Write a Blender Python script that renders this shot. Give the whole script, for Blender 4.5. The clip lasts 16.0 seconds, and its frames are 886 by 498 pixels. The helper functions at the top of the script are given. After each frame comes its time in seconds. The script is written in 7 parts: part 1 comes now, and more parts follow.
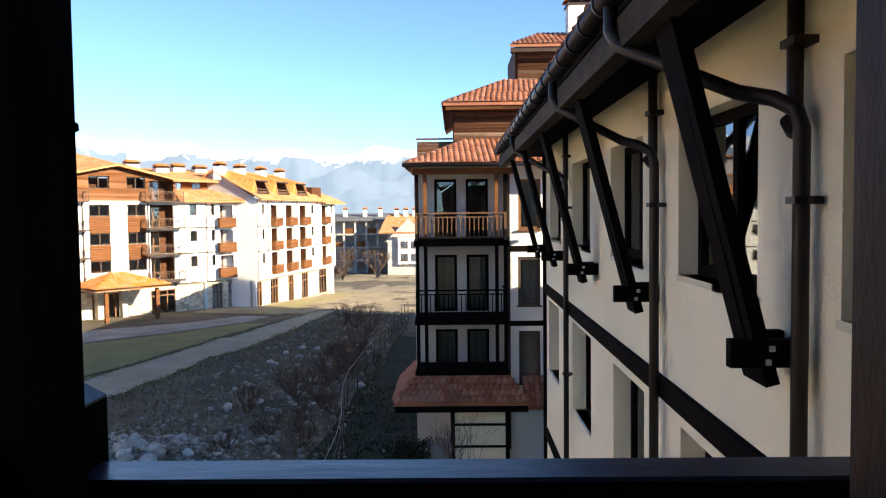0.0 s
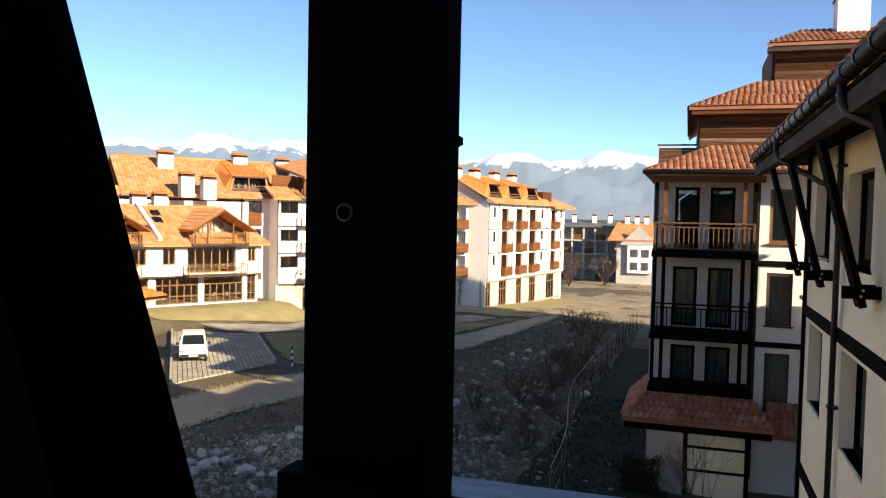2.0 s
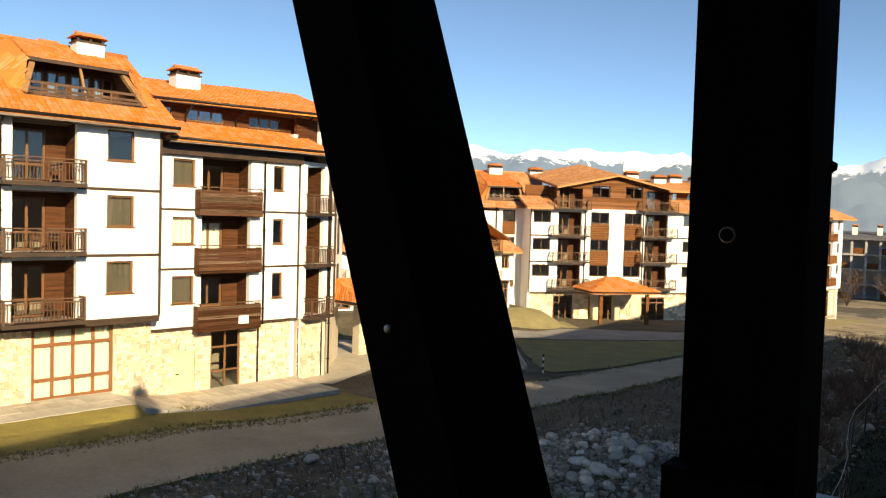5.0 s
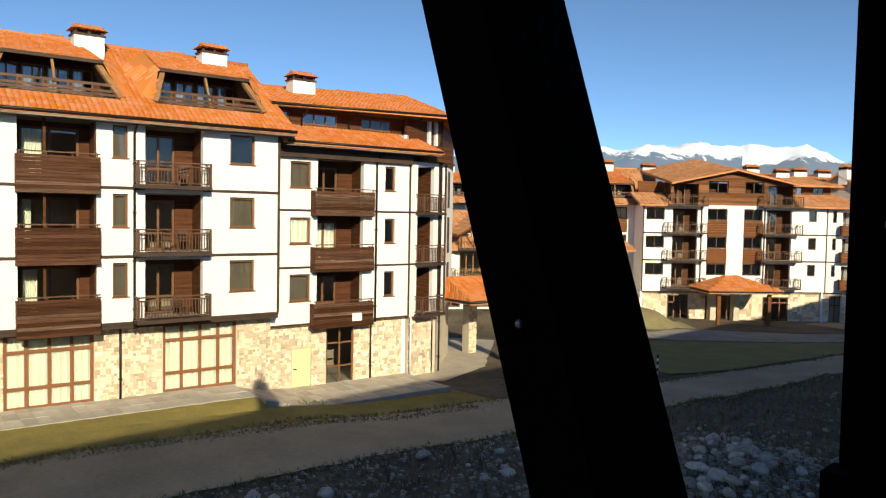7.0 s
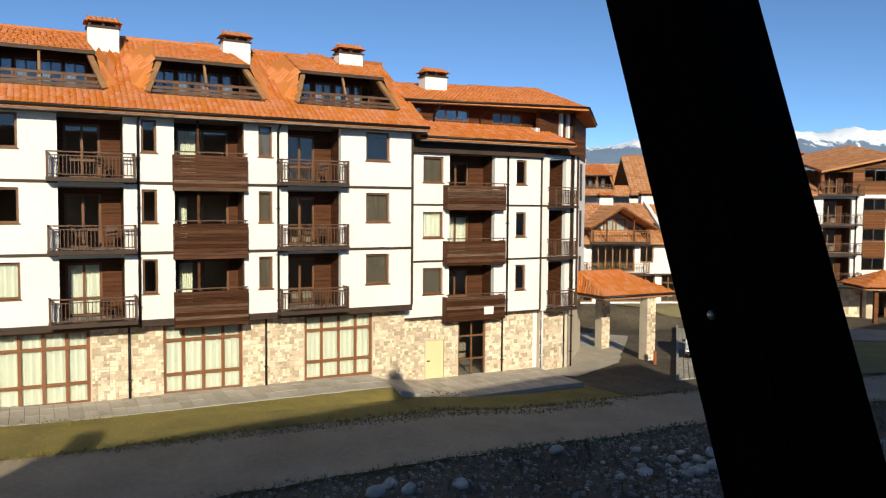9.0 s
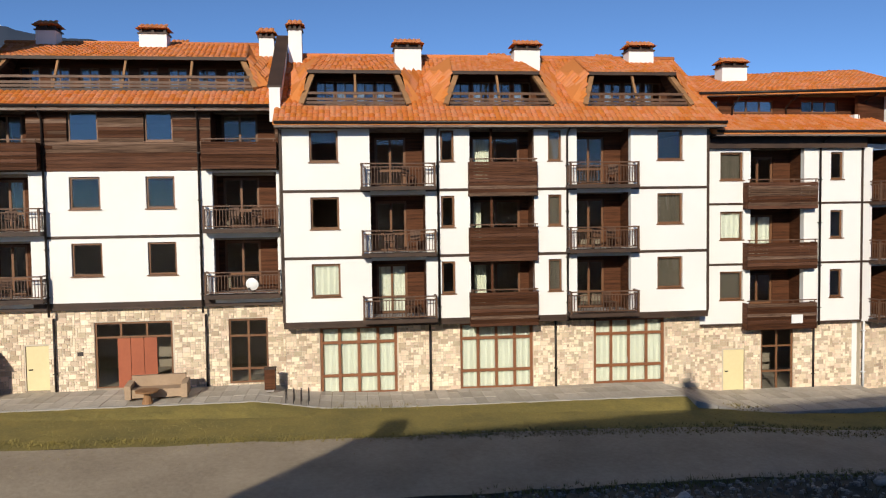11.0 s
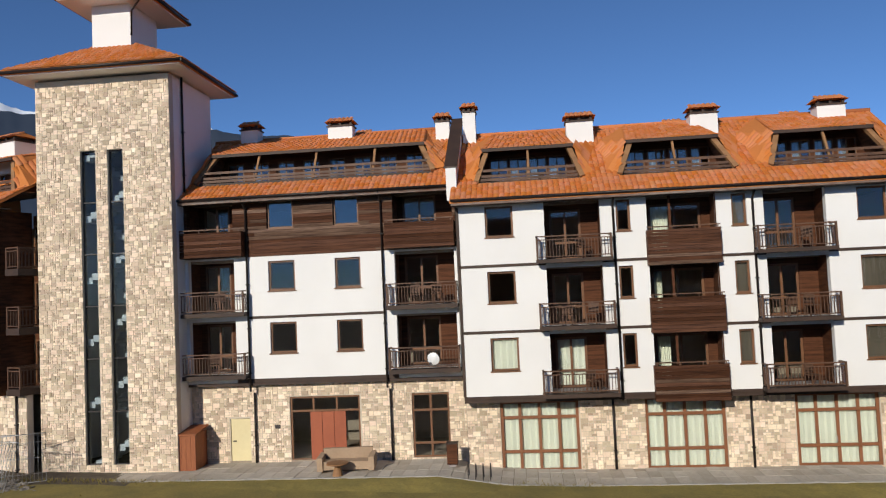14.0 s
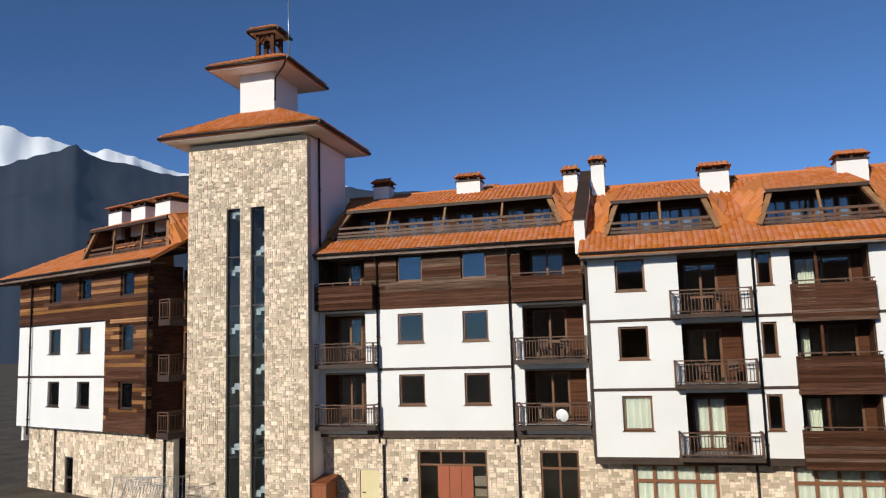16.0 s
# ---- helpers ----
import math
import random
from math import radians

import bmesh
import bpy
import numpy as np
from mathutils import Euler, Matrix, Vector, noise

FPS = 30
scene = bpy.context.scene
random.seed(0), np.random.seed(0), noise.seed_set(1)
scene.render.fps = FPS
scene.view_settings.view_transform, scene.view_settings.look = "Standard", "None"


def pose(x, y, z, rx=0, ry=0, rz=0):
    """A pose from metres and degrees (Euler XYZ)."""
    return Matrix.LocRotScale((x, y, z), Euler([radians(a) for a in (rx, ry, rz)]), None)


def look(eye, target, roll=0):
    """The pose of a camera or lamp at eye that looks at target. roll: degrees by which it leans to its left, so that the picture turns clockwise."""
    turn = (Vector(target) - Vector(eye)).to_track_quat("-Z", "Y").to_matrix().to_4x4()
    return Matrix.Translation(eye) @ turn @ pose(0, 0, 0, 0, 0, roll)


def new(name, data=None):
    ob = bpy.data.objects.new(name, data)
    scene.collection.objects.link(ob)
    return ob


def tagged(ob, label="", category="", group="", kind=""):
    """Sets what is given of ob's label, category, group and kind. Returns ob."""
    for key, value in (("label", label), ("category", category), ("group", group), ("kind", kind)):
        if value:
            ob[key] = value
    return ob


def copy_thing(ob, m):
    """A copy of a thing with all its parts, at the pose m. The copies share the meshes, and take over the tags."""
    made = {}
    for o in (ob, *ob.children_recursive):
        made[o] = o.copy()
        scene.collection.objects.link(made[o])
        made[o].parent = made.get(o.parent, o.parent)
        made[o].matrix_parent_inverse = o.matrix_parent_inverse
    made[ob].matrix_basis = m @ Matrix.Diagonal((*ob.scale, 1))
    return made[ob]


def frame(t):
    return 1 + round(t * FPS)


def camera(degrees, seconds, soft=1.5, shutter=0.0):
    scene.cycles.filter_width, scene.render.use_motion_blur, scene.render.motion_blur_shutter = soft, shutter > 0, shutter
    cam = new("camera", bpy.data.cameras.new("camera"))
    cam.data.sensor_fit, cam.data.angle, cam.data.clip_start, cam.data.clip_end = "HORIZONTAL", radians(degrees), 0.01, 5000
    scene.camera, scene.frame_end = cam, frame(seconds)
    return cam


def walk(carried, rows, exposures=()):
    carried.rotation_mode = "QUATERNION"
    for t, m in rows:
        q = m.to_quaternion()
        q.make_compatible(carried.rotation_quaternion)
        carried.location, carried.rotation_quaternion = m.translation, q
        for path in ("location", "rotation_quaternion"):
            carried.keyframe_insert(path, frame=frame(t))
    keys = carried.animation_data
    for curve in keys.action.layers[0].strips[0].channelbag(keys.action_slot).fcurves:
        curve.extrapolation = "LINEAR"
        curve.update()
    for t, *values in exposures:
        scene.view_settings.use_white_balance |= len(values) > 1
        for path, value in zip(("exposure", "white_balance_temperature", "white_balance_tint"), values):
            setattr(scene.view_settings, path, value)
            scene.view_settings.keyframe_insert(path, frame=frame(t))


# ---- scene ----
# ---- camera ----
cam = camera(59.7, 16.0, soft=1.2)
# seconds, x, y, z, heading, pitch, roll
PATH = [
    (0.0, -0.014, -0.021, 7.565, 0.85, -2.79, 0.66),
    (0.5, -0.080, 0.042, 7.574, 2.79, -2.71, 0.29),
    (1.0, -0.181, 0.069, 7.584, 10.08, -2.56, 0.01),
    (1.5, -0.262, 0.068, 7.587, 15.62, -2.48, -0.63),
    (2.0, -0.290, 0.041, 7.591, 17.63, -2.51, -1.19),
    (2.5, -0.300, -0.019, 7.611, 18.88, -2.42, -1.66),
    (3.0, -0.342, -0.048, 7.611, 20.94, -2.36, -2.05),
    (3.5, -0.363, -0.091, 7.607, 23.35, -2.38, -2.21),
    (4.0, -0.389, -0.137, 7.608, 26.94, -2.35, -2.12),
    (4.5, -0.396, -0.184, 7.608, 32.16, -2.39, -1.92),
    (5.0, -0.416, -0.210, 7.607, 36.01, -2.31, -1.64),
    (5.2, -0.420, -0.213, 7.607, 37.51, -2.32, -1.56),
    (7.3, -0.470, -0.237, 7.595, 45.10, -2.72, -1.03),
    (7.5, -0.475, -0.245, 7.596, 45.98, -2.81, -1.01),
    (8.0, -0.500, -0.284, 7.596, 48.24, -2.91, -0.76),
    (8.2, -0.508, -0.300, 7.595, 49.14, -2.97, -0.71),
    (10.3, -0.621, -0.319, 7.564, 64.67, -3.25, 0.34),
    (10.5, -0.632, -0.312, 7.564, 67.00, -3.22, 0.49),
    (11.0, -0.660, -0.286, 7.566, 74.71, -2.90, 0.80),
    (11.5, -0.668, -0.272, 7.565, 80.51, -2.64, 0.83),
    (12.0, -0.651, -0.276, 7.565, 82.59, -2.33, 0.94),
    (12.5, -0.624, -0.286, 7.566, 84.19, -1.83, 1.09),
    (13.0, -0.618, -0.288, 7.566, 86.58, -0.65, 1.50),
    (13.5, -0.600, -0.291, 7.567, 87.66, 1.58, 2.03),
    (14.0, -0.582, -0.293, 7.569, 87.76, 2.91, 2.56),
    (14.5, -0.575, -0.292, 7.570, 87.87, 6.09, 2.96),
    (15.0, -0.583, -0.289, 7.570, 88.54, 7.16, 3.02),
    (15.5, -0.599, -0.286, 7.571, 92.65, 7.43, 2.39),
    (16.0, -0.623, -0.283, 7.572, 97.19, 7.22, 1.72),
]
EXPOSURES = [(0, 1.68, 8000, 6), (1.0, 1.44, 8200, 6), (2.0, 1.2, 8900, 7), (3.5, 0.95, 9900, 6), (5.2, 0.78, 10200, 4), (7.3, 0.26, 7800, 2), (8.2, 0.18, 7500, 2), (10.3, 0.0, 7000, 8), (13.0, -0.21, 6600, 9), (14.5, -0.31, 6450, 8), (16.0, -0.24, 6400, 7)]
walk(cam, [(t, pose(x, y, z, 90 + p, r, h)) for t, x, y, z, h, p, r in PATH], EXPOSURES)

# ---- light ----
SUN_ELEV, SUN_AZ = 21.0, -27.0            # azimuth from +x towards +y
sun_way = Vector((math.cos(radians(SUN_ELEV)) * math.cos(radians(SUN_AZ)),
                  math.cos(radians(SUN_ELEV)) * math.sin(radians(SUN_AZ)), math.sin(radians(SUN_ELEV))))
sun = new("sun", bpy.data.lights.new("sun", "SUN"))
sun.data.energy, sun.data.angle, sun.data.color = 4.7, radians(0.5), (1.0, 0.93, 0.82)
sun.matrix_world = look(sun_way * 100, (0, 0, 0))
world = bpy.data.worlds.new("world")
scene.world = world
world.use_nodes = True
wn = world.node_tree
sky = wn.nodes.new("ShaderNodeTexSky")
sky.sky_type, sky.sun_disc = "NISHITA", False
sky.sun_elevation, sky.sun_rotation = radians(SUN_ELEV), radians(90 - SUN_AZ)
sky.altitude, sky.air_density, sky.dust_density, sky.ozone_density = 6600, 1.0, 0.0, 4.0
deep = wn.nodes.new("ShaderNodeHueSaturation")
deep.inputs["Saturation"].default_value = 1.04
wn.links.new(sky.outputs[0], deep.inputs["Color"])
wn.links.new(deep.outputs[0], wn.nodes["Background"].inputs[0])
wn.nodes["Background"].inputs[1].default_value = 0.15

# ---- materials ----
def material(name, colour, rough=0.8, second=None, grain=6.0, stain=0.6, bump=0.15, metal=0.0, stretch=(1, 1, 1),
             island=0.0, random_by_object=0.0, spec=0.3, hue=0.0):
    """Two colours mixed by stains and grain at real-world size; island and random_by_object vary pieces in brightness."""
    m = bpy.data.materials.new(name)
    m.use_nodes = True
    nt, n = m.node_tree, m.node_tree.nodes
    b = n["Principled BSDF"]
    b.inputs["Roughness"].default_value, b.inputs["Metallic"].default_value = rough, metal
    b.inputs["Specular IOR Level"].default_value = spec
    second = second or tuple(c * 0.72 for c in colour)
    co = n.new("ShaderNodeTexCoord")
    mp = n.new("ShaderNodeMapping")
    mp.inputs["Scale"].default_value = stretch
    nt.links.new(co.outputs["Object"], mp.inputs[0])
    big, fine = n.new("ShaderNodeTexNoise"), n.new("ShaderNodeTexNoise")
    big.inputs["Scale"].default_value, big.inputs["Detail"].default_value = stain, 4
    fine.inputs["Scale"].default_value, fine.inputs["Detail"].default_value = grain, 6
    fine.inputs["Roughness"].default_value = 0.65
    nt.links.new(mp.outputs[0], big.inputs["Vector"])
    nt.links.new(mp.outputs[0], fine.inputs["Vector"])
    add = n.new("ShaderNodeMath")
    add.operation = "MULTIPLY_ADD"
    add.inputs[1].default_value = 0.55
    half = n.new("ShaderNodeMath")
    half.operation = "MULTIPLY"
    half.inputs[1].default_value = 0.45
    nt.links.new(fine.outputs["Fac"], half.inputs[0])
    nt.links.new(big.outputs["Fac"], add.inputs[0])
    nt.links.new(half.outputs[0], add.inputs[2])
    ramp = n.new("ShaderNodeMapRange")
    ramp.inputs["From Min"].default_value, ramp.inputs["From Max"].default_value = 0.35, 0.65
    nt.links.new(add.outputs[0], ramp.inputs["Value"])
    mix = n.new("ShaderNodeMix")
    mix.data_type = "RGBA"
    mix.inputs["A"].default_value, mix.inputs["B"].default_value = (*second, 1), (*colour, 1)
    nt.links.new(ramp.outputs[0], mix.inputs["Factor"])
    last = mix.outputs["Result"]
    if island or random_by_object:
        src = n.new("ShaderNodeNewGeometry").outputs["Random Per Island"] if island else n.new("ShaderNodeObjectInfo").outputs["Random"]
        amount = island or random_by_object
        hs = n.new("ShaderNodeHueSaturation")
        r2 = n.new("ShaderNodeMapRange")
        r2.inputs["To Min"].default_value, r2.inputs["To Max"].default_value = 1 - amount, 1 + amount
        nt.links.new(src, r2.inputs["Value"])
        nt.links.new(r2.outputs[0], hs.inputs["Value"])
        wob = n.new("ShaderNodeMapRange")
        wob.inputs["To Min"].default_value, wob.inputs["To Max"].default_value = 1.06, 0.9
        nt.links.new(src, wob.inputs["Value"])
        nt.links.new(wob.outputs[0], hs.inputs["Saturation"])
        if hue:
            spin, h2 = n.new("ShaderNodeMath"), n.new("ShaderNodeMapRange")
            spin.operation = "PINGPONG"
            spin.inputs[1].default_value = 0.07
            nt.links.new(src, spin.inputs[0])
            h2.inputs["From Max"].default_value = 0.07
            h2.inputs["To Min"].default_value, h2.inputs["To Max"].default_value = 0.5 - hue, 0.5 + hue
            nt.links.new(spin.outputs[0], h2.inputs["Value"])
            nt.links.new(h2.outputs[0], hs.inputs["Hue"])
        nt.links.new(last, hs.inputs["Color"])
        last = hs.outputs["Color"]
    nt.links.new(last, b.inputs["Base Color"])
    if bump:
        bp = n.new("ShaderNodeBump")
        bp.inputs["Strength"].default_value, bp.inputs["Distance"].default_value = bump, 0.02
        nt.links.new(fine.outputs["Fac"], bp.inputs["Height"])
        nt.links.new(bp.outputs[0], b.inputs["Normal"])
    return m


def glass(name, tint, gloss=1.0):
    """A clear pane: tinted see-through glass with a mirror sheen that grows at a slant."""
    m = bpy.data.materials.new(name)
    m.use_nodes = True
    nt, n = m.node_tree, m.node_tree.nodes
    n.remove(n["Principled BSDF"])
    clear, shine, mix, fr = n.new("ShaderNodeBsdfTransparent"), n.new("ShaderNodeBsdfGlossy"), n.new("ShaderNodeMixShader"), n.new("ShaderNodeFresnel")
    clear.inputs[0].default_value = (*tint, 1)
    shine.inputs["Roughness"].default_value = 0.02
    fr.inputs["IOR"].default_value = 1.52 * gloss
    nt.links.new(fr.outputs[0], mix.inputs[0])
    nt.links.new(clear.outputs[0], mix.inputs[1])
    nt.links.new(shine.outputs[0], mix.inputs[2])
    nt.links.new(mix.outputs[0], n["Material Output"].inputs[0])
    return m


PLASTER = material("white_plaster", (0.82, 0.80, 0.77), 0.9, (0.74, 0.72, 0.69), 30, 0.35, 0.25)
CREAM = material("cream_plaster", (0.84, 0.77, 0.59), 0.9, (0.77, 0.69, 0.50), 40, 0.5, 0.4)
# white plaster darkened: shade behind the balconies put into the colour
SHADE_PLASTER = material("shaded_white_plaster", (0.55, 0.53, 0.50), 0.9, (0.45, 0.43, 0.41), 30, 0.5, 0.3)
BOARD = material("stained_boards", (0.15, 0.058, 0.027), 0.7, (0.042, 0.017, 0.009), 11, 1.6, 0.4, stretch=(0.3, 1, 7), island=0.35, spec=0.12)
BOARD_RED = material("weathered_boards", (0.24, 0.095, 0.035), 0.7, (0.10, 0.038, 0.017), 9, 0.8, 0.3, stretch=(0.25, 1, 5), island=0.35, spec=0.12)
WORN = dict(rough=0.75, second=(0.030, 0.012, 0.007), grain=11, stain=2.2, bump=0.5, stretch=(0.3, 1, 9), random_by_object=0.42, spec=0.12)
BOARD_PIECE = material("stained_board", (0.12, 0.048, 0.023), **WORN)
BOARD_GREYED = material("greyed_board", (0.22, 0.135, 0.09), **WORN)
BOARD_GOLDEN = material("bleached_board", (0.42, 0.20, 0.065), 0.7, (0.10, 0.036, 0.016), 9, 1.4, 0.35, stretch=(0.14, 1, 7), random_by_object=0.4, spec=0.12)
FASCIA = material("peeling_fascia", (0.10, 0.042, 0.024), 0.75, (0.30, 0.26, 0.23), 5, 0.5, 0.3, stretch=(0.6, 1, 3), spec=0.12)
# dim beige for added sheets that imitate brownish reflections in the glass
REFLECTION_SHEET = material("dim_beige_reflection_sheet", (0.15, 0.12, 0.09), 0.9, (0.09, 0.075, 0.055), 3, 0.8, 0.1, stretch=(6, 6, 0.3))
SHOP_FRAME = material("orange_brown_frame", (0.26, 0.105, 0.047), 0.5, (0.18, 0.072, 0.033), 12, 1.0, 0.1)
CUPBOARD = material("orange_stained_wood", (0.33, 0.11, 0.040), 0.6, (0.20, 0.06, 0.025), 8, 0.9, 0.2, stretch=(3, 3, 0.4))
TRIM = material("dark_trim", (0.07, 0.040, 0.026), 0.6, (0.035, 0.022, 0.017), 14, 1.2, 0.2)
RAIL = material("brown_rail", (0.16, 0.083, 0.048), 0.55, (0.055, 0.028, 0.017), 20, 1.5, 0.1)
PALE_WOOD = material("sun_bleached_wood", (0.36, 0.19, 0.085), 0.65, (0.20, 0.10, 0.045), 10, 0.9, 0.25, stretch=(1, 1, 3))
FRAME = material("window_frame_wood", (0.20, 0.095, 0.045), 0.45, (0.13, 0.060, 0.030), 12, 1.0, 0.1)
TIMBER = material("black_timber", (0.008, 0.0055, 0.0045), 0.85, (0.004, 0.003, 0.003), 12, 1.0, 0.35, stretch=(1, 1, 0.25), spec=0.03)
FADED_TIMBER = material("greyed_black_timber", (0.085, 0.066, 0.048), 0.85, (0.014, 0.010, 0.008), 6, 1.2, 0.35, stretch=(0.3, 1, 1), spec=0.1)
# worn dark rail; the blue in its colour stands in for sky reflection
RAIL_TOP = material("worn_sky_tinted_handrail", (0.030, 0.042, 0.075), 0.3, (0.014, 0.018, 0.03), 9, 2.0, 0.25, stretch=(0.3, 1, 1), spec=0.55)
TILE = material("orange_roof_tile", (0.60, 0.205, 0.066), 0.85, (0.53, 0.175, 0.055), 8, 0.5, 0.15, island=0.05, spec=0.1, hue=0.004)
TILE_PIECE = material("orange_tile_piece", (0.60, 0.205, 0.066), 0.85, (0.53, 0.175, 0.055), 8, 0.5, 0.15, random_by_object=0.05, spec=0.1, hue=0.004)
TILE_OLD = material("red_roof_tile", (0.40, 0.165, 0.10), 0.75, (0.25, 0.10, 0.062), 10, 0.9, 0.2, island=0.16, spec=0.12)
STONE = material("sandstone_cladding", (0.75, 0.61, 0.46), 0.9, (0.58, 0.445, 0.315), 12, 1.5, 0.5, island=0.38, spec=0.15, hue=0.013)
STONE_PIECE = material("sandstone_piece", (0.75, 0.61, 0.46), 0.9, (0.58, 0.445, 0.315), 12, 1.5, 0.5, random_by_object=0.38, spec=0.15, hue=0.013)
MORTAR = material("mortar", (0.64, 0.55, 0.43), 0.95, None, 20, 1, 0.4)
METAL = material("dark_metal", (0.045, 0.036, 0.033), 0.45, None, 14, 1.0, 0.05, 0.3, spec=0.5)
PIPE = material("brown_downpipe", (0.024, 0.016, 0.013), 0.45, (0.014, 0.010, 0.009), 10, 1.0, 0.05, spec=0.3)
POST_WOOD = material("dark_brown_post", (0.045, 0.021, 0.011), 0.6, (0.014, 0.007, 0.005), 16, 3.0, 0.4, stretch=(1, 1, 0.3), spec=0.15)
# orange tile paled, distance haze put into the colour
TILE_FAR = material("haze_paled_orange_tile", (0.56, 0.265, 0.125), 0.85, (0.47, 0.21, 0.095), 8, 0.5, 0.1, island=0.1, spec=0.1)
PALE_METAL = material("galvanised_metal", (0.55, 0.55, 0.56), 0.4, None, 12, 1.0, 0.05, 0.8)
ROOM = material("room_interior", (0.36, 0.29, 0.22), 0.9, None, 4, 0.5, 0.0)
SHEER = material("sky_pale_sheer_curtain", (0.55, 0.56, 0.58), 0.9, (0.40, 0.41, 0.43), 3, 0.8, 0.2, stretch=(8, 8, 0.2))
DARK_CLOTH = material("dim_curtain", (0.10, 0.10, 0.085), 0.9, (0.05, 0.05, 0.045), 3, 0.8, 0.2, stretch=(8, 8, 0.2))
CURTAIN = material("pale_curtain", (0.86, 0.85, 0.72), 0.9, (0.74, 0.73, 0.60), 3, 0.8, 0.2, stretch=(8, 8, 0.2))
DOOR_CREAM = material("cream_door", (0.72, 0.62, 0.36), 0.6, (0.66, 0.56, 0.32), 6, 0.6, 0.05)
DOOR_RED = material("red_brown_shutter", (0.36, 0.10, 0.045), 0.55, (0.28, 0.075, 0.035), 8, 0.8, 0.1)
GLASS = glass("window_glass", (0.93, 0.95, 0.95))
STAIR_GLASS = glass("stair_glass", (0.80, 0.84, 0.86), 0.86)
GLASS_GREY = glass("grey_glass", (0.80, 0.84, 0.86), 1.3)
PAVING = material("concrete_paving", (0.56, 0.50, 0.41), 0.9, (0.40, 0.35, 0.285), 5, 0.8, 0.4, random_by_object=0.14)
KERB = material("kerb_concrete", (0.46, 0.43, 0.39), 0.9, None, 9, 0.8, 0.3)
PLASTIC_WHITE = material("white_paint", (0.80, 0.80, 0.79), 0.35, (0.74, 0.74, 0.73), 5, 0.7, 0.02, spec=0.5)
BLACK = material("black_rubber", (0.02, 0.02, 0.021), 0.7, None, 12, 1, 0.1)
SOFA = material("beige_upholstery", (0.42, 0.30, 0.20), 0.9, (0.33, 0.23, 0.15), 10, 1.5, 0.3)
CONCRETE = material("grey_concrete", (0.34, 0.31, 0.29), 0.9, (0.24, 0.22, 0.21), 3, 0.4, 0.3)

# ---- building helpers ----
def quad_box(bm, x0, x1, y0, y1, z0, z1):
    v = [bm.verts.new(p) for p in ((x0, y0, z0), (x1, y0, z0), (x1, y1, z0), (x0, y1, z0), (x0, y0, z1), (x1, y0, z1), (x1, y1, z1), (x0, y1, z1))]
    for f in ((0, 3, 2, 1), (4, 5, 6, 7), (0, 1, 5, 4), (1, 2, 6, 5), (2, 3, 7, 6), (3, 0, 4, 7)):
        bm.faces.new([v[i] for i in f])


def boxes(*bs):
    bm = bmesh.new()
    for b in bs:
        quad_box(bm, *b)
    return bm


def bar(bm, a, b, w, d=None, roll=(0, 0, 1)):
    """A square bar from a to b, w wide and d deep."""
    a, b = Vector(a), Vector(b)
    d = d or w
    way = (b - a).normalized()
    side = way.cross(Vector(roll))
    if side.length < 1e-4:
        side = way.cross(Vector((1, 0, 0)))
    side.normalize()
    up = side.cross(way)
    v = [bm.verts.new(p + side * sx * w / 2 + up * sy * d / 2) for p in (a, b) for sx, sy in ((-1, -1), (1, -1), (1, 1), (-1, 1))]
    for f in ((3, 2, 1, 0), (4, 5, 6, 7), (0, 1, 5, 4), (1, 2, 6, 5), (2, 3, 7, 6), (3, 0, 4, 7)):
        bm.faces.new([v[i] for i in f])


def tube(bm, points, r, sides=10):
    """A round pipe through the points."""
    points = [Vector(p) for p in points]
    rings = []
    for i, p in enumerate(points):
        way = (points[min(i + 1, len(points) - 1)] - points[max(i - 1, 0)]).normalized()
        side = way.cross(Vector((0.31, 0.17, 0.93))).normalized()
        up = way.cross(side)
        rings.append([bm.verts.new(p + (side * math.cos(k * 2 * math.pi / sides) + up * math.sin(k * 2 * math.pi / sides)) * r) for k in range(sides)])
    for a, b in zip(rings, rings[1:]):
        for k in range(sides):
            f = bm.faces.new((a[k], a[(k + 1) % sides], b[(k + 1) % sides], b[k]))
            f.smooth = True
    bm.faces.new(rings[0][::-1])
    bm.faces.new(rings[-1])


def solid(faces_points, thick):
    """A slab: the polygon given, and its copy lowered by thick."""
    bm = bmesh.new()
    top = [bm.verts.new(p) for p in faces_points]
    low = [bm.verts.new(Vector(p) - Vector((0, 0, thick))) for p in faces_points]
    bm.faces.new(top)
    bm.faces.new(low[::-1])
    for i in range(len(top)):
        j = (i + 1) % len(top)
        bm.faces.new((low[i], low[j], top[j], top[i]))
    return bm


def part(name, bm, mat, parent=None, label="", at=None):
    """Links a bmesh, or a mesh that is shared, as ONE object under a thing or a part."""
    if isinstance(bm, bmesh.types.BMesh):
        bmesh.ops.recalc_face_normals(bm, faces=bm.faces)
        me = bpy.data.meshes.new(name)
        bm.to_mesh(me)
        bm.free()
        me.materials.append(mat)
    else:
        me = bm
    ob = new(name, me)
    if parent:
        ob.parent = parent
    if at:
        ob.location = at
    if label:
        ob["label"] = label
    return ob


def shared(name, bm, mat):
    me = bpy.data.meshes.new(name)
    bmesh.ops.recalc_face_normals(bm, faces=bm.faces)
    bm.to_mesh(me)
    bm.free()
    me.materials.append(mat)
    return me


def thing(name, m, label, category, group="", kind=""):
    ob = new(name)
    ob.empty_display_size = 0.3
    ob.matrix_basis = m
    return tagged(ob, label, category, group, kind)


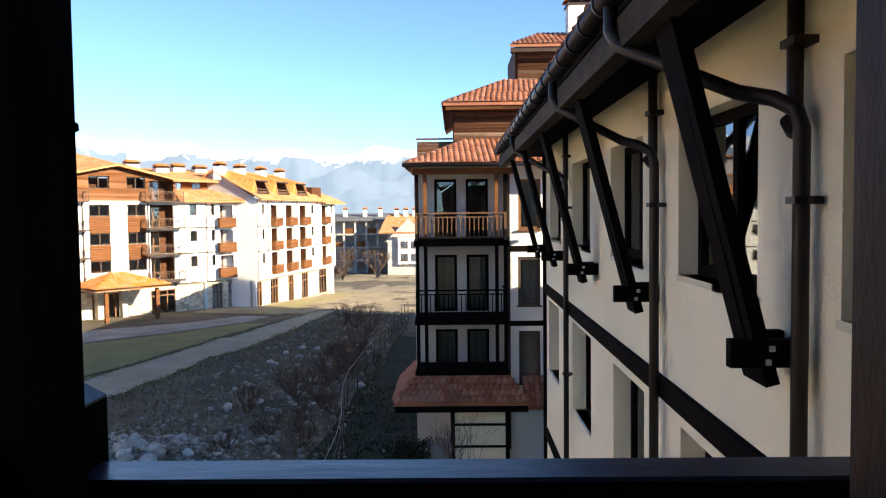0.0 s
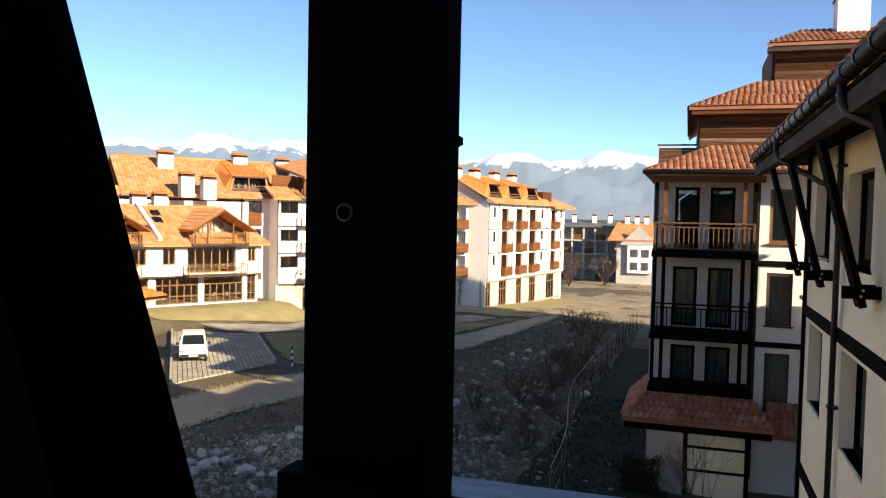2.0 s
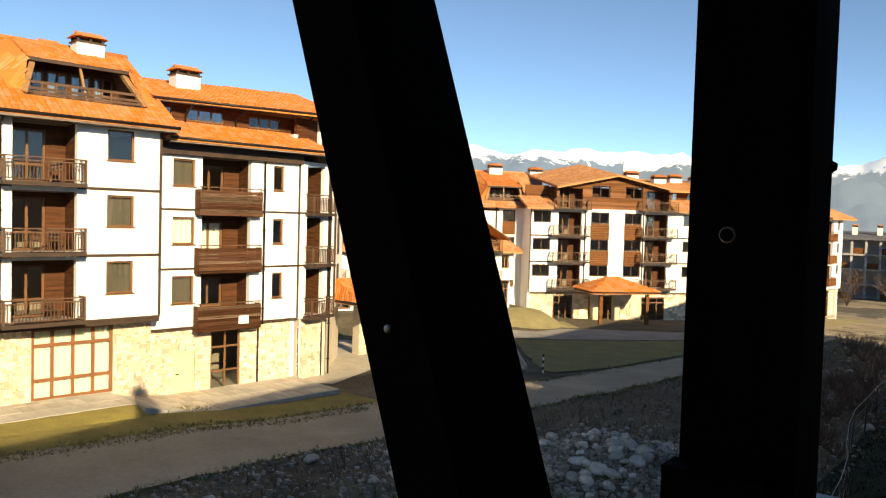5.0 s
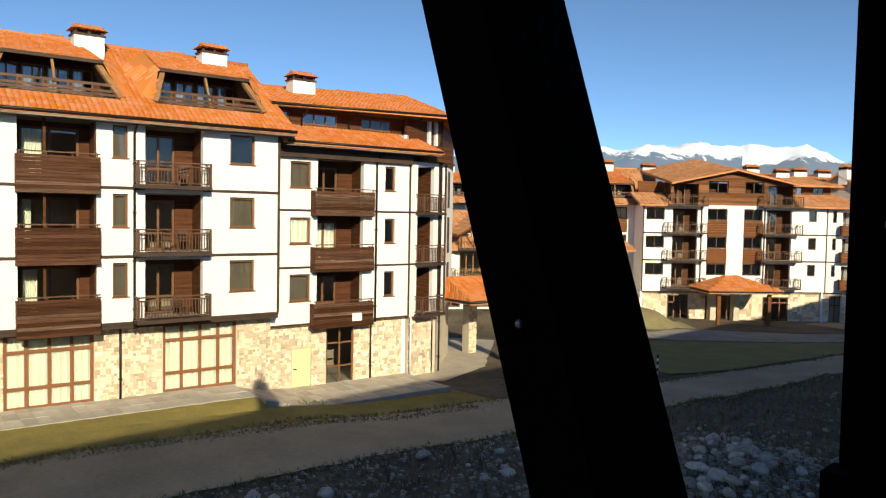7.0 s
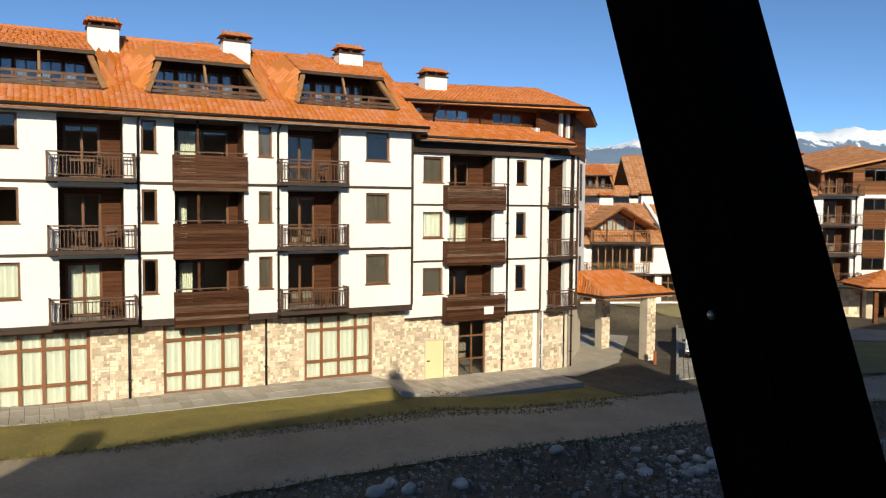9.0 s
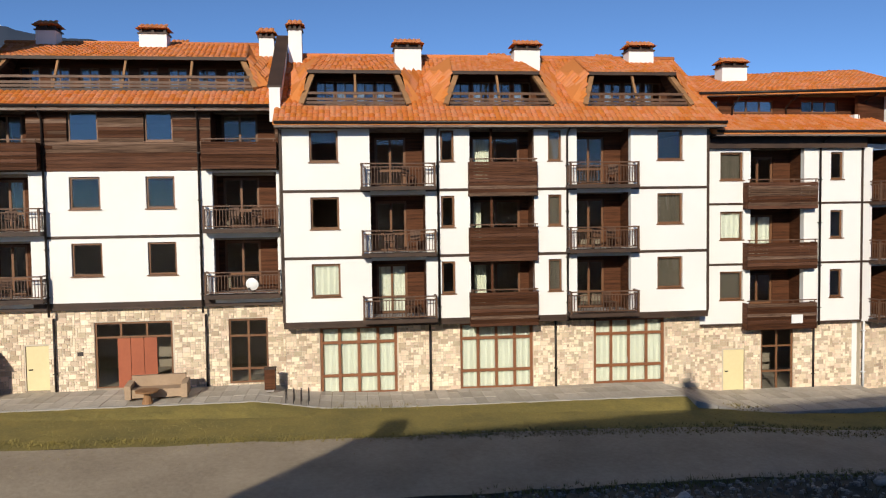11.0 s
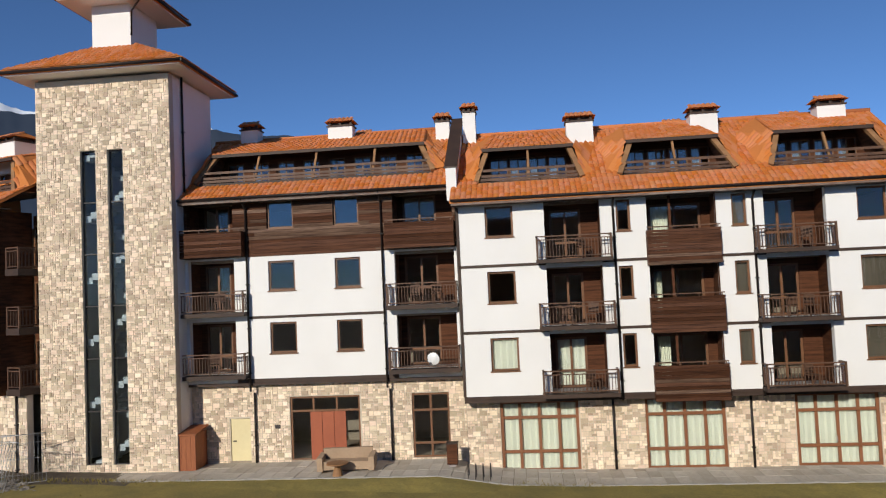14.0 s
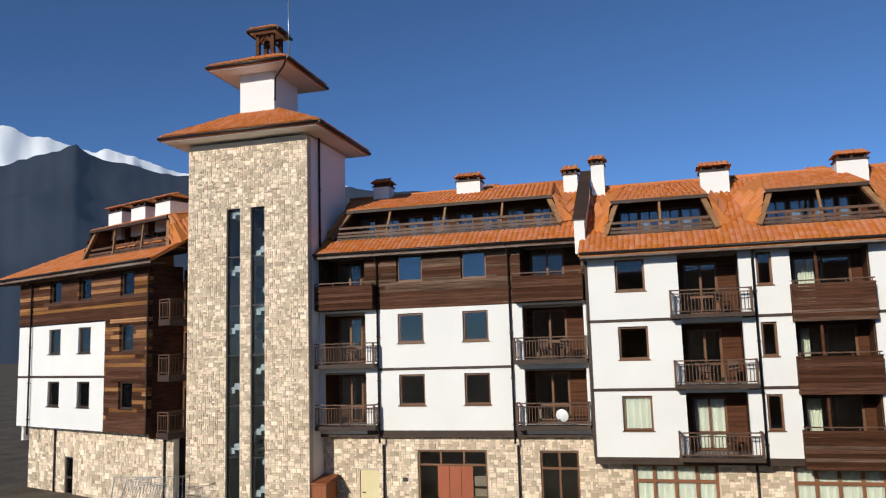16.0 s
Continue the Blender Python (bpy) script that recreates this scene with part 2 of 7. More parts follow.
def panel_wall(bm, x0, x1, z0, z1, y0, y1, holes=()):
    """A wall between y0 and y1 with openings (x0, x1, z0, z1) through it, as one welded grid."""
    xs = sorted({x0, x1, *[min(max(h[k], x0), x1) for h in holes for k in (0, 1)]})
    zs = sorted({z0, z1, *[min(max(h[k], z0), z1) for h in holes for k in (2, 3)]})
    full = {}
    for i, (xa, xb) in enumerate(zip(xs, xs[1:])):
        for k, (za, zb) in enumerate(zip(zs, zs[1:])):
            cx, cz = (xa + xb) / 2, (za + zb) / 2
            full[i, k] = not any(h[0] < cx < h[1] and h[2] < cz < h[3] for h in holes)
    made = {}

    def vert(i, j, k):
        if (i, j, k) not in made:
            made[i, j, k] = bm.verts.new((xs[i], (y0, y1)[j], zs[k]))
        return made[i, j, k]
    for (i, k), on in full.items():
        if not on:
            continue
        for j in (0, 1):
            bm.faces.new([vert(i, j, k), vert(i + 1, j, k), vert(i + 1, j, k + 1), vert(i, j, k + 1)])
        if not full.get((i - 1, k)):
            bm.faces.new([vert(i, 0, k), vert(i, 1, k), vert(i, 1, k + 1), vert(i, 0, k + 1)])
        if not full.get((i + 1, k)):
            bm.faces.new([vert(i + 1, 0, k), vert(i + 1, 1, k), vert(i + 1, 1, k + 1), vert(i + 1, 0, k + 1)])
        if not full.get((i, k - 1)):
            bm.faces.new([vert(i, 0, k), vert(i + 1, 0, k), vert(i + 1, 1, k), vert(i, 1, k)])
        if not full.get((i, k + 1)):
            bm.faces.new([vert(i, 0, k + 1), vert(i + 1, 0, k + 1), vert(i + 1, 1, k + 1), vert(i, 1, k + 1)])


def window(parent, x0, x1, z0, z1, y, lights=1, transom=None, mat=None, pane_mat=None, curtain=False, sill=True, bar_w=0.085, name="window", label="", reflection_sheet=False, cloth=None):
    """A glazed window set into an opening at depth y: frame, panes, sill and perhaps a curtain behind."""
    mat, pane_mat = mat or FRAME, pane_mat or GLASS
    bm = bmesh.new()
    cols = [x0 + (x1 - x0) * k / lights for k in range(lights + 1)]
    rows = sorted([z0, z1, *(transom or ())])
    gaps = []
    for i, (xa, xb) in enumerate(zip(cols, cols[1:])):
        for k, (za, zb) in enumerate(zip(rows, rows[1:])):
            w = bar_w
            gaps.append((xa + (w if i == 0 else w / 2), xb - (w if i == lights - 1 else w / 2), za + (w if k == 0 else w / 2), zb - (w if k == len(rows) - 2 else w / 2)))
    panel_wall(bm, x0, x1, z0, z1, y, y + 0.07, gaps)
    ob = part(name, bm, mat, parent, label)
    rows.sort()
    for xa, xb in zip(cols, cols[1:]):
        for za, zb in zip(rows, rows[1:]):
            part("pane", boxes((xa + 0.02, xb - 0.02, y + 0.03, y + 0.042, za + 0.02, zb - 0.02)), pane_mat, ob)
    if sill:
        part("sill", boxes((x0 - 0.05, x1 + 0.05, y - 0.16, y + 0.02, z0 - 0.05, z0)), mat, ob)
    # beige sheet added behind the panes, stands in for their brownish reflections
    if reflection_sheet:
        part("reflection_sheet", boxes((x0 + 0.03, x1 - 0.03, y + 0.15, y + 0.17, z0 + 0.03, z1 - 0.03)), REFLECTION_SHEET, ob)
    if curtain:
        bm = bmesh.new()
        n = max(8, int((x1 - x0) / 0.09))
        cv = []
        drawn = 1.0 if curtain is True else curtain
        for k in range(n + 1):
            x = x0 + 0.03 + (x1 - x0 - 0.06) * drawn * k / n
            cv.append([bm.verts.new((x, y + 0.16 + 0.03 * math.sin(k * 2.1), z)) for z in (z0 + 0.03, z1 - 0.03)])
        for a, b in zip(cv, cv[1:]):
            bm.faces.new((a[0], b[0], b[1], a[1]))
        part("curtain", bm, cloth or CURTAIN, ob)
    return ob


BALUSTER = {}


def balustrade(parent, x0, x1, y0, y1, z, mat, h=0.95, step=0.13, thick=0.028, sides=(1, 1), bal_mat=None):
    """Rails, corner posts and upright bars on three sides of a balcony (front at y0)."""
    runs = [((x0, y0), (x1, y0))]
    if sides[0]:
        runs.append(((x0, y1), (x0, y0)))
    if sides[1]:
        runs.append(((x1, y0), (x1, y1)))
    for a, b in runs:
        for zz, w, d in ((z + h, 0.08, 0.05), (z + h - 0.14, 0.04, 0.04), (z + 0.10, 0.05, 0.04)):
            bm = bmesh.new()
            bar(bm, (*a, zz), (*b, zz), w, d)
            part("rail", bm, mat, parent)
    key = (round(h, 2), thick, mat.name)
    if key not in BALUSTER:
        BALUSTER[key] = (shared("baluster", boxes((-thick / 2, thick / 2, -thick / 2, thick / 2, 0.11, h - 0.15)), mat),
                         shared("post", boxes((-0.04, 0.04, -0.04, 0.04, 0, h + 0.03)), mat))
    bal, post_me = BALUSTER[key]
    for (ax, ay), (bx, by) in runs:
        n = max(2, int(math.hypot(bx - ax, by - ay) / step))
        for k in range(1, n):
            part("baluster", bal, None, parent, at=(ax + (bx - ax) * k / n, ay + (by - ay) * k / n, z))
    for px, py in ((x0, y0), (x1, y0)):
        part("post", post_me, None, parent, at=(px, py, z))


def board_parts(parent, x0, x1, y0, y1, z0, z1, step=0.15, seed=0, name="board", mat=None):
    """Horizontal boards, each a piece of its own, some greyed by the weather."""
    rnd = random.Random(seed)
    z = z0
    while z < z1 - 0.02:
        t = min(step, z1 - z)
        o = rnd.uniform(0, 0.014)
        part(name, boxes((x0 - rnd.uniform(0, 0.01), x1 + rnd.uniform(0, 0.01), y0 - o, y1, z + 0.005, z + t - 0.005)), mat or (BOARD_GREYED if rnd.random() < 0.16 else BOARD_PIECE), parent)
        z += t


def board_rows(parent, x_at, x1, z0, z1, holes, seed, step=0.154, odd=None, share=0.2):
    """Boards round the openings of a storey, each stretch between openings a piece of its own."""
    rnd = random.Random(seed)
    z = z0
    while z < z1 - 0.01:
        za, zb, o = z + 0.004, min(z + step - 0.004, z1), rnd.uniform(0, 0.014)
        cuts = sorted((h[0], h[1]) for h in holes if h[2] <= za and h[3] >= zb)
        x = x_at(z)
        for k in range(rnd.choice((1, 2, 3))):
            j = rnd.uniform(x, x1)
            if not any(h[0] - 0.15 < j < h[1] + 0.15 for h in holes):
                cuts.append((j, j + 0.008))
        cuts.sort()
        for a, b in cuts + [(x1, x1)]:
            if a - x > 0.03:
                bm = bmesh.new()
                panel_wall(bm, x, min(a, x1), za, zb, -0.03 - o, 0.3, [h for h in holes if h[3] > za and h[2] < zb and h[0] < a and h[1] > x])
                part("board", bm, (odd or BOARD_GREYED) if rnd.random() < share else BOARD_PIECE, parent)
            x = max(x, b)
        z += step


def balcony(parent, x0, x1, y0, y1, z, style="rail", mat=None, h=0.95, deck=0.16, sides=(1, 1), seed=0, step=0.13):
    b = part("balcony", boxes((x0 - 0.05, x1 + 0.05, y0 - 0.06, y1, z - deck, z)) if style == "rail" else boxes((x0 + 0.052, x1 - 0.052, y0 + 0.052, y1, z - deck, z)), TRIM, parent)
    if style == "rail":
        balustrade(b, x0, x1, y0, y1, z, mat or RAIL, h, step, sides=sides)
    else:
        board_parts(b, x0, x1, y0, y0 + 0.05, z - deck + 0.02, z + h, seed=seed, name="parapet_board", mat=mat)
        if sides[0]:
            part("parapet_side", boxes((x0, x0 + 0.05, y0 + 0.052, y1, z - deck + 0.02, z + h)), mat or BOARD, b)
        if sides[1]:
            part("parapet_side", boxes((x1 - 0.05, x1, y0 + 0.052, y1, z - deck + 0.02, z + h)), mat or BOARD, b)
        bm = bmesh.new()
        bar(bm, (x0, y0 + 0.02, z + h + 0.12), (x1, y0 + 0.02, z + h + 0.12), 0.06, 0.05)
        for k in range(4):
            x = x0 + 0.1 + (x1 - x0 - 0.2) * k / 3
            bar(bm, (x, y0 + 0.03, z + h - 0.05), (x, y0 + 0.03, z + h + 0.12), 0.04)
        part("rail", bm, RAIL, b)
    return b


def tile_mesh(bm_list, corners, w=0.23, l=0.34, seed=0, skip=None):
    """Rows of arched roof tiles on the slope eave_left, eave_right, ridge_right, ridge_left; verts and faces go to bm_list."""
    rnd = random.Random(seed)
    a, b, c, d = [Vector(p) for p in corners]
    ex = (b - a).normalized()
    nrm = ex.cross((d - a) if (d - a).length > 0.01 else (c - b)).normalized()
    if nrm.z < 0:
        nrm = -nrm
    up = nrm.cross(ex)
    if up.z < 0:
        up = -up
    poly = [((p - a).dot(ex), (p - a).dot(up)) for p in (a, b, c, d)]
    top = max(p[1] for p in poly)
    verts, faces = bm_list
    rows = max(1, int(top / l))
    lr = top / rows

    def span(r):
        xs = []
        for (x0, r0), (x1, r1) in zip(poly, poly[1:] + poly[:1]):
            if (r0 - r) * (r1 - r) <= 0 and abs(r1 - r0) > 1e-6:
                xs.append(x0 + (x1 - x0) * (r - r0) / (r1 - r0))
        return (min(xs), max(xs)) if len(xs) > 1 else (0, 0)
    for k in range(rows):
        r0 = k * lr
        s0, s1 = span(r0 + lr * 0.5)
        n = int((s1 - s0) / w)
        if n < 1:
            continue
        ww = (s1 - s0) / n
        for i in range(n):
            x = s0 + i * ww
            if skip and skip(x + ww / 2, r0 + lr / 2):
                continue
            j = rnd.uniform(-0.006, 0.006)
            base = len(verts)
            for r, lift in ((r0 - 0.03, 0.035 + j), (r0 + lr, 0.008)):
                for fx, fz in ((0.0, 0.0), (0.22, 0.040), (0.5, 0.055), (0.78, 0.040), (1.0, 0.0)):
                    verts.append(a + ex * (x + ww * fx) + up * r + nrm * (lift + fz))
            for q in range(4):
                faces.append((base + q, base + q + 1, base + q + 6, base + q + 5))
            faces.append((base, base + 1, base + 2, base + 3, base + 4))


def tiled(parent, slopes, mat, name="roof_tiles", w=0.23, l=0.34, seed=0, singles=0):
    vf = ([], [])
    for k, s in enumerate(slopes):
        corners, skip = s if len(s) == 2 else (s, None)
        tile_mesh(vf, corners, w, l, seed + k, skip)
    for k in range(singles):
        me = bpy.data.meshes.new("roof_tile")
        me.from_pydata([tuple(v) for v in vf[0][10 * k:10 * k + 10]], [], [tuple(i - 10 * k for i in f) for f in vf[1][5 * k:5 * k + 5]])
        me.materials.append(TILE_PIECE)
        part("roof_tile", me, None, parent)
    me = bpy.data.meshes.new(name)
    me.from_pydata([tuple(v) for v in vf[0][10 * singles:]], [], [tuple(i - 10 * singles for i in f) for f in vf[1][5 * singles:]])
    me.materials.append(mat)
    ob = part(name, me, None, parent)
    ob["kind"] = "stuff"
    return ob


def mosaic(parent, patches, seed, cell=0.13, mat=None, singles=0):
    """Irregular rectangular stones on patches (x0, x1, z0, z1, y, holes), set proud of the mortar; the first ones are single pieces."""
    rnd = random.Random(seed)
    verts, faces = [], []
    made = 0
    for x0, x1, z0, z1, y, holes in patches:
        nx, nz = max(1, int((x1 - x0) / cell)), max(1, int((z1 - z0) / cell))
        cw, ch = (x1 - x0) / nx, (z1 - z0) / nz
        used = np.zeros((nx, nz), bool)
        for i in range(nx):
            for k in range(nz):
                cx, cz = x0 + (i + 0.5) * cw, z0 + (k + 0.5) * ch
                if any(h[0] - 0.02 < cx < h[1] + 0.02 and h[2] - 0.02 < cz < h[3] + 0.02 for h in holes):
                    used[i, k] = True
        for k in range(nz):
            for i in range(nx):
                if used[i, k]:
                    continue
                a, b = rnd.choice(((1, 1), (2, 1), (2, 2), (3, 2), (1, 2), (2, 1), (1, 1), (1, 1), (2, 1)))
                while a > 1 and (i + a > nx or used[i:i + a, k].any()):
                    a -= 1
                while b > 1 and (k + b > nz or used[i:i + a, k:k + b].any()):
                    b -= 1
                used[i:i + a, k:k + b] = True
                g, p = 0.009, rnd.uniform(0.01, 0.035)
                xa, xb, za, zb = x0 + i * cw + g, x0 + (i + a) * cw - g, z0 + k * ch + g, z0 + (k + b) * ch - g
                j = [rnd.uniform(-0.01, 0.01) for _ in range(8)]
                pts = [(xa, y, za), (xb, y, za), (xb, y, zb), (xa, y, zb),
                       (xa + 0.008 + j[0], y - p, za + 0.008 + j[1]), (xb - 0.008 + j[2], y - p, za + 0.008 + j[3]),
                       (xb - 0.008 + j[4], y - p, zb - 0.008 + j[5]), (xa + 0.008 + j[6], y - p, zb - 0.008 + j[7])]
                fs = ((4, 5, 6, 7), (0, 1, 5, 4), (1, 2, 6, 5), (2, 3, 7, 6), (3, 0, 4, 7))
                if made < singles:
                    me = bpy.data.meshes.new("stone")
                    me.from_pydata(pts, [], fs)
                    me.materials.append(STONE_PIECE)
                    part("stone", me, None, parent)
                    made += 1
                else:
                    base = len(verts)
                    verts += pts
                    faces += [tuple(base + q for q in f) for f in fs]
    me = bpy.data.meshes.new("stone_facing")
    me.from_pydata(verts, [], faces)
    me.materials.append(mat or STONE)
    ob = part("stone_facing", me, None, parent)
    ob["kind"] = "stuff"
    return ob


def chimney(parent, x, y, z0, z1, w=1.25, d=0.8, cap="tile", small=False):
    """A rendered chimney with a vented top and a little tiled hat."""
    bm = boxes((x - w / 2, x + w / 2, y - d / 2, y + d / 2, z0, z1 - 0.42))
    c = part("chimney", bm, PLASTER, parent)
    bm = boxes((x - w / 2 - 0.06, x + w / 2 + 0.06, y - d / 2 - 0.06, y + d / 2 + 0.06, z1 - 0.42, z1 - 0.36))
    for sx in (-1, 0, 1):
        for sy in (-1, 1):
            quad_box(bm, x + sx * (w / 2 - 0.08) - 0.06, x + sx * (w / 2 - 0.08) + 0.06, y + sy * (d / 2 - 0.08) - 0.06, y + sy * (d / 2 - 0.08) + 0.06, z1 - 0.36, z1 - 0.18)
    quad_box(bm, x - w / 2 + 0.15, x + w / 2 - 0.15, y - d / 2 + 0.15, y + d / 2 - 0.15, z1 - 0.36, z1 - 0.19)
    part("vent", bm, TRIM, c)
    e = 0.14
    a = [(x - w / 2 - e, y - d / 2 - e, z1 - 0.18), (x + w / 2 + e, y - d / 2 - e, z1 - 0.18), (x + w / 2 + e, y + d / 2 + e, z1 - 0.18), (x - w / 2 - e, y + d / 2 + e, z1 - 0.18)]
    r0, r1 = (x - w / 2 + 0.1, y, z1 + 0.08), (x + w / 2 - 0.1, y, z1 + 0.08)
    bm = bmesh.new()
    va = [bm.verts.new(p) for p in a]
    v0, v1 = bm.verts.new(r0), bm.verts.new(r1)
    for f in ((va[0], va[1], v1, v0), (va[1], va[2], v1), (va[2], va[3], v0, v1), (va[3], va[0], v0), (va[3], va[2], va[1], va[0])):
        bm.faces.new(f)
    part("hat", bm, TILE, c)
    tiled(c, [(a[0], a[1], r1, r0)], TILE, "hat_tiles", 0.2, 0.3)
    return c


def downpipe(parent, x, y, z0, z1, r=0.05, top_out=0.0, mat=None):
    bm = bmesh.new()
    pts = [(x, y, z0), (x, y, z1)]
    if top_out:
        pts = [(x, y, z0), (x, y, z1 - 0.5), (x, y - 0.06, z1 - 0.42), (x, y - top_out, z1 - 0.05), (x, y - top_out, z1 + 0.06)]
    tube(bm, pts, r, 8)
    for zz in np.arange(z0 + 0.8, z1 - 0.6, 2.0):
        quad_box(bm, x - r - 0.02, x + r + 0.02, y - r - 0.015, y + r + 0.05, zz, zz + 0.05)
    return part("downpipe", bm, mat or PIPE, parent)

# ---- the long apartment building opposite ----
BX, BY, BANG = -33.66, 1.66, 81.49
def opposite(dx=0.0, dy=0.0, turn=0.0):
    """A pose in the frame of the opposite front: dx along it, dy behind it."""
    return pose(BX, BY, 0, 0, 0, BANG) @ pose(dx, dy, 0, 0, 0, turn)


def trims(parent, items, mat=None, name="trim_board"):
    """Thin dark boards (x0, x1, z0, z1, y), each a piece of its own."""
    for x0, x1, z0, z1, y in items:
        part(name, boxes((x0, x1, y - 0.025, y + 0.03, z0, z1)), mat or TRIM, parent)


def loggia(parent, x0, x1, y0, y1, z0, z1, back=PLASTER, side=BOARD, curtain=False, door_w=None):
    """A recess in the front: lining, and a glazed door at its back."""
    part("loggia_side", boxes((x0 - 0.12, x0, y0 + 0.3, y1, z0, z1)), side, parent)
    part("loggia_side", boxes((x1, x1 + 0.12, y0 + 0.3, y1, z0, z1)), side, parent)
    dx0, dx1 = x0 + 0.25, x0 + 0.25 + (door_w or (x1 - x0) * 0.58)
    bm = bmesh.new()
    panel_wall(bm, x0 - 0.12, x1 + 0.12, z0, z1, y1, y1 + 0.2, [(dx0, dx1, z0 + 0.02, z0 + 2.2)])
    part("loggia_back", bm, back, parent)
    part("loggia_floor", boxes((x0 - 0.12, x1 + 0.12, y0 + 0.02, y1 + 0.2, z0 - 0.17, z0 - 0.002)), CONCRETE, parent)
    window(parent, dx0, dx1, z0 + 0.02, z0 + 2.2, y1 + 0.06, 2, [z0 + 0.75], sill=False, curtain=curtain, name="balcony_door", bar_w=0.1)


def eaves(parent, x0, x1, y, z, drop=0.26, depth=0.7, gutter=True):
    part("soffit", boxes((x0, x1, y + 0.02, y + depth + 0.1, z - drop, z - drop + 0.05)), TRIM, parent)
    part("fascia", boxes((x0, x1, y - 0.02, y + 0.02, z - drop, z - 0.03)), FASCIA, parent)
    if gutter:
        bm = bmesh.new()
        tube(bm, [(x0, y - 0.09, z - 0.06), (x1, y - 0.09, z - 0.06)], 0.06, 8)
        part("gutter", bm, PIPE, parent)


def roof_slab(parent, corners, thick=0.14, mat=None):
    return part("roof", solid(corners, thick), mat or TILE, parent)


def dormer(parent, xb0, xb1, xt0, xt1, yb, zb, yt, zt, ridge_y, ridge_z, posts=1, slope=0.667, seed=0, lights=3):
    """A raked opening in the roof with a shallow roof over it, glazing set back, a rail and raking side boards."""
    yi = yt + 1.1
    bm = boxes((xb0 + 0.1, xb1 - 0.1, yb + 0.1, yi + 0.2, zb - 0.12, zb))
    d = part("dormer", bm, TRIM, parent)
    # back wall with windows
    holes = []
    n = 2 * (posts + 1)
    for k in range(n):
        c = xb0 + 0.5 + (xb1 - xb0 - 1.0) * (k + 0.5) / n
        holes.append((c - 0.42, c + 0.42, zb + 0.25, zt - 0.25))
    bm = bmesh.new()
    panel_wall(bm, xb0, xb1, zb, zt + 0.15, yi, yi + 0.15, holes)
    part("back_wall", bm, BOARD, d)
    for h in holes:
        # half curtain; its bluish white also stands in for the sky's reflection
        window(parent, *h, yi + 0.03, 2, sill=False, bar_w=0.06, pane_mat=GLASS_GREY, name="dormer_window", curtain=0.55, cloth=SHEER)
    # cheeks
    for xb, xt in ((xb0, xt0), (xb1, xt1)):
        bm = bmesh.new()
        bar(bm, (xb, yb, zb), (xt, yt, zt), 0.16, 0.22, (1, 0, 0))
        part("rake_board", bm, PALE_WOOD, d)
        bm = bmesh.new()
        ps = [(xb, yb, zb), (xt, yt, zt), (xt, yi + 0.2, zt + 0.1), (xb, yi + 0.2, zb)]
        v = [bm.verts.new(p) for p in ps]
        bm.faces.new(v[:3])
        bm.faces.new((v[0], v[2], v[3]))
        part("cheek", bm, BOARD, d)
    # shallow roof with its side slopes
    e0, e1 = (xt0 - 0.25, yt - 0.25, zt), (xt1 + 0.25, yt - 0.25, zt)
    r0, r1 = (xt0 + 0.1, ridge_y - 0.02, ridge_z + 0.06), (xt1 - 0.1, ridge_y - 0.02, ridge_z + 0.06)
    part("dormer_roof", solid((e0, e1, r1, r0), 0.1), TILE, d)
    tiled(d, [(e0, e1, r1, r0)], TILE, seed=seed)
    for s, e, r, xb in ((-1, e0, r0, xb0), (1, e1, r1, xb1)):
        low = (xb + s * 0.55, yb + 0.35, zb + 0.2)
        bm = bmesh.new()
        bm.faces.new([bm.verts.new(p) for p in ((xb + s * 0.02, yb + 0.05, zb + 0.06), (e[0], e[1] + 0.1, e[2] - 0.02), r, (xb + s * 0.6, ridge_y - 1.3, ridge_z - 0.85), low)])
        part("roof_flank", bm, TILE, d)
        up_end, low_end, tip = (xb + s * 0.75, ridge_y - 1.6, ridge_z - 1.0), (xb + s * 0.04, yb + 0.02, zb + 0.1), (e[0] + s * 0.02, e[1] + 0.1, e[2] + 0.03)
        tiled(d, [(up_end, low_end, tip, tip) if s < 0 else (low_end, up_end, tip, tip)], TILE, "flank_tiles", seed=seed)
    bm = bmesh.new()
    bar(bm, (xt0 - 0.25, yt - 0.28, zt - 0.06), (xt1 + 0.25, yt - 0.28, zt - 0.06), 0.08, 0.14)
    part("header", bm, TRIM, d)
    # rail boards and posts in the opening
    bm = bmesh.new()
    for q, z in enumerate((0.1, 0.26, 0.52)):
        bar(bm, (xb0 + 0.15 + z * 0.25, yb + 0.12 + z * 0.3, zb + z), (xb1 - 0.15 - z * 0.25, yb + 0.12 + z * 0.3, zb + z), 0.04, 0.11)
    part("dormer_rail", bm, RAIL, d)
    for k in range(posts):
        x = xb0 + (xb1 - xb0) * (k + 1) / (posts + 1)
        bm = bmesh.new()
        bar(bm, (x, yb + 0.15, zb), (x, yt - 0.1, zt - 0.05), 0.1, 0.1, (1, 0, 0))
        part("dormer_post", bm, PALE_WOOD, d)


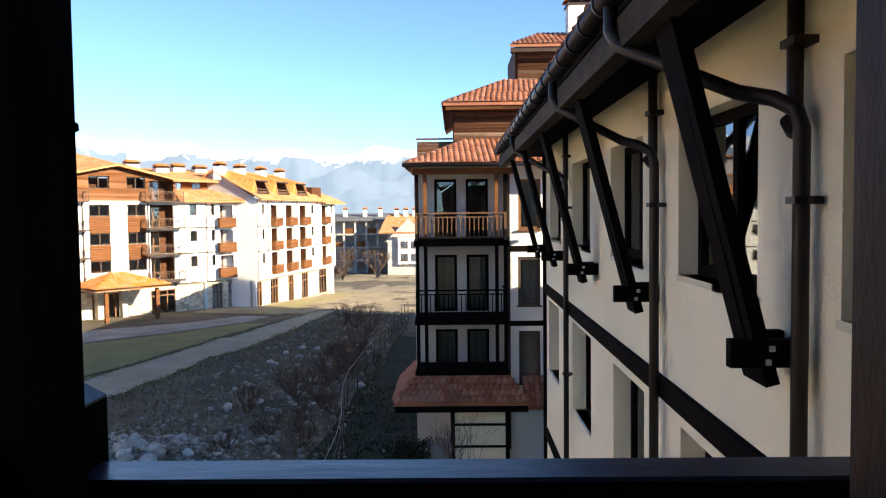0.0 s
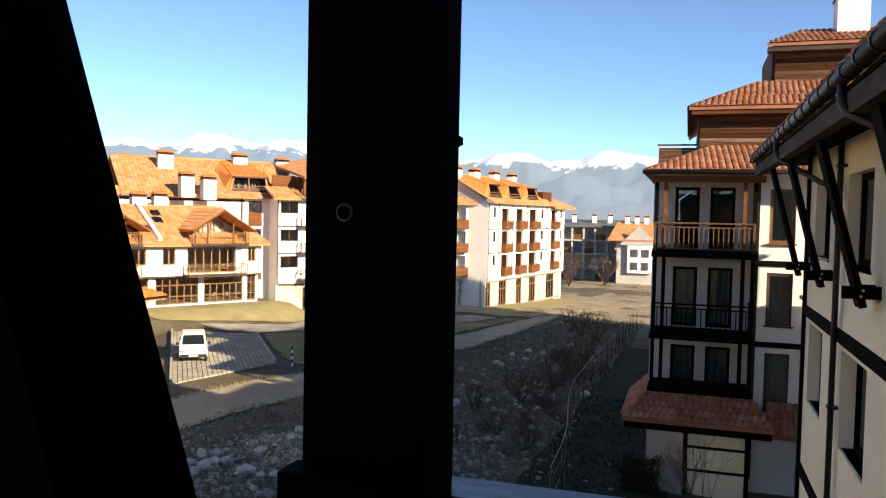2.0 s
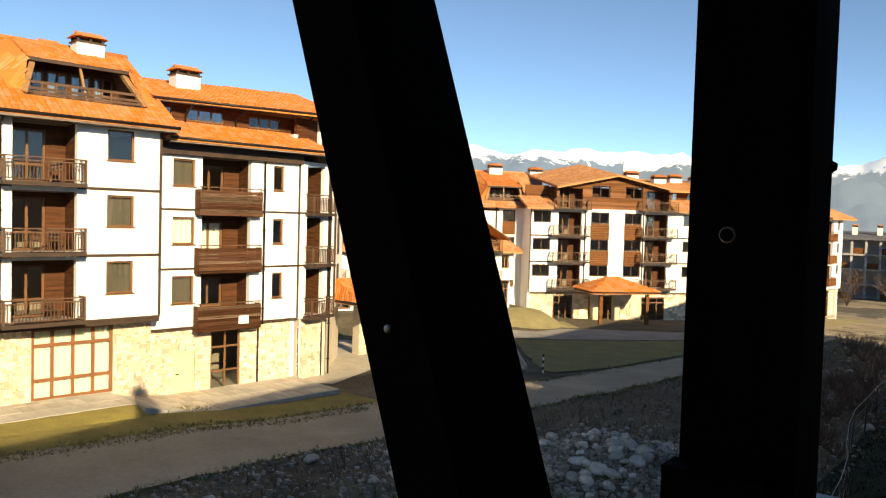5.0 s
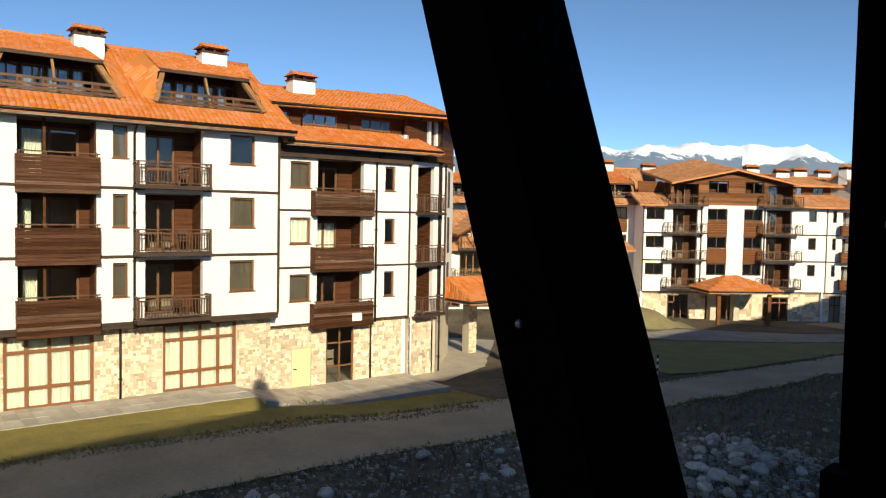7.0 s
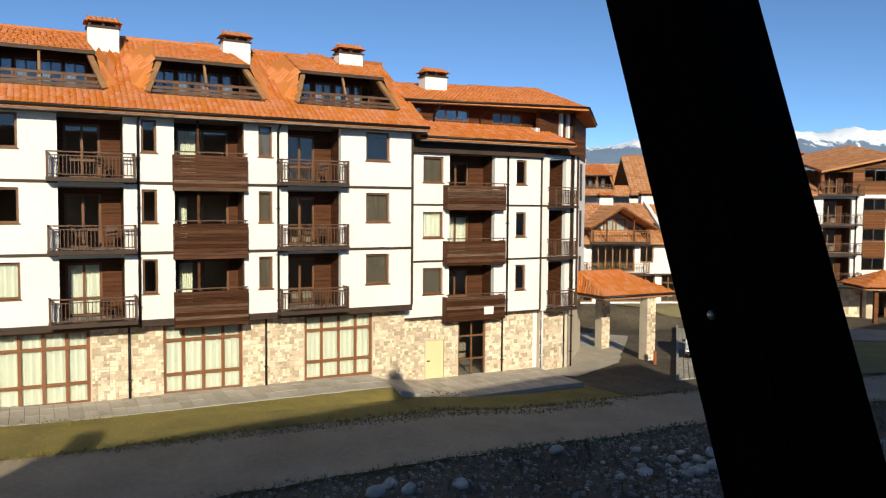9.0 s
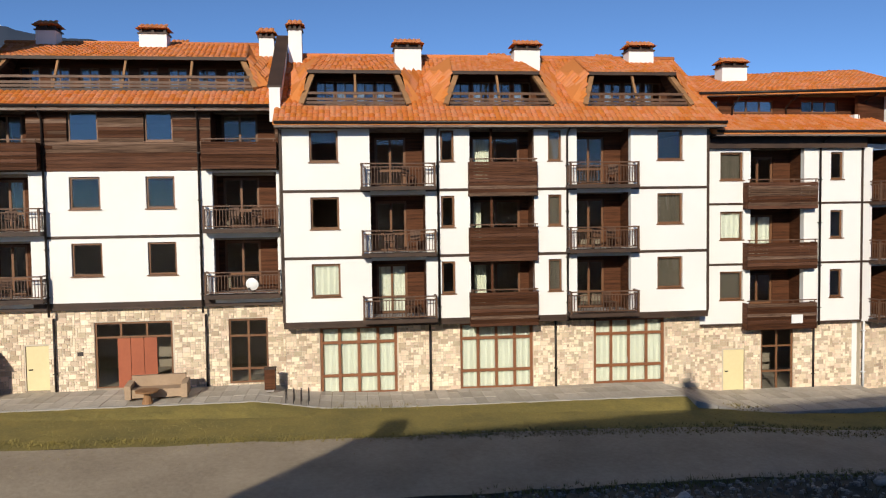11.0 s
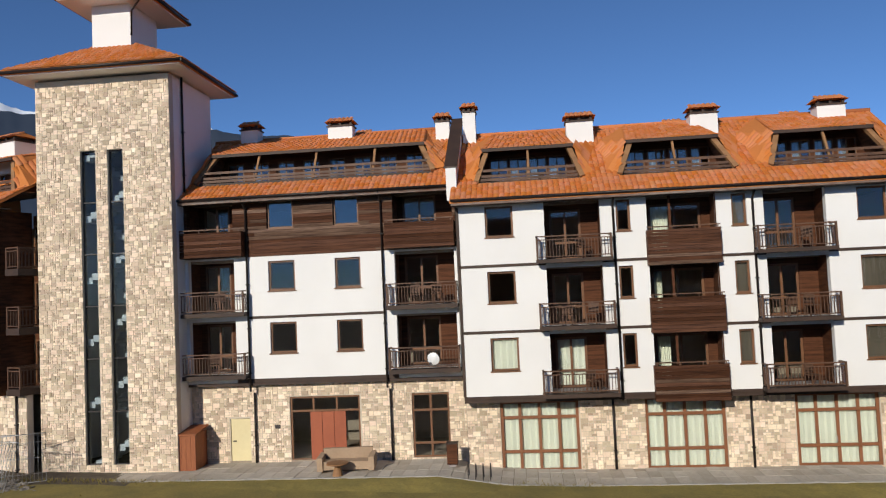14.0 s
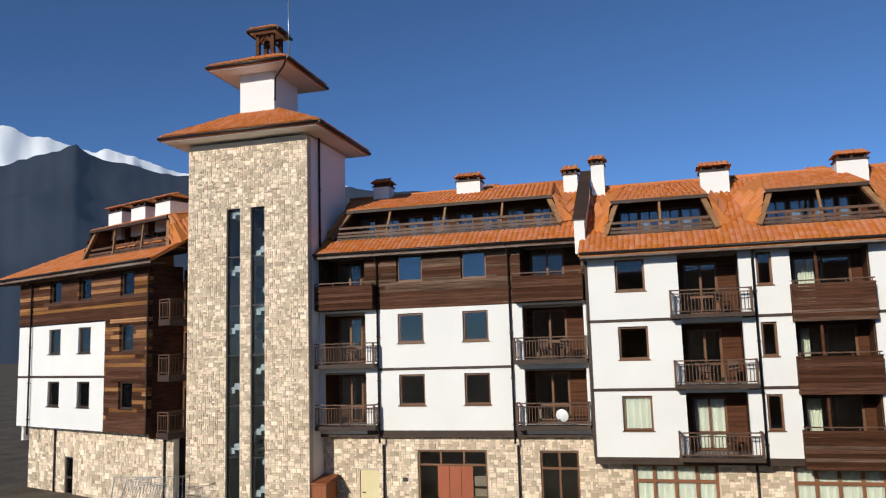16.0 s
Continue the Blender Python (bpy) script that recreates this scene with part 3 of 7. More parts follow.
def gable_roof(parent, x0, x1, y_eave, z_eave, y_ridge, z_ridge, y_back, holes=(), seed=0, tiles=True, mat=None, w=0.23, l=0.34, singles=0):
    """Front slope in strips round the openings (xb0, xb1, y0, y1), tiles on it, and the back slope."""
    mat = mat or TILE
    sl = (z_ridge - z_eave) / (y_ridge - y_eave)
    z = lambda y: z_eave + (y - y_eave) * sl
    ys = sorted({y_eave, y_ridge, *[h[k] for h in holes for k in (2, 3)]})
    xs = sorted({x0, x1, *[h[k] for h in holes for k in (0, 1)]})
    for ya, yb in zip(ys, ys[1:]):
        run = None
        for xa, xb in zip(xs, xs[1:]):
            hole = any(h[0] < (xa + xb) / 2 < h[1] and h[2] < (ya + yb) / 2 < h[3] for h in holes)
            if not hole and run is None:
                run = xa
            if (hole or xb == xs[-1]) and run is not None:
                end = xa if hole else xb
                roof_slab(parent, ((run, ya, z(ya)), (end, ya, z(ya)), (end, yb, z(yb)), (run, yb, z(yb))), mat=mat)
                run = None
    back_z = z_ridge - (y_back - y_ridge) * sl
    roof_slab(parent, ((x0, y_ridge, z_ridge), (x1, y_ridge, z_ridge), (x1, y_back, back_z), (x0, y_back, back_z)), mat=mat)
    if tiles:
        c = math.hypot(1, sl)
        def skip(x, r):
            yy = y_eave + r / c
            return any(h[0] - 0.02 < x + x0 < h[1] + 0.02 and h[2] - 0.05 < yy < h[3] + 0.05 for h in holes)
        tiled(parent, [(((x0, y_eave, z_eave), (x1, y_eave, z_eave), (x1, y_ridge, z_ridge), (x0, y_ridge, z_ridge)), skip)], mat, seed=seed, w=w, l=l, singles=singles)
    bm = bmesh.new()
    tube(bm, [(x0, y_ridge, z_ridge + 0.06), (x1, y_ridge, z_ridge + 0.06)], 0.12, 8)
    part("ridge_tiles", bm, mat, parent)


def shell(parent, x0, x1, y0, y1, z0, z1, floors, mat=None, ends=(1, 1)):
    """End walls, back wall and floor slabs behind a front."""
    bm = bmesh.new()
    if ends[0]:
        quad_box(bm, x0, x0 + 0.25, y0, y1, z0, z1)
    if ends[1]:
        quad_box(bm, x1 - 0.25, x1, y0, y1, z0, z1)
    quad_box(bm, x0 + 0.25, x1 - 0.25, y1 - 0.25, y1, z0, z1)
    part("outer_wall", bm, mat or PLASTER, parent)
    for f in floors:
        part("inner_floor", boxes((x0 + 0.26, x1 - 0.26, y0 + 0.05, y1 - 0.26, f - 0.2, f)), ROOM, parent)
    part("inner_wall", boxes((x0 + 0.26, x1 - 0.26, y0 + 4.5, y0 + 4.7, z0, z1)), ROOM, parent)


def shopfront(parent, x0, x1, z0, z1, y, seed=0):
    """Four bays of tall framed glazing, curtained, with a double door in the middle."""
    w = window(parent, x0, x1, z0, z1, y, 4, [z0 + 0.85, z1 - 0.72], mat=SHOP_FRAME, curtain=True, sill=False, bar_w=0.125, name="shop_window", label="brown framed full-height shop window with pale curtains")
    part("door_handle", boxes(((x0 + x1) / 2 - 0.1, (x0 + x1) / 2 - 0.07, y - 0.06, y, z0 + 1.0, z0 + 1.2)), PALE_METAL, w)


# --- middle section, white with three dormers
mid = thing("apartment_building", opposite(), "white rendered apartment block with brown balconies and orange tiled roof", "building")
rows = [(3.95, 5.35), (6.82, 8.17), (9.64, 10.96)]
decks = [2.98, 5.78, 8.58]
heads = [5.44, 8.24, 11.04]
holes = [(a, b, z0, z1) for a, b in ((1.26, 2.46), (16.45, 17.63), (6.79, 7.38), (11.5, 12.1)) for z0, z1 in rows]
recess = [(3.78, 6.13), (12.78, 15.23)]
holes += [(a, b, d, h) for a, b in recess for d, h in zip(decks, heads)]
holes += [(8.05, 10.88, d, h) for d, h in zip(decks, heads)]
bm = bmesh.new()
panel_wall(bm, 0.05, 18.83, 2.8, 11.2, 0, 0.3, holes)
part("front_wall", bm, PLASTER, mid)
shell(mid, 0.05, 18.83, 0.95, 11, -0.6, 11.2, (-0.42, 2.8, 5.6, 8.4, 11.2))
for k, (z0, z1) in enumerate(rows):
    window(mid, 1.26, 2.46, z0, z1, 0.12, 1, curtain=k == 0)
    window(mid, 16.45, 17.63, z0, z1, 0.12, 1, reflection_sheet=k < 2)
    window(mid, 6.79, 7.38, z0, z1, 0.12, 1)
    window(mid, 11.5, 12.1, z0, z1, 0.12, 1, reflection_sheet=True)
for n, (a, b) in enumerate(recess):
    for k, (d, h) in enumerate(zip(decks, heads)):
        loggia(mid, a, b, 0, 1.35, d, h, back=BOARD, curtain=(k == 0 and n == 0))
        o = (3.42, 6.47) if n == 0 else (12.33, 15.35)
        balcony(mid, *o, -0.6, 0.02, d, seed=k)
for k, (d, h) in enumerate(zip(decks, heads)):
    loggia(mid, 8.05, 10.88, 0, 1.2, d, h, back=BOARD, curtain=(0.3, 0.2, 0.38)[k], door_w=2.2)
    b = balcony(mid, 7.97, 10.93, -0.38, 0.0, d - 0.12, "panel", h=1.13, deck=0.35, seed=5 + k)
    for x in (8.02, 9.0, 10.9):
        part("loggia_post", boxes((x - 0.05, x + 0.05, 0.05, 0.15, d, h)), BOARD, mid)
segs = [(0.05, 3.78), (6.13, 8.05), (10.88, 12.78), (15.23, 18.83)]
trims(mid, [(a, b, z - 0.06, z + 0.06, 0) for a, b in segs for z in (5.6, 8.42, 2.84)] + [(0.02, 0.14, 2.9, 11.0, 0), (18.74, 18.86, 2.9, 11.0, 0)])
part("overhang_beam", boxes((0.05, 18.83, 0.02, 0.9, 2.62, 2.798)), TRIM, mid)
for x in (6.66, 12.33):
    downpipe(mid, x, -0.08, 2.6, 11.2, top_out=0.6)
    downpipe(mid, x - 0.35, 0.72, -0.45, 2.7)
gh = [(1.5, 4.86, -0.48, 2.55), (7.64, 10.97, -0.48, 2.55), (13.79, 17.13, -0.48, 2.55)]
bm = bmesh.new()
panel_wall(bm, 0.05, 18.83, -0.8, 2.62, 0.86, 1.1, gh)
base = part("stone_wall", bm, MORTAR, mid)
mosaic(base, [(0.05, 18.83, -0.6, 2.62, 0.86, gh)], 11, 0.11, singles=300)
for h in gh:
    shopfront(mid, *h, 0.92)
eaves(mid, -0.1, 19.3, -0.72, 11.28)
dorm = [(0.95, 5.53, 1.44, 5.02), (7.12, 11.95, 7.78, 11.22), (13.35, 18.3, 14.0, 17.62)]
gable_roof(mid, -0.15, 19.35, -0.75, 11.25, 5.0, 14.98, 11.3, [(a, b, 0.5, 2.9) for a, b, _, _ in dorm], seed=1, singles=300)
for k, (a, b, c, e) in enumerate(dorm):
    dormer(mid, a, b, c, e, 0.55, 12.12, 1.6, 13.7, 5.0, 14.98, 1, seed=k)
for x in (5.75, 11.45, 17.1):
    chimney(mid, x, 4.0, 13.8, 15.55)
    chimney(mid, x - 0.95 if x > 6 else x + 0.3, 6.4, 13.8, 15.4, 0.9, 0.7)

# --- party wall between the sections
pw = part("party_wall", solid(((-0.35, 0.2, 12.75), (0.1, 0.2, 12.75), (0.1, 5.2, 15.95), (-0.35, 5.2, 15.95)), 1.4), PLASTER, mid)
part("party_wall_cap", solid(((-0.42, 0.25, 12.86), (0.16, 0.25, 12.86), (0.16, 5.3, 16.05), (-0.42, 5.3, 16.05)), 0.1), TRIM, pw)
chimney(mid, 0.5, 4.6, 14.3, 16.5, 0.62, 0.62)
chimney(mid, -0.9, 5.4, 14.6, 16.3, 0.7, 0.6)

# --- section with a boarded top storey
left = thing("apartment_building", opposite(0, 1.0), "apartment block with boarded top storey and stone ground floor", "building")
rows1 = [(4.98, 6.37), (7.8, 9.15), (10.62, 11.92)]
wx = [(-8.72, -7.48), (-5.63, -4.45)]
d1, h1 = [4.1, 6.9, 9.7], [6.5, 9.3, 12.0]
rec1 = [(-12.5, -10.32), (-2.9, -0.22)]
holes = [(a, b, z0, z1) for a, b in wx for z0, z1 in rows1] + [(a, b, d, h) for a, b in rec1 for d, h in zip(d1, h1)]
bm = bmesh.new()
panel_wall(bm, -13.1, -0.1, 3.7, 9.38, 0, 0.3, holes)
part("front_wall", bm, PLASTER, left)
board_rows(left, lambda z: -13.1, -0.1, 9.38, 12.06, holes, 4)
shell(left, -13.1, -0.1, 0.3, 11, -0.6, 12.1, (0.12, 3.8, 6.6, 9.4, 12.1), ends=(1, 0))
for z0, z1 in rows1:
    for a, b in wx:
        window(left, a, b, z0, z1, 0.1, 1, pane_mat=GLASS_GREY if z0 > 10 else GLASS)
for n, (a, b) in enumerate(rec1):
    for k, (d, h) in enumerate(zip(d1, h1)):
        loggia(left, a, b, 0, 1.3, d, h, back=BOARD)
        o = (-12.75, -9.75) if n == 0 else (-3.2, -0.15)
        balcony(left, *o, -0.55, 0.0, d, "panel" if k == 2 else "rail", h=0.85 if k == 2 else 0.95, deck=0.3 if k == 2 else 0.18, seed=20 + k)
trims(left, [(-9.66, -3.42, z - 0.06, z + 0.06, 0) for z in (6.62,)] + [(-10.3, -2.9, 3.7, 3.86, 0)])
part("lintel_beam", boxes((-13.1, -0.1, 0.02, 0.5, 3.56, 3.698)), TRIM, left)
for x in (-9.68, -3.42):
    downpipe(left, x, -0.1, 3.3, 12.0, top_out=0.5)
    downpipe(left, x + 0.05, 0.24, 0.0, 3.2)
gh = [(-10.86, -9.91, 0.0, 2.04), (-8.03, -4.8, 0.08, 2.96), (-2.45, -0.75, 0.1, 2.96)]
bm = bmesh.new()
panel_wall(bm, -13.1, -0.0, -0.4, 3.56, 0.36, 0.6, gh)
base = part("stone_wall", bm, MORTAR, left)
mosaic(base, [(-13.1, 0.0, -0.2, 3.54, 0.36, gh)], 12, 0.11, singles=300)
door = part("door", boxes((-10.84, -9.93, 0.42, 0.48, 0.0, 2.02)), DOOR_CREAM, left, "cream painted metal service door")
part("door_handle", boxes((-10.75, -10.6, 0.36, 0.42, 1.0, 1.04)), METAL, door)
window(left, -8.03, -4.8, 0.08, 2.96, 0.42, 3, [2.3], sill=False, bar_w=0.09, name="entrance_glazing")
bm = bmesh.new()
for k in range(3):
    quad_box(bm, -7.1 + k * 0.55, -7.1 + k * 0.55 + 0.53, 0.37, 0.41, 0.1, 2.25)
part("shutter", bm, DOOR_RED, left, "red-brown folding shutter across the entrance")
part("notice_plate", boxes((-8.75, -8.5, 0.33, 0.36, 1.55, 1.72)), METAL, left, "small dark notice plate")
window(left, -2.45, -0.75, 0.1, 2.96, 0.42, 2, [0.75, 2.2], sill=False, bar_w=0.1, name="entrance_door")
eaves(left, -13.1, 0.0, -0.6, 12.1)
gable_roof(left, -13.2, -0.35, -0.62, 12.05, 5.4, 15.75, 11.3, [(-12.3, -1.05, 0.6, 3.0)], seed=30)
dormer(left, -12.3, -1.05, -11.6, -1.75, 0.62, 12.95, 1.7, 14.42, 5.4, 15.75, 3, seed=9)
chimney(left, -6.1, 4.4, 14.6, 16.4)
chimney(left, -5.4, 6.8, 14.6, 16.2, 0.8, 0.7)
chimney(left, -11.0, 4.8, 14.6, 16.6, 0.9, 0.8)

# --- right-hand section with a clerestory roof
right = thing("apartment_building", opposite(0, 1.0), "white apartment block with boarded balconies and clerestory roof", "building")
rows2 = [(3.2, 4.52), (6.0, 7.3), (8.75, 10.03)]
d2, h2 = [2.1, 4.9, 7.68], [4.6, 7.4, 10.2]
holes = [(a, b, z0, z1) for a, b in ((19.88, 21.0), (25.33, 25.97)) for z0, z1 in rows2] + [(21.35, 24.0, d, h) for d, h in zip(d2, h2)]
bm = bmesh.new()
panel_wall(bm, 18.9, 26.95, 2.0, 10.4, 0, 0.3, holes)
part("front_wall", bm, PLASTER, right)
shell(right, 18.9, 26.95, 0.3, 10, -1.6, 11.8, (-1.2, 2.0, 4.8, 7.6, 10.4), ends=(0, 1))
for k, (z0, z1) in enumerate(rows2):
    window(right, 19.88, 21.0, z0, z1, 0.12, 1, curtain=k == 1, reflection_sheet=k != 1)
    window(right, 25.33, 25.97, z0, z1, 0.12, 1)
for k, (d, h) in enumerate(zip(d2, h2)):
    loggia(right, 21.35, 24.0, 0, 1.2, d, h, back=BOARD, curtain=k == 1)
    b = balcony(right, 20.98, 24.38, -0.5, 0.0, d - 0.1, "panel", h=1.05, deck=0.2, seed=40 + k)
sign = part("sign_board", boxes((23.1, 23.65, -0.57, -0.54, 2.1, 2.5)), PLASTIC_WHITE, right, "small white notice board")
trims(right, [(a, b, z - 0.05, z + 0.05, 0) for a, b in ((18.9, 21.0), (24.38, 26.95)) for z in (4.85, 7.65, 2.04)] + [(26.86, 26.97, 2.1, 10.3, 0)])
part("boarded_frieze", boxes((18.9, 26.95, -0.3, 0.3, 10.2, 10.75)), TRIM, right)
downpipe(right, 24.75, -0.1, 1.9, 10.8, top_out=0.7)
downpipe(right, 24.7, 0.24, -1.3, 2.0)
gh = [(20.22, 21.28, -1.28, 0.8), (22.1, 23.72, -1.25, 1.75)]
bm = bmesh.new()
panel_wall(bm, 18.6, 26.7, -1.7, 2.0, 0.32, 0.6, gh)
base = part("stone_wall", bm, MORTAR, right)
mosaic(base, [(18.6, 26.7, -1.4, 1.98, 0.32, gh)], 13, 0.11, singles=200)
door = part("door", boxes((20.24, 21.26, 0.38, 0.44, -1.26, 0.78)), DOOR_CREAM, right, "cream painted metal service door")
part("door_handle", boxes((20.32, 20.47, 0.32, 0.38, -0.25, -0.2)), METAL, door)
window(right, 22.1, 23.72, -1.25, 1.75, 0.38, 2, [-0.3, 0.9], sill=False, bar_w=0.09, name="entrance_door")
eaves(right, 19.2, 28.3, -1.0, 10.95)
for cs in [((19.0, -1.05, 10.9), (28.4, -1.05, 10.9), (27.6, 1.0, 11.85), (19.0, 1.0, 11.85)), ((19.0, 0.3, 12.8), (29.2, -1.0, 12.85), (30.0, 5.2, 14.0), (19.0, 5.2, 14.3))]:
    roof_slab(right, cs)
    tiled(right, [cs], TILE, seed=50)
roof_slab(right, ((19.0, 5.2, 14.3), (30.0, 5.2, 14.0), (33.0, 10, 12.85), (19.0, 10, 12.75)))
roof_slab(right, ((30.0, 5.2, 14.0), (29.2, -1.0, 12.85), (35.0, 5.5, 12.85), (33.0, 10, 12.85)))
holes = [(19.5, 20.3, 11.95, 12.55), (21.0, 23.0, 11.95, 12.55), (24.4, 26.3, 11.95, 12.55)]
bm = bmesh.new()
panel_wall(bm, 19.0, 27.4, 11.7, 12.7, 1.0, 1.2, holes)
part("clerestory", bm, BOARD, right)
for h in holes:
    window(right, *h, 1.05, 3 if h[1] - h[0] > 1 else 1, sill=False, bar_w=0.07, pane_mat=GLASS_GREY, name="clerestory_window")
for a, b in (((19.0, 0.36, 12.7), (29.15, -0.92, 12.83)), ((29.2, -0.95, 12.82), (34.9, 5.5, 12.82))):
    bm = bmesh.new()
    bar(bm, a, b, 0.1, 0.2)
    f = part("fascia", bm, TRIM, right)
    bm = bmesh.new()
    tube(bm, [Vector(a) + Vector((0, -0.1, 0.05)), Vector(b) + Vector((0.05, -0.1, 0.05))], 0.06, 8)
    part("gutter", bm, PIPE, f)
chimney(right, 22.0, 3.2, 13.2, 14.85, 1.3, 0.8)
part("ridge_flashing", boxes((22.8, 30.0, 5.0, 5.3, 13.9, 14.32)), PLASTIC_WHITE, right)
for x in (20.9, 23.6, 27.3):
    bm = bmesh.new()
    tube(bm, [(x, 0.2 - (x - 20) * 0.1, 12.66), (x, 0.5, 12.4), (x, 0.9, 12.2), (x, 0.9, 11.75)], 0.045, 8)
    part("short_downpipe", bm, PIPE, right)

# --- chamfered end with corner balconies
end = thing("apartment_building", opposite(26.95, 1.0, 14), "white chamfered end of the block with corner balconies", "building")
holes = [(0.6, 2.0, d, h) for d, h in zip(d2, h2)]
bm = bmesh.new()
panel_wall(bm, 0.0, 3.1, 2.0, 10.4, 0, 0.25, holes)
part("front_wall", bm, PLASTER, end)
for k, (d, h) in enumerate(zip(d2, h2)):
    loggia(end, 0.6, 2.0, 0, 1.2, d, h, back=BOARD)
    balcony(end, 0.5, 2.35, -0.55, 0.0, d, seed=60 + k)
trims(end, [(0, 0.6, z - 0.05, z + 0.05, 0) for z in (4.85, 7.65)] + [(2.4, 2.55, 2.1, 10.4, 0), (2.95, 3.1, 2.1, 10.4, 0)])
bm = bmesh.new()
panel_wall(bm, 0.3, 2.3, -1.7, 2.0, 0.3, 0.6, [])
base = part("stone_wall", bm, MORTAR, end)
mosaic(base, [(0.3, 2.3, -1.6, 1.98, 0.3, [])], 14, 0.15)
def slant_wall(z0, z1, out=0.0):
    """The end face: a wall that runs back at an angle from the chamfer."""
    c, q = 0.848, 0.530
    p = [(2.55 + q * out, -c * out), (2.55 + 7 * c + q * out, 7 * q - c * out), (2.55 + 7 * c - q * 0.3, 7 * q + c * 0.3), (2.55 - q * 0.3, c * 0.3)]
    return solid([(x, y, z1) for x, y in p], z1 - z0)
part("side_wall", slant_wall(2.0, 10.4), PLASTER, end)
part("side_boarding", slant_wall(10.402, 12.75), BOARD, end)
part("side_stone", slant_wall(-1.7, 1.998, -0.15), MORTAR, end)
for d in (1.0, 2.4, 4.2):
    for z0, z1 in zip(d2, h2):
        bm = bmesh.new()
        bar(bm, (2.55 + 0.848 * d + 0.02, 0.53 * d - 0.03, z0 + 0.3), (2.55 + 0.848 * d + 0.02, 0.53 * d - 0.03, z1), 0.7, 0.06, (0.53, -0.848, 0))
        part("side_window", bm, TRIM, end)
part("attic_wall", boxes((0.0, 2.5, 0.3, 0.5, 10.4, 12.7)), BOARD, end)
part("attic_balcony", boxes((0.9, 2.9, -0.5, 0.3, 10.45, 11.3)), BOARD, end)
for x in (1.75, 2.35):
    part("white_post", boxes((x - 0.09, x + 0.09, 0.14, 0.3, 11.3, 12.7)), PLASTIC_WHITE, end)
downpipe(end, 0.3, 0.1, -1.3, 2.2, mat=PLASTIC_WHITE)
downpipe(end, 2.5, -0.12, -1.3, 12.8)

# --- stair tower
tower = thing("stair_tower", opposite(-15.85, -0.2), "sandstone clad stair tower with hipped tile roofs and cupola", "tower")
sl = [(-1.08, -0.35, 0.4, 14.5), (0.22, 0.95, 0.4, 14.5)]
bm = bmesh.new()
panel_wall(bm, -3.2, 3.2, -0.4, 17.8, 0, 0.4, sl)
fw = part("front_wall", bm, MORTAR, tower)
mosaic(fw, [(-3.2, 3.2, -0.1, 17.55, 0.0, sl)], 15, 0.105, singles=300)
part("side_wall", boxes((-3.2, -2.9, 0.4, 4.6, -0.4, 17.8)), PLASTER, tower)
part("side_wall", boxes((2.9, 3.2, 0.4, 4.6, -0.4, 17.8)), PLASTER, tower)
part("back_wall", boxes((-2.9, 2.9, 4.3, 4.6, -0.4, 17.8)), PLASTER, tower)
for a, b, z0, z1 in sl:
    window(tower, a, b, z0, z1, 0.14, 1, [z0 + 2.35 * k for k in range(1, 6)], sill=False, bar_w=0.05, mat=METAL, pane_mat=STAIR_GLASS, name="stair_window")
for k in range(12):
    z0 = 0.2 + (k // 2) * 2.8 + (1.4 if k % 2 else 0)
    s, ya = (-1, 2.0) if k % 2 else (1, 0.34)
    n = 8
    bm = bmesh.new()
    for q in range(n):
        x = s * (-1.1 + 2.2 * q / n)
        quad_box(bm, min(x, x + s * 0.3), max(x, x + s * 0.3), ya, ya + 1.2, z0 + q * 0.175 - 0.12, z0 + q * 0.175 + 0.17)
    part("stair_flight", bm, PLASTER, tower)
def hip_roof(parent, x0, x1, y0, y1, z, xr0, xr1, yr0, yr1, zr, thick=0.18, mat=None, w=0.23, l=0.34):
    e = [(x0, y0, z), (x1, y0, z), (x1, y1, z), (x0, y1, z)]
    r = [(xr0, yr0, zr), (xr1, yr0, zr), (xr1, yr1, zr), (xr0, yr1, zr)]
    bm = bmesh.new()
    ve, vr, vl = [bm.verts.new(p) for p in e], [bm.verts.new(p) for p in r], [bm.verts.new((p[0], p[1], p[2] - thick)) for p in e]
    for i in range(4):
        j = (i + 1) % 4
        bm.faces.new((ve[i], ve[j], vr[j], vr[i]))
        bm.faces.new((vl[i], vl[j], ve[j], ve[i]))
    bm.faces.new(vr)
    bm.faces.new(vl[::-1])
    rf = part("roof", bm, mat or TILE, parent)
    tiled(rf, [(e[0], e[1], r[1], r[0]), (e[1], e[2], r[2], r[1]), (e[3], e[0], r[0], r[3])], mat or TILE, w=w, l=l)
    bm = bmesh.new()
    for a, b in ((0, 1), (1, 2), (3, 0)):
        tube(bm, [Vector(e[a]) + Vector((0, 0, -0.1)), Vector(e[b]) + Vector((0, 0, -0.1))], 0.08, 8)
    part("gutter", bm, PIPE, rf)
    bm = bmesh.new()
    m = 0.12
    quad_box(bm, x0 + m, x1 - m, y0 + m, y1 - m, z - thick - 0.06, z - thick - 0.004)
    part("soffit", bm, PLASTER, rf)
    return rf
hip_roof(tower, -4.25, 4.25, -1.05, 5.6, 18.15, -1.0, 1.0, 1.3, 3.2, 19.7)
bm = boxes((-0.95, 0.95, 1.0, 3.6, 18.6, 21.75))
part("turret", bm, PLASTER, tower)
hip_roof(tower, -2.2, 2.2, -0.15, 4.75, 21.8, -0.5, 0.5, 1.9, 2.7, 22.8)
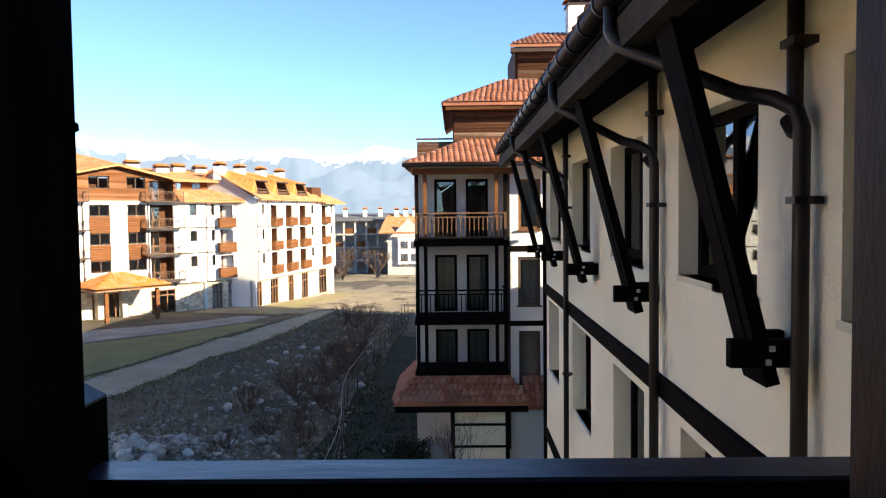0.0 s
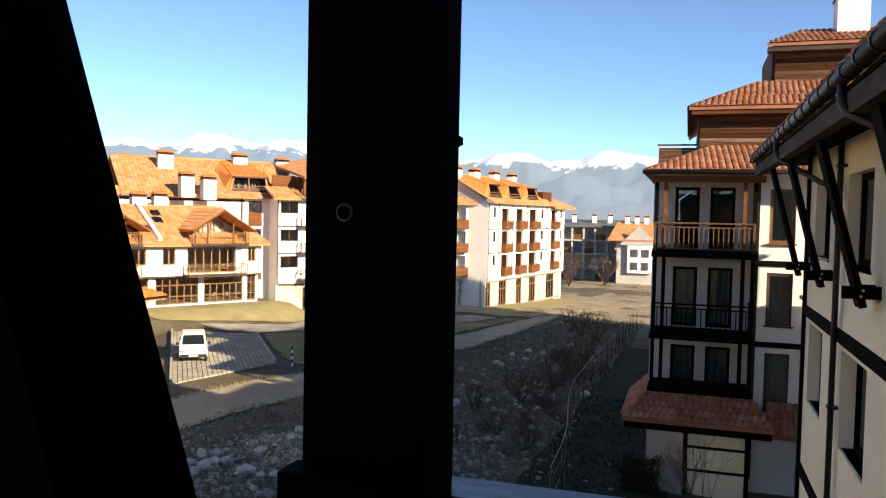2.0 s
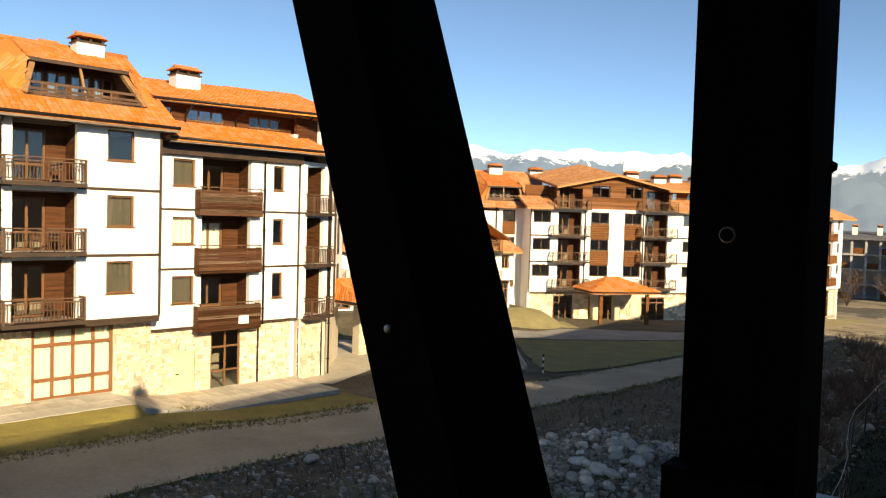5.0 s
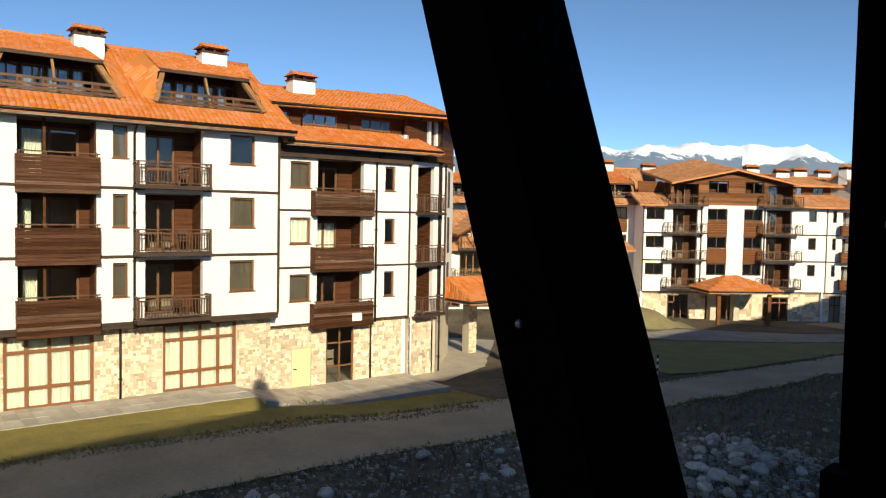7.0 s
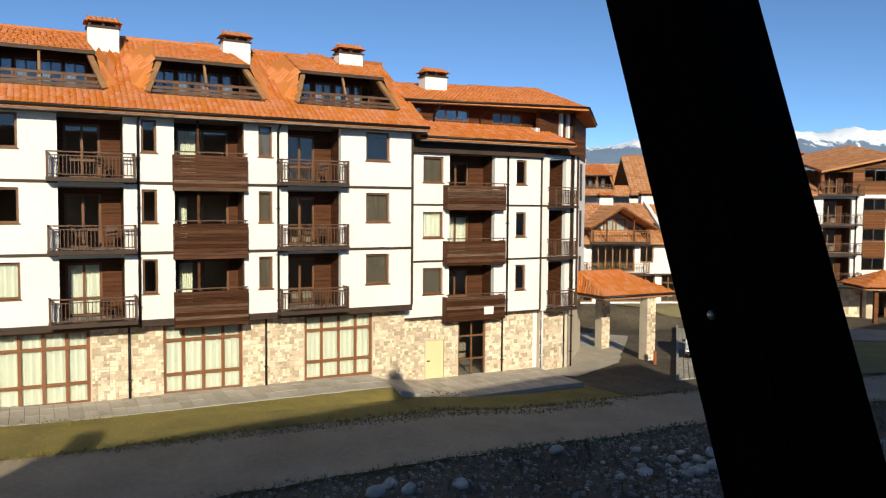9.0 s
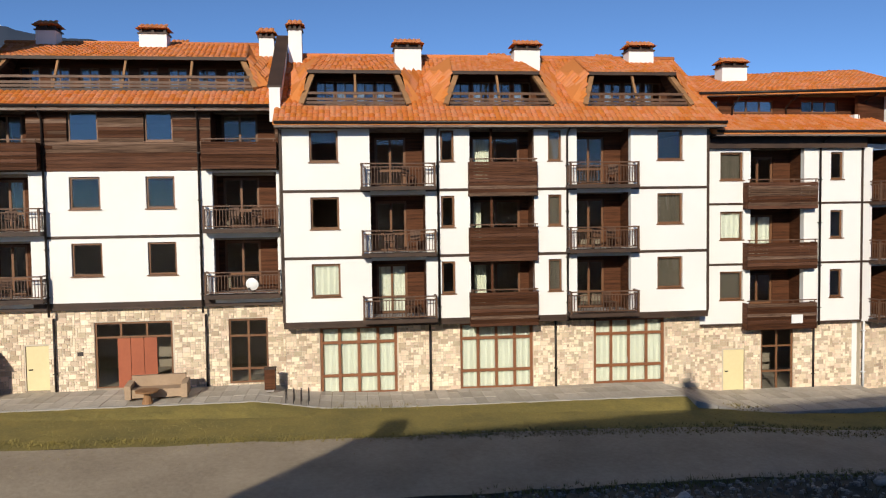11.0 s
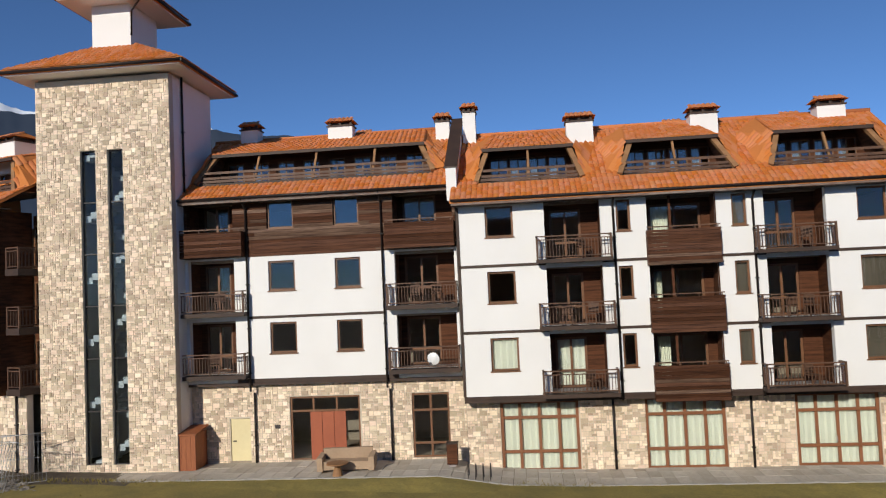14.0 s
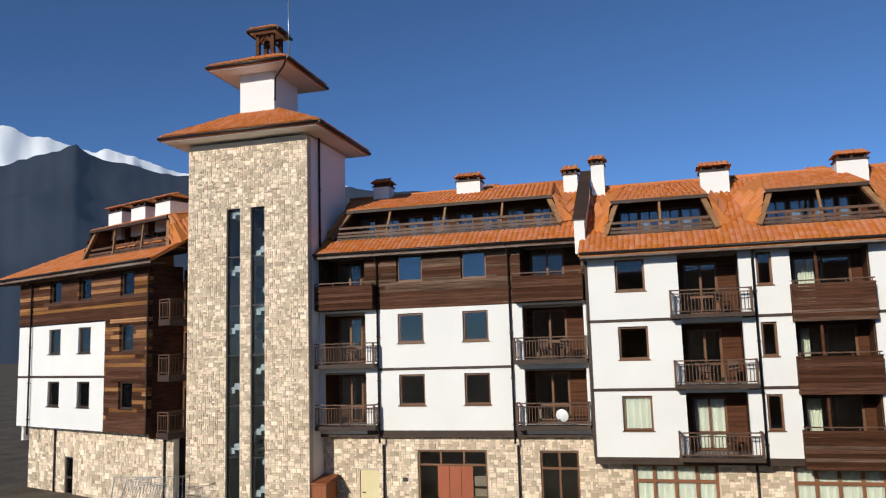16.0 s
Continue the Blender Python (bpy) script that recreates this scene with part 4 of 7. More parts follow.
for sx in (-1, 1):
    for sy in (-1, 1):
        part("cupola_post", boxes((sx * 0.42 - 0.1, sx * 0.42 + 0.1, 2.3 + sy * 0.42 - 0.1, 2.3 + sy * 0.42 + 0.1, 22.4, 23.98)), BOARD, tower)
for sy in (-1, 1):
    bm = bmesh.new()
    for sx in (-1, 1):
        bar(bm, (sx * 0.36, 2.3 + sy * 0.42, 23.5), (sx * 0.05, 2.3 + sy * 0.42, 23.88), 0.1, 0.12, (0, 1, 0))
    quad_box(bm, -0.52, 0.52, 2.3 + sy * 0.42 - 0.06, 2.3 + sy * 0.42 + 0.06, 23.86, 23.97)
    part("cupola_arch", bm, BOARD, tower)
hip_roof(tower, -0.86, 0.86, 1.45, 3.15, 24.15, -0.2, 0.2, 2.1, 2.5, 24.5, 0.12)
bm = bmesh.new()
tube(bm, [(1.1, 2.3, 22.4), (1.1, 2.3, 26.3)], 0.035, 6)
tube(bm, [(1.1, 2.3, 26.1), (1.1, 2.3, 26.45)], 0.06, 6)
part("mast", bm, PALE_METAL, tower)
bm = bmesh.new()
tube(bm, [(2.15, -0.1, 21.65), (1.9, 0.2, 21.45), (1.05, 0.95, 21.2), (1.02, 0.94, 20.0)], 0.045, 8)
part("turret_pipe", bm, PIPE, tower)
downpipe(tower, 3.27, 1.2, 12.5, 17.9)

# ---- ground ----
def level(x, y):
    """Height of the ground: falls gently to the north, with small unevenness away from the buildings."""
    z = -0.45 - 0.028 * (max(-25.0, min(y, 140.0)) - 5)
    d = math.hypot(x + 8, (y - 24) / 1.6)
    z += 0.35 * math.exp(-(d / 9.0) ** 2) if x > -20 else 0
    if x > -19:
        z += 0.18 * noise.noise((x * 0.35, y * 0.35, 3.0)) + 0.06 * noise.noise((x * 1.4, y * 1.4, 7.0))
    k = max(0.0, min(1.0, (y - 17.5) / 5.0))
    z -= 0.3 * k * k * (3 - 2 * k)
    z += 1.0 * math.exp(-(((x + 11.2) / 2.6) ** 2 + ((y - 25.0) / 3.2) ** 2))
    vx, vy = (x + 43.9) * 0.524 + (y - 55.7) * 0.852, (x + 43.9) * -0.852 + (y - 55.7) * 0.524
    if -24 < vx < 15 and vy > -7:
        k = min(1.0, (vy + 7) / 5) * min(1.0, (vx + 24) / 5) * min(1.0, (15 - vx) / 3.5)
        z += (-0.95 - z) * k * k * (3 - 2 * k)
    if y > 90:
        z -= 0.02 * (y - 90)
    return max(z, -9)


EARTH = material("dry_earth", (0.165, 0.132, 0.09), 0.97, (0.062, 0.047, 0.032), 3.2, 0.35, 0.9)
GRASS = material("winter_grass", (0.29, 0.225, 0.062), 0.97, (0.17, 0.14, 0.046), 9, 0.7, 0.8)
# near-black grass: the shade beside the block is put into the colour
SHADY = material("shade_dark_grass", (0.024, 0.029, 0.010), 0.97, (0.010, 0.012, 0.005), 9, 0.7, 0.8)
HEDGE = material("dark_hedge", (0.028, 0.033, 0.014), 0.95, (0.014, 0.017, 0.008), 9, 1.0, 0.5)
FIELD = material("pale_dry_grass", (0.36, 0.285, 0.185), 0.97, (0.19, 0.15, 0.10), 2.2, 0.3, 0.9)
DULL_GRASS = material("olive_grass", (0.26, 0.23, 0.088), 0.97, (0.16, 0.145, 0.06), 7, 0.5, 0.8)
# paler grass for the banks, their sunlit look put into the colour
SUNNY_GRASS = material("sunlit_winter_grass", (0.32, 0.275, 0.125), 0.97, (0.22, 0.175, 0.10), 5, 0.6, 0.9)
PAVER = material("grid_paver", (0.42, 0.38, 0.31), 0.92, (0.28, 0.25, 0.20), 6, 0.5, 0.4, island=0.15)
DRIVE = material("grey_drive", (0.36, 0.33, 0.30), 0.95, (0.20, 0.18, 0.16), 4, 0.45, 0.6)
ROAD = material("dirt_road", (0.43, 0.35, 0.25), 0.95, (0.29, 0.23, 0.16), 5.5, 0.4, 0.7)


def sheet(name, xs, ys, mat, lift=0.0):
    verts = [(x, y, level(x, y) + lift) for y in ys for x in xs]
    n = len(xs)
    faces = [(j * n + i, j * n + i + 1, (j + 1) * n + i + 1, (j + 1) * n + i) for j in range(len(ys) - 1) for i in range(n - 1)]
    me = bpy.data.meshes.new(name)
    me.from_pydata(verts, [], faces)
    me.materials.append(mat)
    for p in me.polygons:
        p.use_smooth = True
    return part(name, me, None)


near_x = list(np.arange(-60, 12.1, 0.75))
near_y = list(np.arange(-45, 100.1, 0.75))
gx = [-2500, -1200, -600, -300, -160, -100, -75] + near_x + [20, 40, 80, 160, 400, 1000, 2500]
gy = [-2500, -1200, -500, -250, -120, -70] + near_y + [110, 125, 150, 200, 280, 400, 700, 1500, 2500]
tagged(sheet("ground", [float(v) for v in gx], [float(v) for v in gy], EARTH), "rough dry earth and stubble between the buildings", "ground", kind="structure")


def ribbon(name, line, widths, mat, lift, label, step=1.0, jitter=0.0, kind="structure", category="ground", cuts=6):
    """A strip over the ground along a line of (x, y), draped on it."""
    pts = []
    for (ax, ay), (bx, by) in zip(line, line[1:]):
        n = max(1, int(math.hypot(bx - ax, by - ay) / step))
        pts += [(ax + (bx - ax) * k / n, ay + (by - ay) * k / n) for k in range(n)]
    pts.append(line[-1])
    m = len(pts)
    verts, faces = [], []
    for i, (x, y) in enumerate(pts):
        (ax, ay), (bx, by) = pts[max(i - 2, 0)], pts[min(i + 2, m - 1)]
        q = math.hypot(bx - ax, by - ay)
        nx, ny = -(by - ay) / q, (bx - ax) / q
        t = i / (m - 1) * (len(widths) - 1)
        k = min(int(t), len(widths) - 2)
        w0 = widths[k][0] + (widths[k + 1][0] - widths[k][0]) * (t - k)
        w1 = widths[k][1] + (widths[k + 1][1] - widths[k][1]) * (t - k)
        w0 += jitter * noise.noise((x * 0.8, y * 0.8, 1))
        w1 += jitter * noise.noise((x * 0.8, y * 0.8, 9))
        for c in range(cuts + 1):
            s = w0 + (w1 - w0) * c / cuts
            px, py = x + nx * s, y + ny * s
            verts.append((px, py, level(px, py) + lift))
    for i in range(m - 1):
        for c in range(cuts):
            a = i * (cuts + 1) + c
            faces.append((a, a + 1, a + cuts + 2, a + cuts + 1))
    me = bpy.data.meshes.new(name)
    me.from_pydata(verts, [], faces)
    me.materials.append(mat)
    for p in me.polygons:
        p.use_smooth = True
    return tagged(part(name, me, None), label, category, kind=kind)


def along(u, v):
    """World x, y of a place u along the opposite front and v before it."""
    p = opposite(u, -v) @ Vector((0, 0, 0))
    return (p.x, p.y)


def patch(name, left, right, mat, lift, label, category="grass", rows_n=60, cuts=14, jitter=0.25):
    """A piece of ground surface between two lines of (x, y), draped on the ground."""
    def even(line):
        run = [0.0]
        for (ax, ay), (bx, by) in zip(line, line[1:]):
            run.append(run[-1] + math.hypot(bx - ax, by - ay))
        return [(float(np.interp(run[-1] * k / rows_n, run, [p[0] for p in line])), float(np.interp(run[-1] * k / rows_n, run, [p[1] for p in line]))) for k in range(rows_n + 1)]
    verts, faces = [], []
    for (ax, ay), (bx, by) in zip(even(left), even(right)):
        for c in range(cuts + 1):
            q = c / cuts
            x, y = ax + (bx - ax) * q, ay + (by - ay) * q
            if c in (0, cuts):
                x += jitter * noise.noise((x * 0.9, y * 0.9, 1 + c))
                y += jitter * noise.noise((x * 0.9, y * 0.9, 5 + c))
            verts.append((x, y, level(x, y) + lift))
    for i in range(rows_n):
        for c in range(cuts):
            a = i * (cuts + 1) + c
            faces.append((a, a + 1, a + cuts + 2, a + cuts + 1))
    me = bpy.data.meshes.new(name)
    me.from_pydata(verts, [], faces)
    me.materials.append(mat)
    for p in me.polygons:
        p.use_smooth = True
    return tagged(part(name, me, None), label, category, kind="structure")


ribbon("road", [(-30.5, -40), (-25.6, -12), (-24.5, 0), (-23.8, 10), (-22.9, 18), (-22.0, 26), (-20.9, 33), (-19.2, 40), (-18.6, 46), (-17.4, 54), (-15.7, 64), (-14.4, 76), (-12.8, 84), (-9, 95), (-5, 108), (0, 130)],
       [(-3.2, 3.0), (-3.2, 3.0), (-3.1, 2.9), (-3.0, 2.8), (-2.4, 2.5), (-1.9, 2.1), (-1.8, 1.9), (-1.2, 1.2), (-0.9, 0.9), (-1.0, 1.0), (-1.0, 1.0)], ROAD, 0.06, "compacted pale dirt track with wheel ruts", jitter=0.3, category="road", cuts=12)
ribbon("lawn", [along(-30, 3.9), along(0, 3.85), along(17, 3.9), along(24, 4.1), along(27.5, 3.7)], [(-2.9, 1.4), (-2.9, 1.3), (-2.9, 1.3), (-2.3, 1.2)], GRASS, 0.05,
       "strip of short yellow-green winter lawn", jitter=0.35, category="grass")
patch("lawn", [(-23.4, 42.6), (-28, 48), (-32.0, 53.6), (-27, 59), (-23, 64.3), (-19.6, 70.4)], [(-22.4, 42.2), (-20.8, 47), (-19.9, 54), (-19.0, 60), (-18.0, 66), (-17.4, 70.2)], DULL_GRASS, 0.07, "dull olive lawn before the far block")
patch("drive", [(-38.5, 54.6), (-33.5, 60), (-31.6, 66), (-25.5, 71), (-21.5, 77)], [(-33.5, 53.6), (-28.5, 58.6), (-23.6, 64.8), (-19.8, 71.2), (-18.6, 76.5)], DRIVE, 0.05, "worn grey paved drive to the entrance canopy", "pavement")
patch("lawn", [(-46.5, 51.5), (-41.5, 58.5), (-37.2, 66.5), (-36.0, 70)], [(-40.6, 52.6), (-37.8, 56.2), (-33.0, 61.5), (-32.2, 66)], SUNNY_GRASS, 0.08, "yellow-green grass bank before the chalet")
patch("lawn", [(-21.5, 79), (-21.6, 86), (-19.5, 100), (-17.5, 118)], [(-18.0, 77.5), (-17.0, 84), (-15.2, 95), (-13.5, 112)], SUNNY_GRASS, 0.09, "grass strip along the white wing")
patch("forecourt", [(-32.3, 27), (-34.8, 33), (-40.5, 41.8)], [(-28.9, 29.5), (-30.6, 34.8), (-37.6, 44)], PAVING, 0.05, "pale paved forecourt beside the tiled canopy", "pavement", jitter=0.1)
ribbon("field", [(-14, 78), (-8, 110), (0, 150), (20, 260)], [(-14, 14), (-20, 26), (-60, 60)], FIELD, 0.07, "pale dry meadow behind the track", jitter=1.5, category="grass", step=2.0)
ribbon("lawn", [(-3.0, 20), (-2.9, 34), (-3.5, 60)], [(-2.4, 2.4), (-2.0, 2.0), (-1.2, 1.2)], SHADY, 0.05, "strip of grass coloured dark for the shade beside the neighbouring block", jitter=0.2, category="grass")

ribbon("lawn", [along(-0.6, 2.6), along(8, 2.6), along(16.9, 2.6)], [(-0.9, 0.72), (-0.9, 0.72)], GRASS, 0.04, "short yellow-green lawn beside the paving", jitter=0.05, category="grass")

# paving along the front: slabs of their own
pave = thing("pavement", opposite(), "pale concrete slab paving along the building front", "pavement", kind="structure")
slab = shared("paving_slab", boxes((0.008, 0.492, 0.008, 0.992, -0.3, 0.0)), PAVING)
rnd = random.Random(7)


def pave_level(u):
    """Height of the paving: a terrace, a short ramp, a long even stretch, then a ramp down to the far door."""
    return float(np.interp(u, (-0.9, 1.7, 4, 16.9, 18, 19, 20), (0.06, -0.33, -0.42, -0.46, -0.75, -1.0, -1.12)))


for i in range(-20, 27):
    z, rise = pave_level(i), pave_level(i + 1) - pave_level(i)
    for k in range(3 if i < 18 else 4):
        y = -2.6 + k + (0.9 if i < 17 else 0)
        if y > 0.8 and -2 < i < 17:
            continue
        for half in (0, 0.5):
            ob = part("paving_slab", slab, None, pave, at=(i + half, y, z + rise * half + rnd.uniform(-0.01, 0.01)))
            ob.rotation_euler = (0, -math.atan(rise), 0)
    y = -2.75 + (0.9 if i < 17 else 0)
    ob = part("kerb", boxes((0.01, 0.99, y, y + 0.13, -0.4, 0.005)), KERB, pave, at=(i, 0, z))
    ob.rotation_euler = (0, -math.atan(rise), 0)

# grass bank from the terrace edge down to the lawn
bank = thing("grass_bank", opposite(), "sloping grass bank below the terrace edge", "grass", kind="structure")
def bank_mesh(u0, u1, y0):
    verts, faces = [], []
    for i in range(121):
        u = u0 + (u1 - u0) * i / 120
        z_top = pave_level(u) - 0.03
        wx0, wy0 = along(u, 1.15 - y0)
        low = level(wx0, wy0) + 0.03
        for k in range(6):
            q = k / 5
            verts.append((u, y0 - 1.35 * q + 0.05 * noise.noise((u * 1.3, k, 0)), z_top + (low - z_top) * q ** 1.4 + 0.03 * noise.noise((u * 2.1, k * 0.7, 5))))
    for i in range(120):
        for k in range(5):
            faces.append((i * 6 + k, i * 6 + k + 1, i * 6 + k + 7, i * 6 + k + 6))
    me = bpy.data.meshes.new("bank")
    me.from_pydata(verts, [], faces)
    me.materials.append(GRASS)
    part("bank", me, None, bank)


bank_mesh(-20, 17.0, -1.83)

# ---- the block that the camera stands in ----
own = thing("apartment_building", pose(1.8, 0, 0, 0, 0, -90), "cream rendered block with black timber braces under its eaves", "building")
OY = lambda a, b: (-b, -a)
upper = [(2.1, 3.62), (4.63, 6.27), (7.45, 8.98), (10.35, 11.9), (13.2, 14.7)]
lower = [(4.7, 6.19), (7.39, 8.84), (10.3, 11.9), (13.5, 14.9)]
holes = [(*OY(a, b), 7.03, 8.27) for a, b in upper] + [(*OY(a, b), 4.46, 5.84) for a, b in lower[2:]] + [(*OY(a, b), 3.7, 5.8) for a, b in lower[:2]]
holes += [(*OY(a, b), 1.2, 2.5) for a, b in lower]
bm = bmesh.new()
panel_wall(bm, -15.35, -1.45, -1.5, 9.1, 0, 0.35, holes)
part("front_wall", bm, CREAM, own)
bm = boxes((-15.35, -15.1, 0.35, 8.5, -1.5, 9.6))
quad_box(bm, -15.1, 12.8, 8.25, 8.5, -1.5, 9.6)
quad_box(bm, 12.55, 12.8, 0.35, 8.25, -1.5, 9.6)
part("outer_wall", bm, CREAM, own)
for z in (0.3, 3.2, 6.0, 9.0):
    part("inner_floor", boxes((-15.05, 12.5, 0.4, 8.2, z - 0.2, z)), ROOM, own)
for a, b in upper:
    window(own, *OY(a, b), 7.03, 8.27, 0.16, 2, mat=TIMBER, pane_mat=GLASS_GREY)
for a, b in lower[2:]:
    window(own, *OY(a, b), 4.46, 5.84, 0.2, 2, mat=TIMBER)
for a, b in lower[:2]:
    window(own, *OY(a, b), 3.7, 5.8, 0.2, 2, mat=TIMBER, sill=False, name="balcony_door")
for a, b in lower:
    window(own, *OY(a, b), 1.2, 2.5, 0.2, 2, mat=TIMBER)
for z in (6.02, 3.15):
    part("belt_board", boxes((-15.35, -1.45, -0.05, 0.0, z - 0.09, z + 0.09)), TIMBER, own)
part("corner_board", boxes((-15.42, -15.3, -0.06, 0.06, -1.0, 9.0)), TIMBER, own)
for y, run in ((3.85, 0.98), (6.68, 0.95), (12.0, 0.95)):
    bm = bmesh.new()
    x = -y
    tube(bm, [(x, -0.09, -0.8), (x, -0.09, 7.96), (x - 0.02, -0.11, 8.05), (x - 0.12, -0.18, 8.12), (x - 0.3, -0.30, 8.18), (x - 0.8 * run, -0.70, 8.48), (x - 0.93 * run, -0.80, 8.56), (x - run, -0.84, 8.66), (x - run, -0.84, 8.86)], 0.042, 12)
    dp = part("downpipe", bm, PIPE, own)
    bm = bmesh.new()
    tube(bm, [(x - 0.04, -0.14, 8.0), (x - 0.1, -0.09, 7.95), (x - 0.13, -0.07, 8.05), (x - 0.13, -0.07, 9.0)], 0.042, 12)
    part("upper_downpipe", bm, PIPE, dp)
    for z in (7.6, 5.0):
        bm = boxes((x - 0.055, x + 0.055, -0.145, 0.0, z - 0.018, z + 0.018))
        quad_box(bm, x + 0.056, x + 0.11, -0.08, -0.04, z - 0.02, z + 0.02)
        part("bracket", bm, PIPE, dp)
    part("bracket", boxes((x - 0.19, x - 0.02, -0.125, 0.0, 8.38, 8.42)), PIPE, dp)
BOLT = shared("bolt", boxes((-0.014, 0.014, -0.014, 0.014, -0.014, 0.014)), PALE_METAL)
for y in (4.13, 7.02, 9.92, 12.75, 15.2):
    x = -y
    bm = bmesh.new()
    for o in (-0.075, 0.075):
        bar(bm, (x + o, -0.17, 6.64), (x + o, -0.69, 8.62), 0.075, 0.17, (1, 0, 0))
    b = part("brace", bm, TIMBER, own, "black stained doubled timber brace")
    bm = bmesh.new()
    bar(bm, (x, -0.23, 6.82), (x, -0.68, 8.58), 0.07, 0.11, (1, 0, 0))
    part("brace_core", bm, TIMBER, b)
    for o, reach in ((-0.15, 0.24), (0.15, 0.40)):
        part("foot_plank", boxes((x + o - 0.035, x + o + 0.035, -reach, 0.0, 6.74, 6.885)), TIMBER, b)
    for z, yy in ((6.77, -0.21), (6.84, -0.19), (7.4, -0.37), (8.1, -0.55)):
        part("bolt", BOLT, None, b, at=(x + (0.187 if z < 7 else 0.115), yy, z))
part("eave_beam", boxes((-17.4, -1.4, -0.80, -0.66, 8.54, 8.74)), FADED_TIMBER, own, "weathered black eave beam")
part("soffit", boxes((-17.4, -1.4, -0.80, 0.35, 8.76, 8.80)), TIMBER, own)
bm = bmesh.new()
tube(bm, [(-17.5, -0.84, 8.88), (-1.2, -0.84, 8.88)], 0.075, 12)
for q in range(28):
    x = -17.2 + q * 0.58
    tube(bm, [(x, -0.84, 8.88), (x + 0.04, -0.84, 8.88)], 0.088, 12)
part("gutter", bm, PIPE, own, "dark brown half-round gutter with joint rings")
gable_roof(own, -17.4, 13.3, -0.8, 8.95, 4.2, 13.75, 9.4, seed=70, mat=TILE_OLD, w=0.3, l=0.4)
oc = part("chimney", boxes((-1.05, -0.3, 3.8, 4.6, 12.5, 15.15)), CREAM, own)
part("neck", boxes((-0.9, -0.45, 3.95, 4.45, 15.152, 15.6)), CREAM, oc)
part("cap", boxes((-1.0, -0.35, 3.85, 4.55, 15.602, 15.7)), TRIM, oc)
bm = bmesh.new()
tube(bm, [(-0.68, 4.2, 15.7), (-0.68, 4.2, 16.25)], 0.09, 8)
part("flue", bm, METAL, oc)
chimney(own, 12.2, 4.2, 13.0, 14.65, 0.7, 0.7)
# --- unseen stepped block added towards the neighbour, casts shade on it and the track
link = thing("link_building", pose(3.2, 15.4, 0), "unseen stepped cream block added to shade the neighbour and the track", "building")
part("wall", boxes((0, 6, 0, 7.8, -1.5, 9.3)), CREAM, link)
part("roof", solid(((-0.1, -0.05, 9.32), (6.1, -0.05, 9.6), (6.1, 7.9, 9.6), (-0.1, 7.9, 9.32)), 0.1), TILE_OLD, link)
part("low_wall", boxes((0, 6, 7.81, 11.0, -1.5, 5.3)), CREAM, link)
part("low_roof", solid(((-0.1, 7.81, 5.32), (6.1, 7.81, 5.45), (6.1, 11.0, 5.45), (-0.1, 11.0, 5.32)), 0.1), TILE_OLD, link)

# --- the timber balcony
bal = thing("timber_balcony", pose(0, 0, 0), "balcony of heavy black stained timber with worn handrail", "balcony")
def chamfered(bm, x0, x1, y0, y1, z0, z1, c=0.03):
    quad_box(bm, x0, x1, y0, y1, z0, z1 - c)
    v = [bm.verts.new(p) for p in ((x0, y0, z1 - c + 0.0005), (x1, y0, z1 - c + 0.0005), (x1, y1, z1 - c + 0.0005), (x0, y1, z1 - c + 0.0005),
                                   (x0 + c, y0 + c, z1), (x1 - c, y0 + c, z1), (x1 - c, y1 - c, z1), (x0 + c, y1 - c, z1))]
    for f in ((4, 5, 6, 7), (0, 1, 5, 4), (1, 2, 6, 5), (2, 3, 7, 6), (3, 0, 4, 7), (3, 2, 1, 0)):
        bm.faces.new([v[i] for i in f])
PX, PY, PS = -0.764, 1.22, 0.095
bm = boxes((PX - PS, PX + PS, PY - PS, PY + PS, 6.05, 9.2))
post = part("post", bm, TIMBER, bal)
bm = bmesh.new()
quad_box(bm, -0.90, -0.738, 1.38, 1.55, 6.05, 7.19)
newel = part("newel", bm, TIMBER, bal)
bm = bmesh.new()
chamfered(bm, -0.90, -0.738, 1.38, 1.55, 7.1905, 7.235, 0.04)
part("cap", bm, RAIL_TOP, newel, "worn chamfered cap tinted blue for sky reflection")
knot = bmesh.new()
bmesh.ops.create_cone(knot, cap_ends=False, segments=20, radius1=0.014, radius2=0.011, depth=0.004, matrix=Matrix.Translation((PX - 0.029, PY - PS - 0.002, 7.592)) @ Matrix.Rotation(radians(90), 4, "X"))
part("bolt_ring", knot, CONCRETE, post)
bm = bmesh.new()
bmesh.ops.create_icosphere(bm, subdivisions=1, radius=0.012, matrix=Matrix.Translation((PX + PS, PY + PS - 0.01, 7.717)))
part("knot", bm, TIMBER, post)
bm = bmesh.new()
ax, ay, az = -1.572, 1.263, 7.618
ends = []
for z in (6.0, 9.25):
    cx, cy = ax - 0.306 * (z - az), ay - 0.02 * (z - az)
    ends.append([bm.verts.new((cx + sx * 0.089, cy + sy * 0.177, z)) for sx, sy in ((-1, -1), (1, -1), (1, 1), (-1, 1))])
for k in range(4):
    bm.faces.new((ends[0][k], ends[0][(k + 1) % 4], ends[1][(k + 1) % 4], ends[1][k]))
bm.faces.new(ends[0])
bm.faces.new(ends[1])
br = part("brace", bm, TIMBER, bal)
bm = bmesh.new()
bmesh.ops.create_uvsphere(bm, u_segments=10, v_segments=6, radius=0.011, matrix=Matrix.Translation((-1.501, 1.091, 7.360)))
part("bolt", bm, PALE_METAL, br)
rail = part("handrail", boxes((-0.737, 1.25, 1.42, 1.52, 6.97, 7.052)), TIMBER, bal)
